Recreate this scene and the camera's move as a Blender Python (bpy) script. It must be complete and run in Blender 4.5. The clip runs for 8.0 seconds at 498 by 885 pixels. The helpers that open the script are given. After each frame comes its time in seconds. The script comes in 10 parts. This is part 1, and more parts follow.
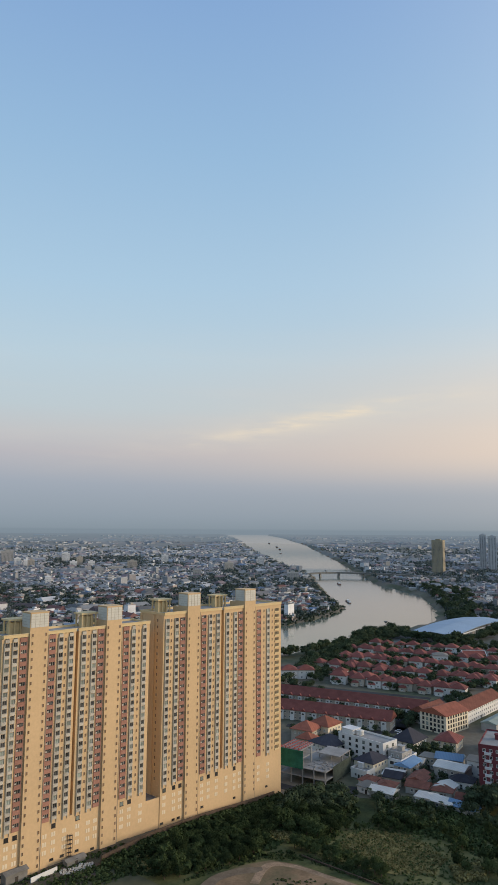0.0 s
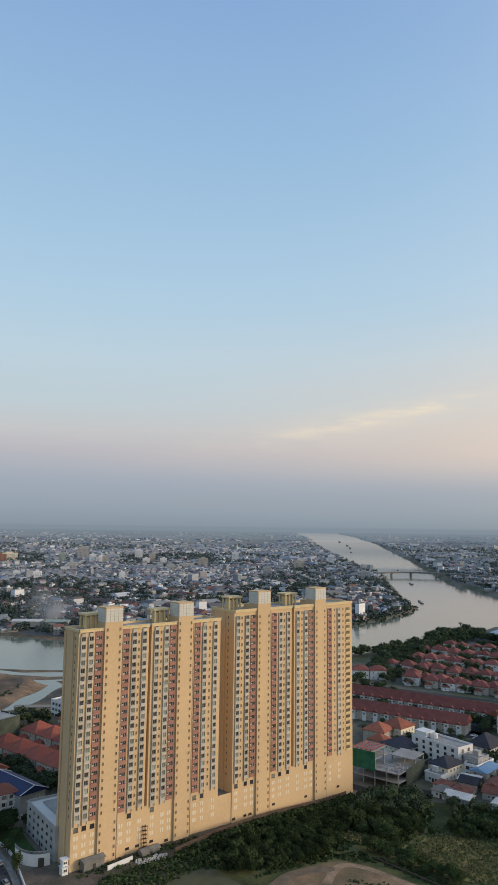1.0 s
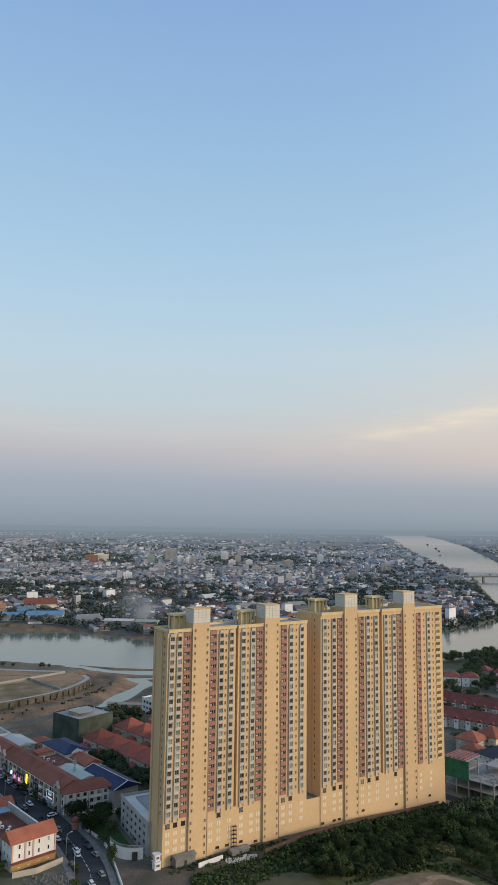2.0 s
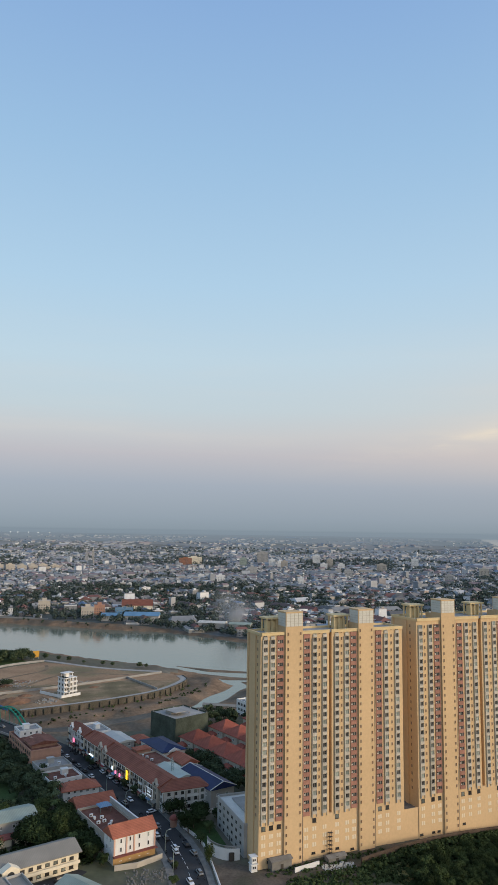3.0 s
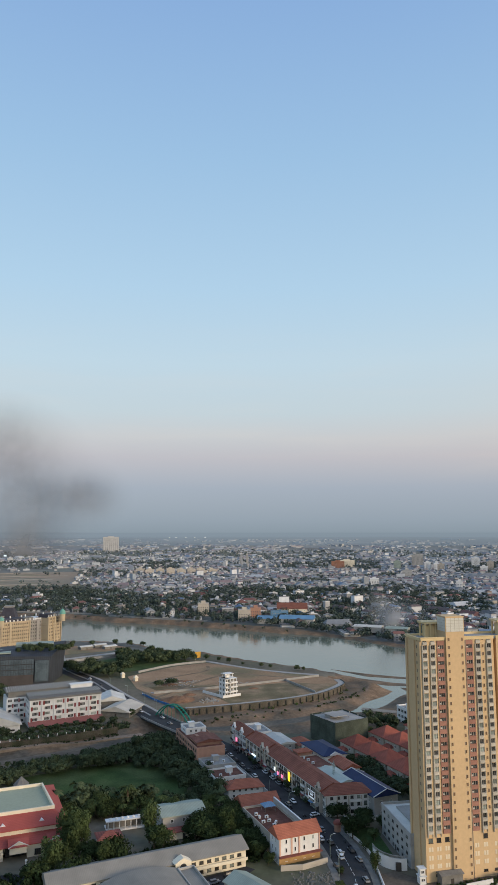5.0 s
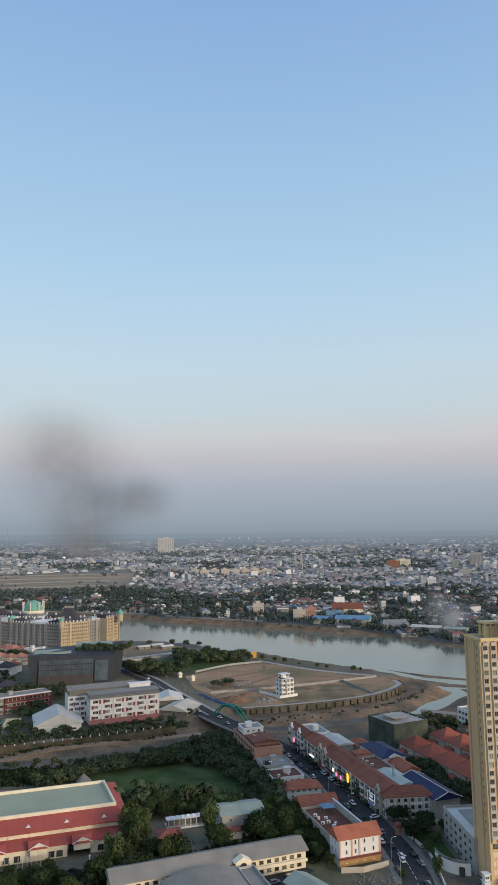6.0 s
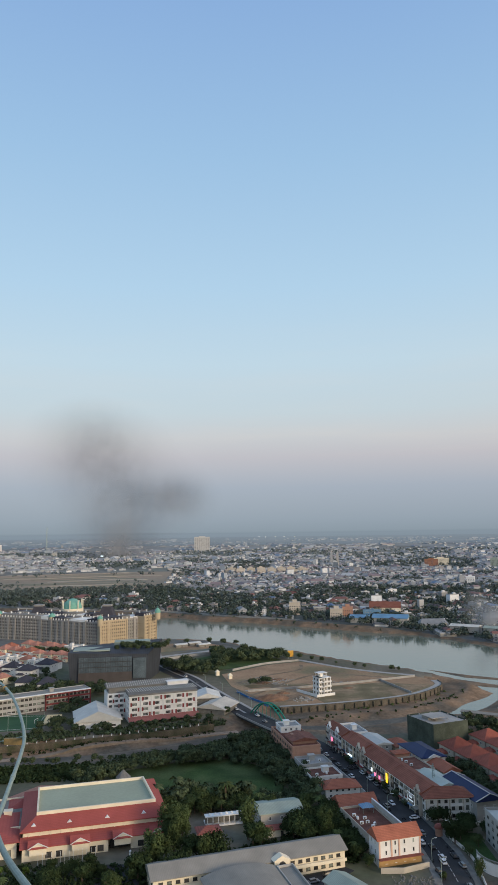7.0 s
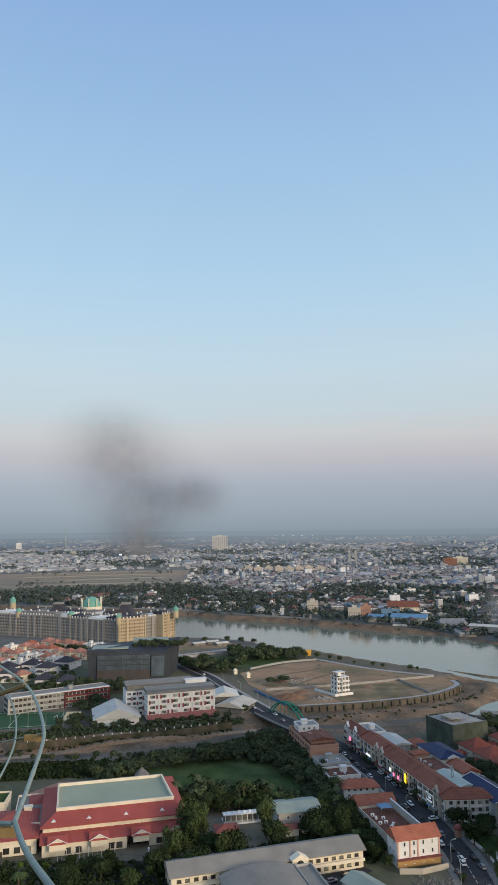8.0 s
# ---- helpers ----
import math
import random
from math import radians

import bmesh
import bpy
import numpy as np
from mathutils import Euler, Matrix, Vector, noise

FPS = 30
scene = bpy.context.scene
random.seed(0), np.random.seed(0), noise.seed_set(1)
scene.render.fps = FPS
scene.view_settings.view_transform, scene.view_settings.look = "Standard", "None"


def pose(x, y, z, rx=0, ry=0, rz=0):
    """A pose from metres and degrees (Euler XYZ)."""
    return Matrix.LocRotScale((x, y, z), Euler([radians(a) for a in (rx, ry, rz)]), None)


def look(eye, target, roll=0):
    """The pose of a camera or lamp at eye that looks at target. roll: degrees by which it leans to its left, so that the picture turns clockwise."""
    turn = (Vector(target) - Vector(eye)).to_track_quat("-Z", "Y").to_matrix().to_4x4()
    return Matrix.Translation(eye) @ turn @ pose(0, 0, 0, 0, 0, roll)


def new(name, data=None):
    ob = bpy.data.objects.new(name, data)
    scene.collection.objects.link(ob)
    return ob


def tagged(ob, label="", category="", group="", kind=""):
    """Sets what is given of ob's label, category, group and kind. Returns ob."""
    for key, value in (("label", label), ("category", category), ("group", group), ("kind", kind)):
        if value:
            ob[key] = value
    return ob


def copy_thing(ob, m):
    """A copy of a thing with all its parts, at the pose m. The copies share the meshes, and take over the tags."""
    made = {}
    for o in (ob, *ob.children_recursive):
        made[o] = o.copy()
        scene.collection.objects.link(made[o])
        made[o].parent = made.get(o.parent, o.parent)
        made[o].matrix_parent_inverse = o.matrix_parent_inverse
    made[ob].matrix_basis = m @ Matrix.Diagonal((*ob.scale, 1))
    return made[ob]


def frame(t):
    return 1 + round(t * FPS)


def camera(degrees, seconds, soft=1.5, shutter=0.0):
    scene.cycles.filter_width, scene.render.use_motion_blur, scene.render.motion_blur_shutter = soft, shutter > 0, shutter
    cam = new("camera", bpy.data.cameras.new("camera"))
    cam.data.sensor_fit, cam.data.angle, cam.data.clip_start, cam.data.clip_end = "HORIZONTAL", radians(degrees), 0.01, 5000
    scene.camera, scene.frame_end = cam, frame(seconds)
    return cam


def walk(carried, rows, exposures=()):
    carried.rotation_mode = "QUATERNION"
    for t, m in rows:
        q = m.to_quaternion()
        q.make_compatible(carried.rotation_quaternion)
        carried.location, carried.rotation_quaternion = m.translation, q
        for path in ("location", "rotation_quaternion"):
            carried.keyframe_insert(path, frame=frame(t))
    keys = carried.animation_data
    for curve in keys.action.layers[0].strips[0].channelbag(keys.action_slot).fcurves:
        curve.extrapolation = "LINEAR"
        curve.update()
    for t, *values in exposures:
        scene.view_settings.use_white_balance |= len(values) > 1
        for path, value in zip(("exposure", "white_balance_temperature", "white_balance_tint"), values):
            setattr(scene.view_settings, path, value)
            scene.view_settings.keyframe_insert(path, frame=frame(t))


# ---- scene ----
# camera: it stands on a high balcony and turns to the left
EYE = 125.0
cam = camera(39.5, 8.0, soft=1.1)
ROWS = [
    (0.0, -39.36, 7.34, 0.381), (0.5, -36.646, 7.216, 0.646), (1.0, -33.61, 7.138, 0.731), (1.5, -30.281, 7.157, 0.752),
    (3.0, -19.188, 7.414, 0.841), (3.5, -15.712, 7.466, 0.814), (4.0, -12.526, 7.507, 0.64), (4.5, -9.595, 7.549, 0.31),
    (6.0, -2.651, 7.635, -0.597), (6.5, -1.004, 7.606, -0.711), (7.0, 0.254, 7.556, -0.76), (7.5, 1.133, 7.512, -0.767),
    (8.0, 1.722, 7.481, -0.63),
]


def aim(yaw, pitch, roll):
    """The turn of the camera: yaw to the left, pitch up, roll leaning left, in degrees."""
    return pose(0, 0, EYE, 0, 0, yaw) @ pose(0, 0, 0, 90 + pitch) @ pose(0, 0, 0, 0, 0, roll)


walk(cam, [(t, aim(*a)) for t, *a in ROWS], exposures=[(0.0, -0.10), (1.0, -0.07), (2.2, -0.03), (3.5, 0.0), (8.0, 0.02)])

# ---- world and sun ----
SUN_DIR = Vector((0.74, -0.64, 0.24)).normalized()
SUN_TINT = (1.0, 0.80, 0.58)


def srgb(r, g, b):
    return tuple((c / 255 / 12.92 if c < 10 else ((c / 255 + 0.055) / 1.055) ** 2.4) for c in (r, g, b)) + (1,)


world = bpy.data.worlds.new("evening_sky")
scene.world = world
world.use_nodes = True
wt = world.node_tree
wt.nodes.clear()


def wnode(kind, **props):
    n = wt.nodes.new(kind)
    for k, v in props.items():
        if k == "operation":
            n.operation = v
        elif k == "blend":
            n.data_type, n.blend_type = "RGBA", v
    return n


def wmath(op, a, b=None, clamp=False):
    n = wt.nodes.new("ShaderNodeMath")
    n.operation, n.use_clamp = op, clamp
    for i, v in enumerate((a, b)):
        if v is None:
            continue
        if isinstance(v, (int, float)):
            n.inputs[i].default_value = v
        else:
            wt.links.new(v, n.inputs[i])
    return n.outputs[0]


def wramp(fac, stops, interp="EASE"):
    n = wt.nodes.new("ShaderNodeValToRGB")
    n.color_ramp.interpolation = interp
    el = n.color_ramp.elements
    while len(el) < len(stops):
        el.new(0.5)
    for e, (p, c) in zip(el, stops):
        e.position, e.color = p, c
    wt.links.new(fac, n.inputs[0])
    return n.outputs[0]


def wmix(kind, fac, a, b):
    n = wt.nodes.new("ShaderNodeMix")
    n.data_type, n.blend_type = "RGBA", kind
    for sock, v in ((n.inputs[0], fac), (n.inputs[6], a), (n.inputs[7], b)):
        if isinstance(v, (int, float, tuple)):
            sock.default_value = v
        else:
            wt.links.new(v, sock)
    return n.outputs[2]


coord = wt.nodes.new("ShaderNodeTexCoord").outputs["Generated"]
sep = wt.nodes.new("ShaderNodeSeparateXYZ")
wt.links.new(coord, sep.inputs[0])
sky = wt.nodes.new("ShaderNodeTexSky")
sky.sky_type, sky.sun_disc = "NISHITA", False
sky.sun_elevation, sky.sun_rotation = radians(14), math.atan2(SUN_DIR.x, SUN_DIR.y)
sky.air_density, sky.dust_density, sky.altitude = 1.0, 2.0, 120
# sine of the height over the horizon, from -0.05 to 0.75, laid on a ramp of evening colours
up = wmath("DIVIDE", wmath("ADD", sep.outputs[2], 0.05), 0.80, True)


def at(deg):
    return (math.sin(radians(deg)) + 0.05) / 0.80


cool = wramp(up, [
    (0.0, srgb(116, 131, 143)), (at(-0.3), srgb(131, 146, 157)), (at(1.2), srgb(143, 157, 171)), (at(3.8), srgb(157, 167, 182)), (at(6.3), srgb(184, 182, 189)),
    (at(8.0), srgb(194, 196, 199)), (at(10.0), srgb(190, 204, 211)), (at(14.0), srgb(187, 209, 222)), (at(20.0), srgb(173, 204, 227)), (at(30.0), srgb(153, 189, 222)),
    (at(41.0), srgb(134, 170, 215)), (1.0, srgb(115, 150, 200)),
], "LINEAR")
# towards the sunset the lower sky is warmer
dot = wt.nodes.new("ShaderNodeVectorMath")
dot.operation = "DOT_PRODUCT"
wt.links.new(coord, dot.inputs[0])
dot.inputs[1].default_value = (0.97, 0.22, 0.05)
near_sun = wmath("POWER", wmath("MAXIMUM", dot.outputs["Value"], 0.0), 5.0)
band = wramp(up, [(at(-1), (0, 0, 0, 1)), (at(2.5), (0.12, 0.12, 0.12, 1)), (at(6.5), (1, 1, 1, 1)), (at(10), (0.75, 0.75, 0.75, 1)), (at(18), (0.12, 0.12, 0.12, 1)), (at(30), (0, 0, 0, 1))])
warm = wmix("MIX", wmath("MULTIPLY", wmath("MULTIPLY", near_sun, band), 0.95, True), cool, srgb(232, 210, 190))
# a long thin streak of cloud that climbs to the right, over faint wisps


def wdot(v):
    n = wt.nodes.new("ShaderNodeVectorMath")
    n.operation = "DOT_PRODUCT"
    wt.links.new(coord, n.inputs[0])
    n.inputs[1].default_value = v
    return n.outputs["Value"]


def wnoise(scale3, detail, turn=(0, 0, 0)):
    mp = wt.nodes.new("ShaderNodeMapping")
    wt.links.new(coord, mp.inputs[0])
    mp.inputs["Scale"].default_value, mp.inputs["Rotation"].default_value = scale3, turn
    n = wt.nodes.new("ShaderNodeTexNoise")
    wt.links.new(mp.outputs[0], n.inputs["Vector"])
    n.inputs["Scale"].default_value, n.inputs["Detail"].default_value = 1.0, detail
    return n.outputs["Fac"]


low, mid_, high = Vector((0.591, 0.796, 0.135)), Vector((0.695, 0.701, 0.159)), Vector((0.799, 0.571, 0.187))
across = low.cross(high).normalized()
along = (high - low).normalized()
bend = wmath("MULTIPLY", wmath("SUBTRACT", wnoise((7, 7, 22), 3.0), 0.5), 0.016)
off = wmath("ADD", wdot(across), bend)
core = wmath("POWER", 2.718, wmath("MULTIPLY", wmath("MULTIPLY", off, off), -1.0 / 0.0065 ** 2))
soft_ = wmath("POWER", 2.718, wmath("MULTIPLY", wmath("MULTIPLY", off, off), -1.0 / 0.022 ** 2))
pos = wmath("SUBTRACT", wdot(along), mid_.dot(along))
reach = wmath("POWER", 2.718, wmath("MULTIPLY", wmath("MULTIPLY", pos, pos), -1.0 / 0.14 ** 2))
wide = wmath("POWER", 2.718, wmath("MULTIPLY", wmath("MULTIPLY", pos, pos), -1.0 / 0.22 ** 2))
fibre = wramp(wnoise((14, 14, 80), 5.0, (0.05, -0.1, 0)), [(0.35, (0.25, 0.25, 0.25, 1)), (0.65, (1, 1, 1, 1))])
streak = wmath("MULTIPLY", wmath("ADD", wmath("MULTIPLY", wmath("MULTIPLY", core, reach), 0.75), wmath("MULTIPLY", wmath("MULTIPLY", soft_, wide), 0.28)), fibre, True)
wisp_fac = wramp(wnoise((4.0, 4.0, 38.0), 5.0, (0.03, -0.055, 0.0)), [(0.46, (0, 0, 0, 1)), (0.74, (1, 1, 1, 1))])
wisp_band = wramp(up, [(at(4.5), (0, 0, 0, 1)), (at(8), (1, 1, 1, 1)), (at(11), (0.6, 0.6, 0.6, 1)), (at(20), (0, 0, 0, 1))])
veiled = wmix("MIX", wmath("MULTIPLY", wmath("MULTIPLY", wisp_fac, wisp_band), 0.10), warm, srgb(226, 210, 196))
lit_side = wmath("POWER", wmath("MAXIMUM", wdot(SUN_DIR), 0.0), 2.6)
cloudy = wmix("ADD", wmath("MULTIPLY", lit_side, 0.75), wmix("MIX", streak, veiled, srgb(238, 222, 198)), (1.0, 0.80, 0.58, 1))
both = wmix("ADD", 0.012, cloudy, sky.outputs[0])
bg = wt.nodes.new("ShaderNodeBackground")
bg.inputs["Strength"].default_value = 1.0
wt.links.new(both, bg.inputs["Color"])
wout = wt.nodes.new("ShaderNodeOutputWorld")
wt.links.new(bg.outputs[0], wout.inputs["Surface"])

lamp = bpy.data.lights.new("sun", "SUN")
lamp.energy, lamp.angle, lamp.color = 2.3, radians(16), SUN_TINT
sun = new("sun", lamp)
sun.matrix_world = look(SUN_DIR * 100, (0, 0, 0))

# ---- materials ----
def material(name, color, rough=0.8, metal=0.0, vary=0.12, scale=0.6, fine=6.0, bump=0.0, second=None, second_amount=0.0, per_object=0.0, per_island=0.0, spec=0.14, stripes=None, patch=0.45):
    """A painted, plastered or earthy surface: fine grain and broad stains, and a shift from thing to thing."""
    m = bpy.data.materials.new(name)
    m.use_nodes = True
    nt = m.node_tree
    b = nt.nodes["Principled BSDF"]
    b.inputs["Roughness"].default_value, b.inputs["Metallic"].default_value = rough, metal
    b.inputs["Specular IOR Level"].default_value = spec
    tc = nt.nodes.new("ShaderNodeTexCoord")

    def noise_at(size, detail=4.0):
        n = nt.nodes.new("ShaderNodeTexNoise")
        n.inputs["Scale"].default_value, n.inputs["Detail"].default_value = size, detail
        nt.links.new(tc.outputs["Object"], n.inputs["Vector"])
        return n.outputs["Fac"]

    def mixed(kind, fac, a, bb):
        n = nt.nodes.new("ShaderNodeMix")
        n.data_type, n.blend_type = "RGBA", kind
        for sock, v in ((n.inputs[0], fac), (n.inputs[6], a), (n.inputs[7], bb)):
            if isinstance(v, (int, float, tuple)):
                sock.default_value = v
            else:
                nt.links.new(v, sock)
        return n.outputs[2]

    def spread(fac, lo, hi, frm=0.3, to=0.7):
        n = nt.nodes.new("ShaderNodeMapRange")
        n.inputs["From Min"].default_value, n.inputs["From Max"].default_value = frm, to
        n.inputs["To Min"].default_value, n.inputs["To Max"].default_value = lo, hi
        nt.links.new(fac, n.inputs["Value"])
        return n.outputs["Result"]

    base = (*color, 1)
    if second:
        base = mixed("MIX", spread(noise_at(scale * 0.5, 6.0), 0.0, 1.0, patch, patch + 0.14), base, (*second, 1))
        if second_amount:
            base = mixed("MIX", second_amount, (*color, 1), base)
    broad, grain = spread(noise_at(scale), 1 - vary, 1 + vary), spread(noise_at(fine, 3.0), 1 - vary * 0.7, 1 + vary * 0.7)
    out = mixed("MULTIPLY", 1.0, base, broad)
    out = mixed("MULTIPLY", 1.0, out, grain)
    if per_object:
        info = nt.nodes.new("ShaderNodeObjectInfo")
        out = mixed("MULTIPLY", 1.0, out, spread(info.outputs["Random"], 1 - per_object, 1 + per_object, 0, 1))
    if per_island:
        geo = nt.nodes.new("ShaderNodeNewGeometry")
        out = mixed("MULTIPLY", 1.0, out, spread(geo.outputs["Random Per Island"], 1 - per_island, 1 + per_island, 0, 1))
    height = None
    if stripes:
        axis, period, depth = stripes
        wv = nt.nodes.new("ShaderNodeTexWave")
        wv.wave_type, wv.bands_direction = "BANDS", axis
        wv.inputs["Scale"].default_value = 0.314 / period
        wv.inputs["Distortion"].default_value = 0.4
        nt.links.new(tc.outputs["Object"], wv.inputs["Vector"])
        out = mixed("MULTIPLY", 1.0, out, spread(wv.outputs["Fac"], 1 - depth, 1 + depth * 0.4, 0, 1))
        height = wv.outputs["Fac"]
    nt.links.new(out, b.inputs["Base Color"])
    if bump:
        bn = nt.nodes.new("ShaderNodeBump")
        bn.inputs["Strength"].default_value, bn.inputs["Distance"].default_value = bump, 0.1
        nt.links.new(height or noise_at(fine * 1.5, 5.0), bn.inputs["Height"])
        nt.links.new(bn.outputs[0], b.inputs["Normal"])
    return m


def island_palette(name, stops, rough=0.8, vary=0.1):
    """Many joined small buildings, each with a colour of its own out of a palette."""
    m = material(name, (1, 1, 1), rough, vary=vary, scale=0.15, fine=1.5)
    nt = m.node_tree
    b = nt.nodes["Principled BSDF"]
    geo = nt.nodes.new("ShaderNodeNewGeometry")
    ramp = nt.nodes.new("ShaderNodeValToRGB")
    ramp.color_ramp.interpolation = "CONSTANT"
    el = ramp.color_ramp.elements
    while len(el) < len(stops):
        el.new(0.5)
    for e, (p, c) in zip(el, stops):
        e.position, e.color = p, (*c, 1)
    nt.links.new(geo.outputs["Random Per Island"], ramp.inputs[0])
    old = b.inputs["Base Color"].links[0].from_socket
    n = nt.nodes.new("ShaderNodeMix")
    n.data_type, n.blend_type = "RGBA", "MULTIPLY"
    n.inputs[0].default_value = 1.0
    nt.links.new(ramp.outputs[0], n.inputs[6])
    nt.links.new(old, n.inputs[7])
    nt.links.new(n.outputs[2], b.inputs["Base Color"])
    return m


def glow(name, color, strength):
    m = bpy.data.materials.new(name)
    m.use_nodes = True
    b = m.node_tree.nodes["Principled BSDF"]
    b.inputs["Base Color"].default_value = (*color, 1)
    b.inputs["Emission Color"].default_value = (*color, 1)
    b.inputs["Emission Strength"].default_value = strength
    return m


yellow_paint = material("yellow_paint", (0.66, 0.462, 0.255), 0.7, vary=0.06, scale=0.05, fine=0.9, second=(0.60, 0.42, 0.235), second_amount=0.5)
yellow_pale = material("yellow_pale_paint", (0.70, 0.535, 0.29), 0.7, vary=0.06, scale=0.3, fine=3)
tower_side = material("tower_trim_grey", (0.40, 0.34, 0.26), 0.8, vary=0.08)
brick_red_paint = material("brick_red_paint", (0.36, 0.185, 0.135), 0.75, vary=0.1, per_object=0.12)
ledge_grey = material("ledge_grey", (0.50, 0.46, 0.385), 0.8, vary=0.12, per_object=0.15)
glass_dark = material("window_glass", (0.05, 0.049, 0.047), 0.25, vary=0.3, per_object=0.5, spec=0.3)
glass_pale = material("window_glass_with_curtain", (0.26, 0.29, 0.25), 0.2, vary=0.2, per_object=0.5, spec=0.6)
shutter_brown = material("small_brown_window", (0.20, 0.115, 0.06), 0.5, vary=0.25, per_object=0.3)
frame_pale = material("window_frame_pale", (0.36, 0.34, 0.30), 0.6)
walled_pale = material("walled_up_plaster", (0.76, 0.65, 0.47), 0.75, vary=0.08, scale=0.5)
frame_dark = material("window_frame_dark", (0.07, 0.06, 0.05), 0.5)
frame_white = material("window_frame_white", (0.7, 0.7, 0.68), 0.5)
panel_glass = material("glass_block_panel", (0.62, 0.60, 0.52), 0.4, vary=0.06)
white_paint = material("white_plaster", (0.72, 0.705, 0.67), 0.8, vary=0.08, scale=0.2, per_object=0.06)
cream_paint = material("cream_plaster", (0.74, 0.655, 0.50), 0.8, vary=0.08, scale=0.2, per_object=0.06)
beige_paint = material("beige_plaster", (0.46, 0.41, 0.34), 0.85, vary=0.1, scale=0.2, per_object=0.12)
grey_paint = material("grey_plaster", (0.385, 0.372, 0.345), 0.85, vary=0.12, scale=0.2, per_object=0.1)
pink_brick = material("pinkish_brick_wall", (0.42, 0.24, 0.17), 0.85, vary=0.12, scale=0.4, per_object=0.08)
concrete = material("concrete", (0.33, 0.32, 0.30), 0.9, vary=0.16, scale=0.3, bump=0.2, second=(0.24, 0.23, 0.21), second_amount=0.6)
concrete_dark = material("weathered_concrete", (0.20, 0.19, 0.17), 0.9, vary=0.2, scale=0.4, bump=0.2)
tile_club = material("bright_red_roof_tiles", (0.33, 0.082, 0.068), 0.7, vary=0.10, scale=0.15, fine=2.5, stripes=("Z", 0.35, 0.07))
tile_red = material("red_roof_tiles", (0.235, 0.082, 0.064), 0.75, vary=0.16, scale=0.25, fine=2.5, per_object=0.22, stripes=("Z", 0.35, 0.18))
tile_orange = material("orange_roof_tiles", (0.335, 0.118, 0.072), 0.75, vary=0.16, scale=0.25, fine=2.5, per_object=0.15, stripes=("Z", 0.35, 0.18))
tile_rust = material("rust_red_roof_tiles", (0.255, 0.095, 0.062), 0.8, vary=0.16, scale=0.2, fine=2.0, per_object=0.10, stripes=("Z", 0.35, 0.2))
tile_brown = material("brown_roof_tiles", (0.22, 0.085, 0.055), 0.8, vary=0.16, scale=0.2, fine=2.0, per_object=0.10, stripes=("Z", 0.35, 0.2))
tile_salmon = material("salmon_roof_tiles", (0.40, 0.185, 0.13), 0.8, vary=0.16, scale=0.25, fine=2.5, per_object=0.2, stripes=("Z", 0.35, 0.15))
tile_dark = material("dark_slate_roof", (0.058, 0.056, 0.066), 0.7, vary=0.15, scale=0.25, per_object=0.2, stripes=("Z", 0.35, 0.15))
tile_navy = material("navy_metal_roof", (0.020, 0.030, 0.085), 0.45, vary=0.15, scale=0.2, stripes=("X", 0.8, 0.15))
metal_grey = material("grey_metal_roof", (0.25, 0.232, 0.198), 0.75, metal=0.0, vary=0.12, scale=0.15, stripes=("X", 0.6, 0.06), per_object=0.08)
metal_white = material("white_metal_roof", (0.62, 0.60, 0.54), 0.7, vary=0.1, scale=0.15, stripes=("X", 0.6, 0.10), per_object=0.12)
pale_sheet = material("cream_sheet_roof", (0.55, 0.50, 0.42), 0.75, vary=0.12, scale=0.15, stripes=("X", 0.6, 0.08))
metal_blue = material("blue_metal_roof", (0.16, 0.27, 0.40), 0.65, vary=0.12, scale=0.1, stripes=("X", 0.8, 0.1), per_object=0.15)
metal_teal = material("pale_green_metal_roof", (0.30, 0.35, 0.30), 0.7, vary=0.12, scale=0.15, stripes=("X", 0.6, 0.1))
pale_sage = material("pale_sage_metal_roof", (0.50, 0.54, 0.47), 0.7, vary=0.1, scale=0.15, stripes=("X", 0.6, 0.08))
rust_roof = material("rusty_sheet_roof", (0.20, 0.085, 0.06), 0.8, vary=0.25, scale=0.4, stripes=("X", 0.4, 0.2), per_object=0.2)
green_dome = material("verdigris_dome", (0.16, 0.36, 0.29), 0.55, vary=0.1)
flat_green = material("sage_roof_membrane", (0.335, 0.365, 0.268), 0.9, vary=0.07, scale=0.06, fine=0.8)
net_green = material("green_scaffold_net", (0.070, 0.084, 0.066), 0.9, vary=0.3, scale=0.15, fine=2.0)
net_bright = material("bright_green_net", (0.032, 0.145, 0.092), 0.85, vary=0.25, scale=0.3)
charcoal = material("charcoal_cladding", (0.050, 0.056, 0.066), 0.6, vary=0.18, scale=0.12, stripes=("X", 1.6, 0.12))
asphalt = material("asphalt", (0.047, 0.046, 0.046), 0.85, vary=0.15, scale=0.1, fine=2.0, second=(0.062, 0.062, 0.062), second_amount=0.6)
paving = material("pale_paving", (0.36, 0.34, 0.31), 0.85, vary=0.14, scale=0.1, fine=1.5)
mark_white = material("road_marking", (0.65, 0.65, 0.62), 0.7, vary=0.2)
earth = material("ground_earth", (0.17, 0.148, 0.11), 0.95, vary=0.22, scale=0.02, fine=0.25, bump=0.3, second=(0.085, 0.092, 0.052), second_amount=0.9, patch=0.44)
# the fields and plain here carry distance haze in their base colour
hazed_fields = material("hazed_distant_fields", (0.29, 0.29, 0.272), 1.0, spec=0.0, vary=0.12, scale=0.003, fine=0.02, second=(0.235, 0.24, 0.218), second_amount=0.8)
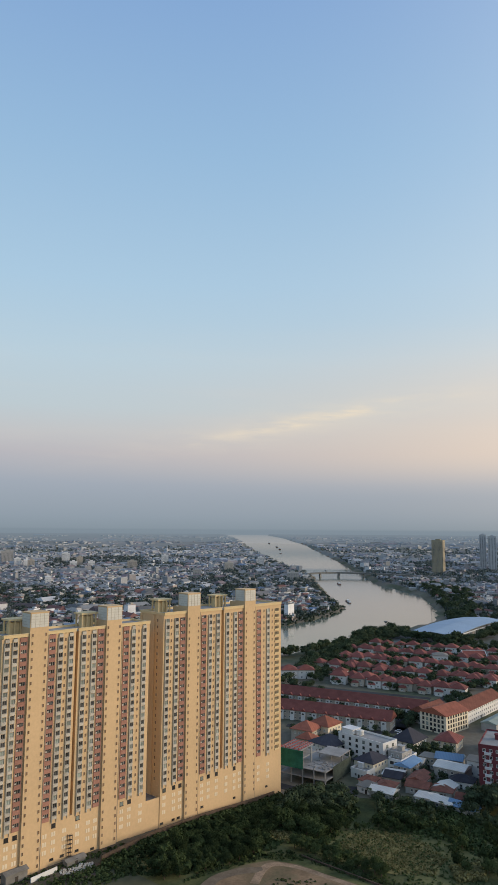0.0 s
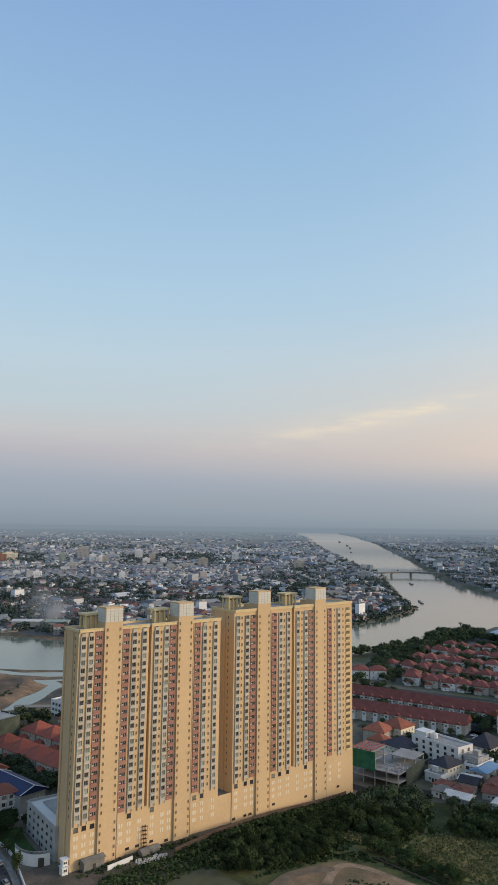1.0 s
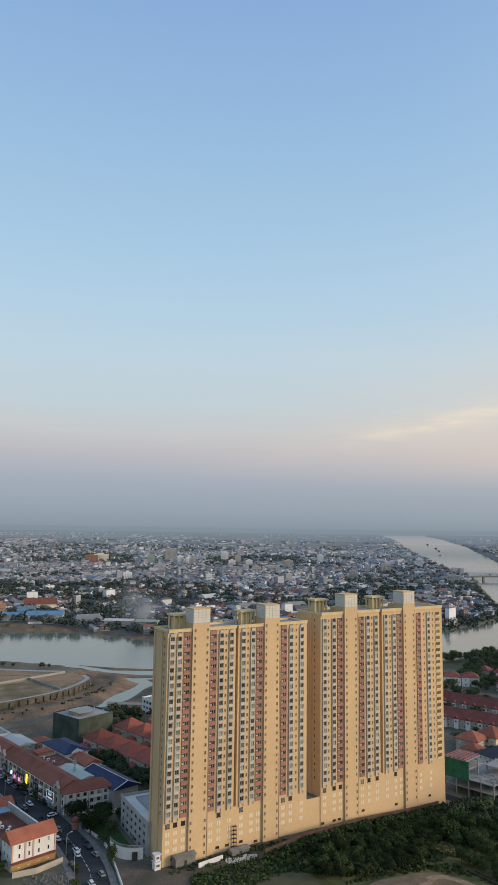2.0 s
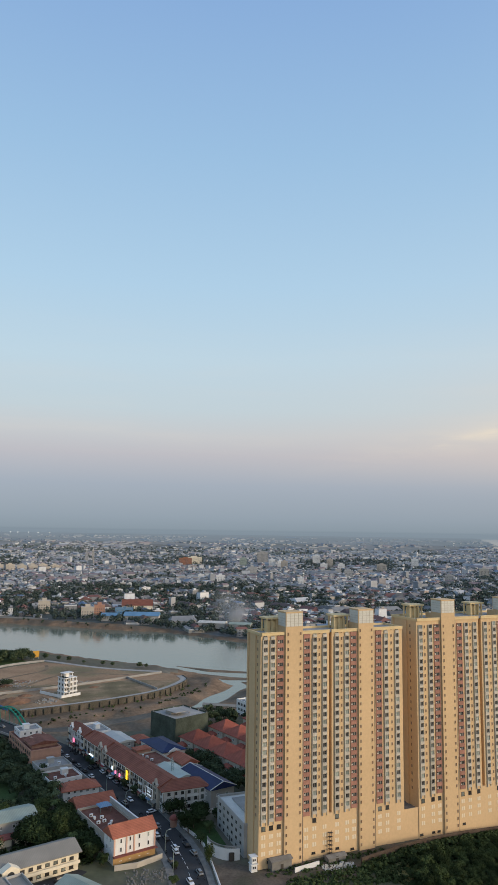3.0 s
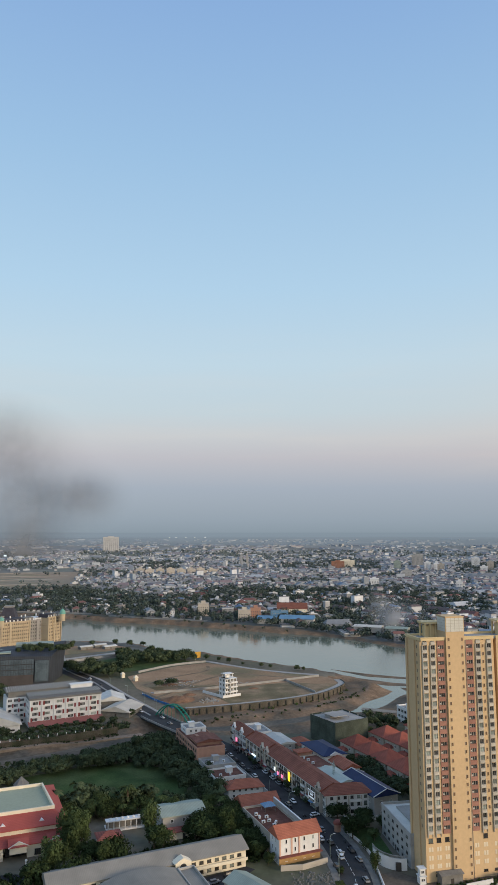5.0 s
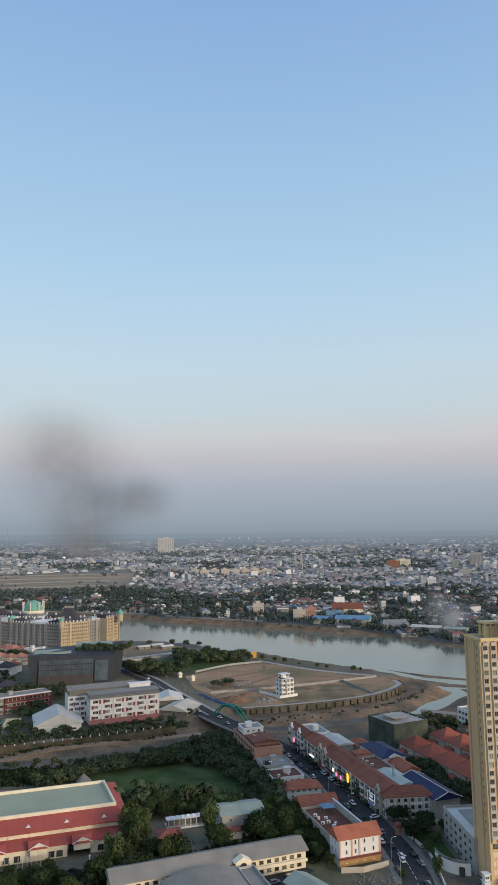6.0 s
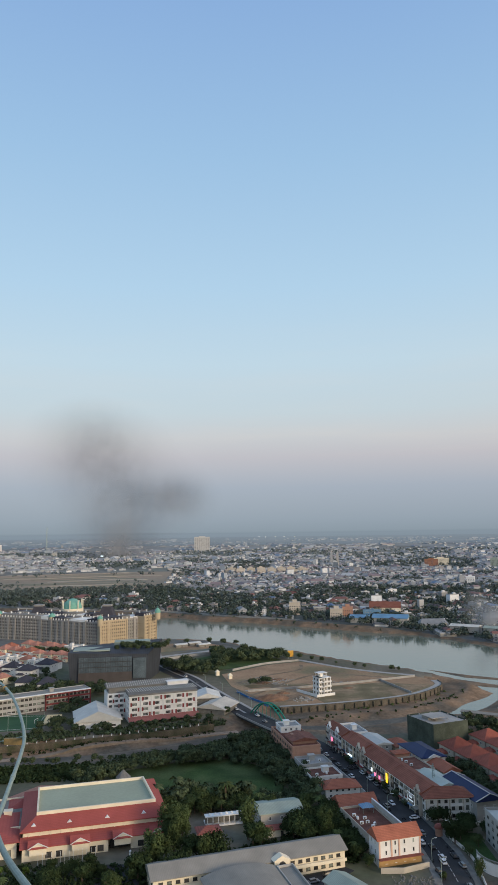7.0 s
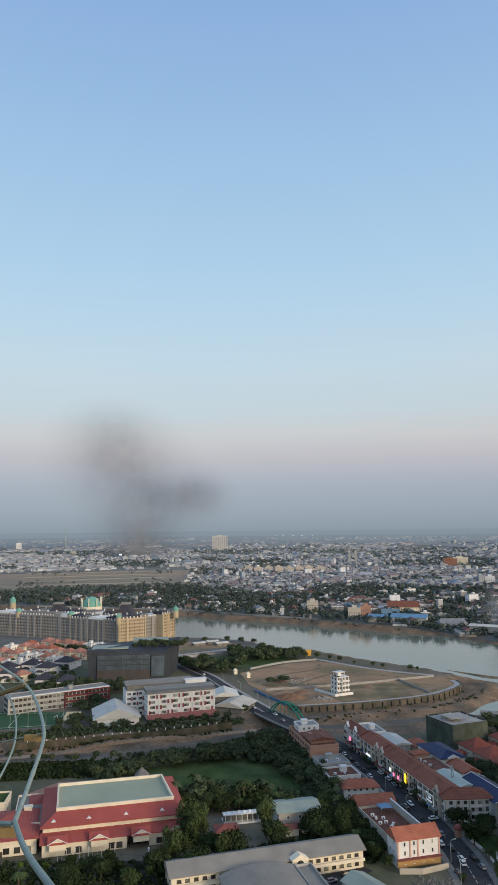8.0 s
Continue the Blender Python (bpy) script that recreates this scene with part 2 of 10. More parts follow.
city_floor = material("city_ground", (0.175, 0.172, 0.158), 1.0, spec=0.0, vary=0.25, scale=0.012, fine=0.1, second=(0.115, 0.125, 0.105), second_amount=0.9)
hazed_plain = material("hazed_distant_plain", (0.235, 0.23, 0.205), 1.0, spec=0.0, vary=0.2, scale=0.004, fine=0.02, second=(0.165, 0.175, 0.145), second_amount=0.8)
sand = material("bare_sandy_soil", (0.33, 0.215, 0.13), 0.95, vary=0.22, scale=0.035, fine=0.5, bump=0.3, second=(0.17, 0.145, 0.085), second_amount=0.95, patch=0.48)
mud = material("river_mud", (0.215, 0.145, 0.092), 0.9, vary=0.32, scale=0.11, fine=0.5, bump=0.4, second=(0.105, 0.088, 0.066), second_amount=0.9)
lawn = material("lawn", (0.050, 0.084, 0.026), 0.95, vary=0.28, scale=0.08, fine=1.0, second=(0.066, 0.086, 0.034), second_amount=0.7)
turf = material("sports_turf", (0.045, 0.10, 0.05), 0.95, vary=0.12, scale=0.1, fine=1.0)
bark = material("bark", (0.12, 0.09, 0.065), 0.95, vary=0.2, bump=0.3)
leaf_dark = material("leaves_dark", (0.034, 0.050, 0.021), 0.9, spec=0.02, vary=0.25, scale=0.25, fine=2, per_object=0.3, per_island=0.22)
leaf_mid = material("leaves_mid", (0.058, 0.080, 0.032), 0.9, spec=0.02, vary=0.25, scale=0.25, fine=2, per_object=0.25, per_island=0.22)
# the two leaf colours above, with haze put in for farther trees
hazed_leaf_dark = material("hazed_leaves_dark", (0.060, 0.080, 0.044), 0.9, spec=0.02, vary=0.25, scale=0.25, fine=2, per_island=0.3)
hazed_leaf_mid = material("hazed_leaves_mid", (0.074, 0.096, 0.050), 0.9, spec=0.02, vary=0.25, scale=0.25, fine=2, per_island=0.3)
leaf_bright = material("leaves_bright", (0.085, 0.125, 0.028), 0.9, spec=0.03, vary=0.35, scale=0.5, fine=3, per_object=0.25, per_island=0.4)
leaf_dry = material("dry_grass", (0.165, 0.152, 0.064), 0.9, spec=0.03, vary=0.3, scale=0.3, fine=2, per_island=0.4)
steel = material("galvanised_steel", (0.31, 0.37, 0.32), 0.55, metal=0.25, vary=0.12, scale=8, fine=60)
steel_dark = material("dark_steel", (0.06, 0.06, 0.065), 0.5, metal=0.3)
arch_green = material("green_painted_steel", (0.03, 0.20, 0.14), 0.5, vary=0.1)
fence_blue = material("blue_hoarding", (0.06, 0.16, 0.34), 0.6, vary=0.15)
# hotel stone: the gold is its sunlit look put into the colour
sunlit_stone = material("sunlit_stone", (0.44, 0.355, 0.24), 0.8, vary=0.08, scale=0.1)
grey_stone = material("grey_stone_facade", (0.285, 0.272, 0.252), 0.85, vary=0.1, scale=0.1)
timber_tan = material("tan_board", (0.27, 0.19, 0.085), 0.7, vary=0.15, scale=3, fine=30)
sign_yellow = glow("lit_yellow_sign", (1.0, 0.62, 0.03), 1.6)
sign_white = glow("lit_white_sign", (0.75, 0.9, 0.95), 1.6)
sign_pink = glow("lit_pink_sign", (0.9, 0.2, 0.35), 1.5)
lamp_white = glow("lit_lamp", (1.0, 0.95, 0.85), 4.0)
car_paints = [material("car_paint_" + n, c, 0.3, vary=0.03, spec=0.5) for n, c in (("white", (0.7, 0.7, 0.7)), ("black", (0.03, 0.03, 0.035)), ("grey", (0.2, 0.21, 0.22)))]
rubber = material("tyre_rubber", (0.02, 0.02, 0.02), 0.9)

# the river: brown water with a little ripple
water_mat = material("river_water", (0.15, 0.172, 0.132), 0.10, vary=0.06, scale=0.01, fine=0.08, spec=0.5)
nt_ = water_mat.node_tree
bn_, no_, tc_ = nt_.nodes.new("ShaderNodeBump"), nt_.nodes.new("ShaderNodeTexNoise"), nt_.nodes.new("ShaderNodeTexCoord")
no_.inputs["Scale"].default_value, no_.inputs["Detail"].default_value = 0.12, 6.0
bn_.inputs["Strength"].default_value, bn_.inputs["Distance"].default_value = 0.22, 0.5
nt_.links.new(tc_.outputs["Object"], no_.inputs["Vector"])
nt_.links.new(no_.outputs["Fac"], bn_.inputs["Height"])
nt_.links.new(bn_.outputs[0], nt_.nodes["Principled BSDF"].inputs["Normal"])

# ---- helpers for building ----
def finish(name, bm, mats):
    me = bpy.data.meshes.new(name)
    bm.normal_update()
    bm.to_mesh(me)
    bm.free()
    for m in mats if isinstance(mats, (list, tuple)) else [mats]:
        me.materials.append(m)
    return me


def part(name, bm, material_, parent, label=""):
    ob = new(name, finish(name, bm, material_))
    ob.parent = parent
    if label:
        ob["label"] = label
    return ob


def share(name, me, parent, m, label=""):
    """One more piece on a mesh that others use too."""
    ob = new(name, me)
    ob.parent = parent
    ob.matrix_basis = m
    if label:
        ob["label"] = label
    return ob


def root(name, label, category, m, group="", kind=""):
    ob = new(name)
    ob.empty_display_size = 0.5
    ob.matrix_world = m
    return tagged(ob, label, category, group, kind)


def box(bm, x0, x1, y0, y1, z0, z1, mi=0, taper=0.0):
    t = taper
    v = [bm.verts.new(p) for p in ((x0, y0, z0), (x1, y0, z0), (x1, y1, z0), (x0, y1, z0),
                                   (x0 + t, y0 + t, z1), (x1 - t, y0 + t, z1), (x1 - t, y1 - t, z1), (x0 + t, y1 - t, z1))]
    for q in ((3, 2, 1, 0), (4, 5, 6, 7), (0, 1, 5, 4), (1, 2, 6, 5), (2, 3, 7, 6), (3, 0, 4, 7)):
        f = bm.faces.new([v[i] for i in q])
        f.material_index = mi
    return v


def ring_prism(bm, pts, z0, z1, mi=0, cap=True):
    """An upright prism over a plan outline, which runs counter-clockwise."""
    lo = [bm.verts.new((x, y, z0)) for x, y in pts]
    hi = [bm.verts.new((x, y, z1)) for x, y in pts]
    n = len(pts)
    for i in range(n):
        bm.faces.new((lo[i], lo[(i + 1) % n], hi[(i + 1) % n], hi[i])).material_index = mi
    if cap:
        bm.faces.new(hi).material_index = mi
        bm.faces.new(lo[::-1]).material_index = mi


def cyl(bm, x, y, z0, z1, r0, r1=None, n=10, mi=0):
    r1 = r0 if r1 is None else r1
    lo = [bm.verts.new((x + r0 * math.cos(6.2832 * i / n), y + r0 * math.sin(6.2832 * i / n), z0)) for i in range(n)]
    hi = [bm.verts.new((x + r1 * math.cos(6.2832 * i / n), y + r1 * math.sin(6.2832 * i / n), z1)) for i in range(n)]
    for i in range(n):
        bm.faces.new((lo[i], lo[(i + 1) % n], hi[(i + 1) % n], hi[i])).material_index = mi
    bm.faces.new(hi).material_index = mi
    bm.faces.new(lo[::-1]).material_index = mi


def dome(bm, x, y, z, r, h, n=16, rings=6, mi=0):
    rows = []
    for k in range(rings):
        a = k / rings * math.pi / 2
        rows.append([bm.verts.new((x + r * math.cos(a) * math.cos(6.2832 * i / n), y + r * math.cos(a) * math.sin(6.2832 * i / n), z + h * math.sin(a))) for i in range(n)])
    tip = bm.verts.new((x, y, z + h))
    for a, b in zip(rows, rows[1:]):
        for i in range(n):
            bm.faces.new((a[i], a[(i + 1) % n], b[(i + 1) % n], b[i])).material_index = mi
    for i in range(n):
        bm.faces.new((rows[-1][i], rows[-1][(i + 1) % n], tip)).material_index = mi


def tube(bm, pts, r, n=8, mi=0):
    """A round bar along points."""
    rings = []
    for i, p in enumerate(pts):
        p = Vector(p)
        d = (Vector(pts[min(i + 1, len(pts) - 1)]) - Vector(pts[max(i - 1, 0)])).normalized()
        a = d.orthogonal().normalized() if i == 0 else (last - d * last.dot(d)).normalized()
        last = a
        b = d.cross(a)
        rings.append([bm.verts.new(p + (a * math.cos(6.2832 * k / n) + b * math.sin(6.2832 * k / n)) * r) for k in range(n)])
    for p, q in zip(rings, rings[1:]):
        for k in range(n):
            bm.faces.new((p[k], p[(k + 1) % n], q[(k + 1) % n], q[k])).material_index = mi
    bm.faces.new(rings[0][::-1]).material_index = mi
    bm.faces.new(rings[-1]).material_index = mi


def hip_roof(bm, w, d, z, rise, over=0.7, mi=0, gable=False, thick=0.25, x0=0.0, y0=0.0):
    """A pitched roof with eaves over a w x d plan; the ridge follows the longer side."""
    a, b, c, e = x0 - over, x0 + w + over, y0 - over, y0 + d + over
    W, D = b - a, e - c
    if W >= D:
        k = 0.0 if gable else D / 2
        r = [(a + k, (c + e) / 2), (b - k, (c + e) / 2)]
    else:
        k = 0.0 if gable else W / 2
        r = [((a + b) / 2, c + k), ((a + b) / 2, e - k)]
    lo = [bm.verts.new((x, y, z - thick)) for x, y in ((a, c), (b, c), (b, e), (a, e))]
    up_ = [bm.verts.new((x, y, z)) for x, y in ((a, c), (b, c), (b, e), (a, e))]
    rd = [bm.verts.new((x, y, z + rise)) for x, y in r]
    for i in range(4):
        bm.faces.new((lo[i], lo[(i + 1) % 4], up_[(i + 1) % 4], up_[i])).material_index = mi
    bm.faces.new(lo[::-1]).material_index = mi
    if W >= D:
        quads = ((up_[0], up_[1], rd[1], rd[0]), (up_[2], up_[3], rd[0], rd[1]), (up_[1], up_[2], rd[1]), (up_[3], up_[0], rd[0]))
    else:
        quads = ((up_[1], up_[2], rd[1], rd[0]), (up_[3], up_[0], rd[0], rd[1]), (up_[0], up_[1], rd[0]), (up_[2], up_[3], rd[1]))
    for q in quads:
        bm.faces.new(q).material_index = mi


def relief(name, xs, zs, cell, mats):
    """One stepped skin over a grid of columns and rows: cell(i, j) gives each field's depth (y, outwards negative) and material, or None for bare wall."""
    bm = bmesh.new()
    at_ = {}

    def v(i, j, d):
        key = (i, j, round(d, 3))
        if key not in at_:
            at_[key] = bm.verts.new((xs[i], d, zs[j]))
        return at_[key]

    n, m = len(xs) - 1, len(zs) - 1
    field = {(i, j): cell(i, j) for i in range(n) for j in range(m)}
    for (i, j), c in field.items():
        if not c:
            continue
        d, mi = c
        bm.faces.new((v(i, j, d), v(i + 1, j, d), v(i + 1, j + 1, d), v(i, j + 1, d))).material_index = mi
        for di, dj, p, q in ((1, 0, (i + 1, j), (i + 1, j + 1)), (-1, 0, (i, j + 1), (i, j)), (0, 1, (i + 1, j + 1), (i, j + 1)), (0, -1, (i, j), (i + 1, j))):
            other = field.get((i + di, j + dj)) or (0.0, 0)
            if d < other[0] - 0.002:
                f = bm.faces.new((v(*p, d), v(*p, other[0]), v(*q, other[0]), v(*q, d)))
                f.material_index = mi
    return finish(name, bm, mats)


def window_mesh(w, h, frame_m=frame_white, pane=glass_dark, bars=1, proud=0.08):
    """A window: frame, mullions and sill round panes set back in it; front towards -y, centre of the lower edge at the origin."""
    f = min(0.14, w * 0.12)
    xs = [-w / 2 - 0.1, -w / 2, -w / 2 + f]
    for k in range(bars):
        x = -w / 2 + w * (k + 1) / (bars + 1)
        xs += [x - f / 3, x + f / 3]
    xs += [w / 2 - f, w / 2, w / 2 + 0.1]
    last = len(xs) - 2

    def cell(i, j):
        if j == 0:
            return (-proud * 2, 0)
        if i in (0, last):
            return None
        if j == 2 or i in (1, last - 1):
            return (-proud, 0)
        return (-0.02, 1) if i % 2 == 0 else (-proud * 0.8, 0)

    return relief("window", xs, [-0.06, f, h - f, h], cell, [frame_m, pane])


WIN = {}


def win(w, h, frame_m=frame_white, pane=glass_dark, bars=1):
    key = (round(w, 2), round(h, 2), frame_m.name, pane.name, bars)
    if key not in WIN:
        WIN[key] = window_mesh(w, h, frame_m, pane, bars)
    return WIN[key]


def face_pose(face, s, z, w, d):
    """A place on a wall of a w x d building: s metres along it, z up."""
    if face == "front":
        return pose(s, -0.03, z)
    if face == "right":
        return pose(w + 0.03, s, z, 0, 0, 90)
    if face == "left":
        return pose(-0.03, d - s, z, 0, 0, -90)
    return pose(w - s, d + 0.03, z, 0, 0, 180)


def windows(parent, w, d, faces, z0, floors, storey, step=3.2, size=(1.3, 1.4), frame_m=frame_white, pane=glass_dark, bars=1, sill=1.0, skip=0.0, rng=None, margin=1.2):
    for face in faces:
        length = w if face in ("front", "back") else d
        n = max(1, int((length - 2 * margin + step * 0.6) // step))
        for fl in range(floors):
            for k in range(n):
                if skip and rng.random() < skip:
                    continue
                s = margin + (length - 2 * margin) * (k + 0.5) / n
                me = win(size[0], size[1], frame_m, glass_pale if (rng and rng.random() < 0.22) else pane, bars)
                share("window", me, parent, face_pose(face, s, z0 + fl * storey + sill, w, d))


def house(name, label, category, x, y, z, rot, w, d, h, wall=white_paint, roof="hip", roof_mat=tile_red, rise=None, over=0.8, floors=2, step=3.2, size=(1.3, 1.4),
          faces=("front", "right", "left"), frame_m=frame_white, group="", door=True, rng=None, parapet=0.9, bars=1, tank=False, skip=0.0, margin=1.2):
    """A building from its front-left corner: walls, roof, windows, door."""
    ob = root(name, label, category, pose(x, y, z, 0, 0, rot), group)
    bm = bmesh.new()
    if roof == "flat":
        rings = [(0.0, -1.5)]
        for fl in range(1, floors):
            zb = h * fl / floors
            rings += [(0.0, zb - 0.12), (0.08, zb - 0.12), (0.08, zb + 0.12), (0.0, zb + 0.12)]
        rings += [(0.0, h + 0.01), (0.1, h + 0.01), (0.1, h + parapet), (-0.25, h + parapet), (-0.25, h)]
        rows = [[bm.verts.new(p) for p in ((-o, -o, zz), (w + o, -o, zz), (w + o, d + o, zz), (-o, d + o, zz))] for o, zz in rings]
        for lo_, hi_ in zip(rows, rows[1:]):
            for i in range(4):
                bm.faces.new((lo_[i], lo_[(i + 1) % 4], hi_[(i + 1) % 4], hi_[i]))
        bm.faces.new(rows[-1])
    elif roof == "gable":
        r = (rise or min(w, d) * 0.3) * 0.92
        prof = [(0, -1.5), (d, -1.5), (d, h), (d / 2, h + r), (0, h)] if w >= d else [(0, -1.5), (w, -1.5), (w, h), (w / 2, h + r), (0, h)]
        ends = [[bm.verts.new((e, p, q) if w >= d else (p, e, q)) for p, q in prof] for e in (0.0, w if w >= d else d)]
        bm.faces.new(ends[0][::-1])
        bm.faces.new(ends[1])
        for i in range(5):
            j = (i + 1) % 5
            bm.faces.new((ends[0][i], ends[0][j], ends[1][j], ends[1][i]))
        bmesh.ops.recalc_face_normals(bm, faces=bm.faces[:])
    else:
        box(bm, 0, w, 0, d, -1.5, h)
    part("wall", bm, wall, ob)
    bm = bmesh.new()
    if roof == "flat":
        box(bm, 0.26, w - 0.26, 0.26, d - 0.26, h + 0.02, h + 0.12)
    else:
        hip_roof(bm, w, d, h + 0.25, rise or min(w, d) * 0.3, over, gable=roof == "gable")
    part("roof", bm, roof_mat, ob)
    if roof == "flat" and w > 6 and d > 6 and rng:
        bm = bmesh.new()
        cx, cy = w * rng.uniform(0.3, 0.7), d * rng.uniform(0.4, 0.7)
        box(bm, cx - 1.6, cx + 1.6, cy - 1.4, cy + 1.4, h + 0.1, h + 2.6)
        box(bm, cx - 1.9, cx + 1.9, cy - 1.7, cy + 1.7, h + 2.6, h + 2.8)
        part("stair_head", bm, wall, ob)
    if tank:
        bm = bmesh.new()
        cyl(bm, w * 0.25, d * 0.7, h + 0.1, h + 1.9, 0.9)
        part("water_tank", bm, steel, ob, "steel water tank")
    windows(ob, w, d, faces, 0.0, floors, h / floors, step, size, frame_m, rng=rng, bars=bars, skip=skip, margin=margin)
    if door:
        bm = bmesh.new()
        box(bm, w * 0.5 - 0.6, w * 0.5 + 0.6, -0.1, 0.05, 0, 2.1)
        part("door", bm, frame_dark, ob)
    return ob


# ---- terrain ----
NEAR_BANK = [(-1500, 1500), (-900, 1230), (-358, 960), (-200, 905), (-114, 883), (-29, 857), (11, 796), (47, 777), (89, 726), (119, 702), (142, 682), (161, 655), (176, 632), (188, 606), (199, 580),
             (250, 556), (350, 545), (450, 560), (541, 575), (566, 573), (616, 582), (683, 598), (764, 618), (880, 640), (960, 690), (1062, 771), (1229, 924), (1340, 1080), (1400, 1190), (1560, 1360),
             (1854, 1680), (2129, 2006), (2428, 2399), (2791, 2893), (3099, 3425), (3300, 3900)]
FAR_BANK = [(-1500, 1800), (-900, 1450), (-400, 1235), (-148, 1147), (-71, 1091), (15, 1052), (92, 992), (162, 944), (200, 917), (240, 865), (273, 810), (350, 770), (450, 745), (560, 735), (664, 736),
            (747, 758), (841, 796), (915, 850), (975, 936), (1150, 1132), (1330, 1338), (1473, 1491), (1644, 1732), (1843, 2037), (2093, 2428), (2389, 2911), (2733, 3414), (2990, 3900)]
CANAL = [(-420, 330), (-300, 385), (-200, 424), (-110, 430), (-63, 447), (-18, 474), (14, 491), (45, 491), (85, 503), (118, 515), (150, 532), (180, 562), (205, 592)]

QUAY_LINE = [(22, 522), (48, 528), (92, 541), (128, 559), (155, 592), (157, 610)]


def seg_distance(px, py, pts):
    """The distance of many places from a line of points."""
    best = np.full(px.shape, 1e9)
    for (ax, ay), (bx, by) in zip(pts, pts[1:]):
        dx, dy = bx - ax, by - ay
        k = np.clip(((px - ax) * dx + (py - ay) * dy) / (dx * dx + dy * dy), 0, 1)
        best = np.minimum(best, np.hypot(px - ax - k * dx, py - ay - k * dy))
    return best


def inside(px, py, pts):
    res = np.zeros(px.shape, bool)
    for (ax, ay), (bx, by) in zip(pts, pts[1:] + pts[:1]):
        cross = (ay > py) != (by > py)
        res ^= cross & (px < (bx - ax) * (py - ay) / ((by - ay) or 1e-9) + ax)
    return res


def smooth(t):
    t = np.clip(t, 0, 1)
    return t * t * (3 - 2 * t)


def land(px, py):
    """The height of the land without river and canal."""
    px, py = np.asarray(px, float), np.asarray(py, float)
    d = np.hypot(px, py)
    far = 109 * (np.clip(d - 2500, 0, 2450) / 2400) ** 1.3
    return far - 4.0 * smooth((px - 150) / 90) * (1 - smooth((d - 1000) / 700))


def river_side(px, py):
    """Metres into the river (positive) or away from its bank (negative)."""
    d = np.minimum(seg_distance(px, py, NEAR_BANK), seg_distance(px, py, FAR_BANK))
    return np.where(inside(px, py, NEAR_BANK + FAR_BANK[::-1]), d, -d)


def ground_height(px, py):
    px, py = np.asarray(px, float), np.asarray(py, float)
    z = land(px, py)
    d = np.hypot(px, py)
    wob = 2.5 * np.sin(px * 0.09 + py * 0.05) + 1.5 * np.sin(px * 0.21 - py * 0.17)
    s = river_side(px, py) + wob
    far = 109 * (np.clip(d - 2500, 0, 2450) / 2400) ** 1.3
    bed = far - 9.0
    z = z + (bed - z) * smooth((s + 9) / 16)
    c = seg_distance(px, py, CANAL) + wob * 0.7
    dip = (-5.5 - 0.95 * smooth((px - 118) / 40)) * (1 - np.clip(c / 25, 0, 1) ** 2.2)
    step = np.where((c > 13) & (c < 17), 0.5, 0)
    q = seg_distance(px, py, QUAY_LINE)
    z = np.minimum(z, np.where(q < 24, -3.6 * (1 - smooth((q - 13) / 10)), z))
    return np.where(c < 25, np.minimum(z, dip + step), z)


def gz(x, y):
    return float(land(np.array([x]), np.array([y]))[0])


def polar_sheet(name, angles, radii, height, mats, pick=None):
    A, Rr = np.meshgrid(np.radians(angles), radii)
    X, Y = -Rr * np.sin(A), Rr * np.cos(A)
    Z = height(X, Y)
    n, m = X.shape
    co = np.stack([X, Y, Z], -1).reshape(-1, 3)
    i = np.arange(n - 1)[:, None] * m + np.arange(m - 1)[None]
    faces = np.stack([i, i + m, i + m + 1, i + 1], -1).reshape(-1, 4)
    me = bpy.data.meshes.new(name)
    me.vertices.add(len(co))
    me.vertices.foreach_set("co", co.ravel())
    me.loops.add(faces.size)
    me.loops.foreach_set("vertex_index", faces.ravel())
    me.polygons.add(len(faces))
    me.polygons.foreach_set("loop_start", np.arange(len(faces)) * 4)
    for mt in mats:
        me.materials.append(mt)
    if pick is not None:
        cx, cy = co[faces, 0].mean(1), co[faces, 1].mean(1)
        me.polygons.foreach_set("material_index", pick(cx, cy, co[faces, 2].mean(1)).astype(np.int32))
    me.update()
    me.validate()
    me.polygons.foreach_set("use_smooth", np.ones(len(me.polygons), bool))
    return new(name, me)


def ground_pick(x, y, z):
    """Mud on the banks and beds, streets and yards in the city, plain and fields paled for haze far away, earth
    elsewhere.
    """
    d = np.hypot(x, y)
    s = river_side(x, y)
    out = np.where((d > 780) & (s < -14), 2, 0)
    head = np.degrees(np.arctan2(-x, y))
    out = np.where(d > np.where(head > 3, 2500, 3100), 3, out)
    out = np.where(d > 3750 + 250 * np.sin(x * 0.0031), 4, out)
    return np.where(((z < land(x, y) - 0.6) & ((x < 520) | (s > 6))) | ((s > -14) & (x < 520)) | ((seg_distance(x, y, CANAL) < 62) & (x > 24) & (y > 455)), 1, out)


ANGLES = np.concatenate([np.arange(-180, -66, 6), np.arange(-66, 28, 0.3), np.arange(28, 181, 6)])
RADII = np.concatenate([[0.5, 20, 45, 80, 110, 130], 140 * 1.0085 ** np.arange(0, 421)])
RADII = RADII[RADII < 4960]
ground = polar_sheet("ground", ANGLES, RADII, ground_height, [earth, mud, city_floor, hazed_plain, hazed_fields], ground_pick)
tagged(ground, "flat city ground of earth and scrub with muddy river banks", "ground", kind="structure")
water = polar_sheet("water", ANGLES, RADII, lambda x, y: 109 * (np.clip(np.hypot(x, y) - 2500, 0, 2450) / 2400) ** 1.3 - 6.0, [water_mat])
tagged(water, "wide calm brown river and shallow canal water", "river", kind="structure")


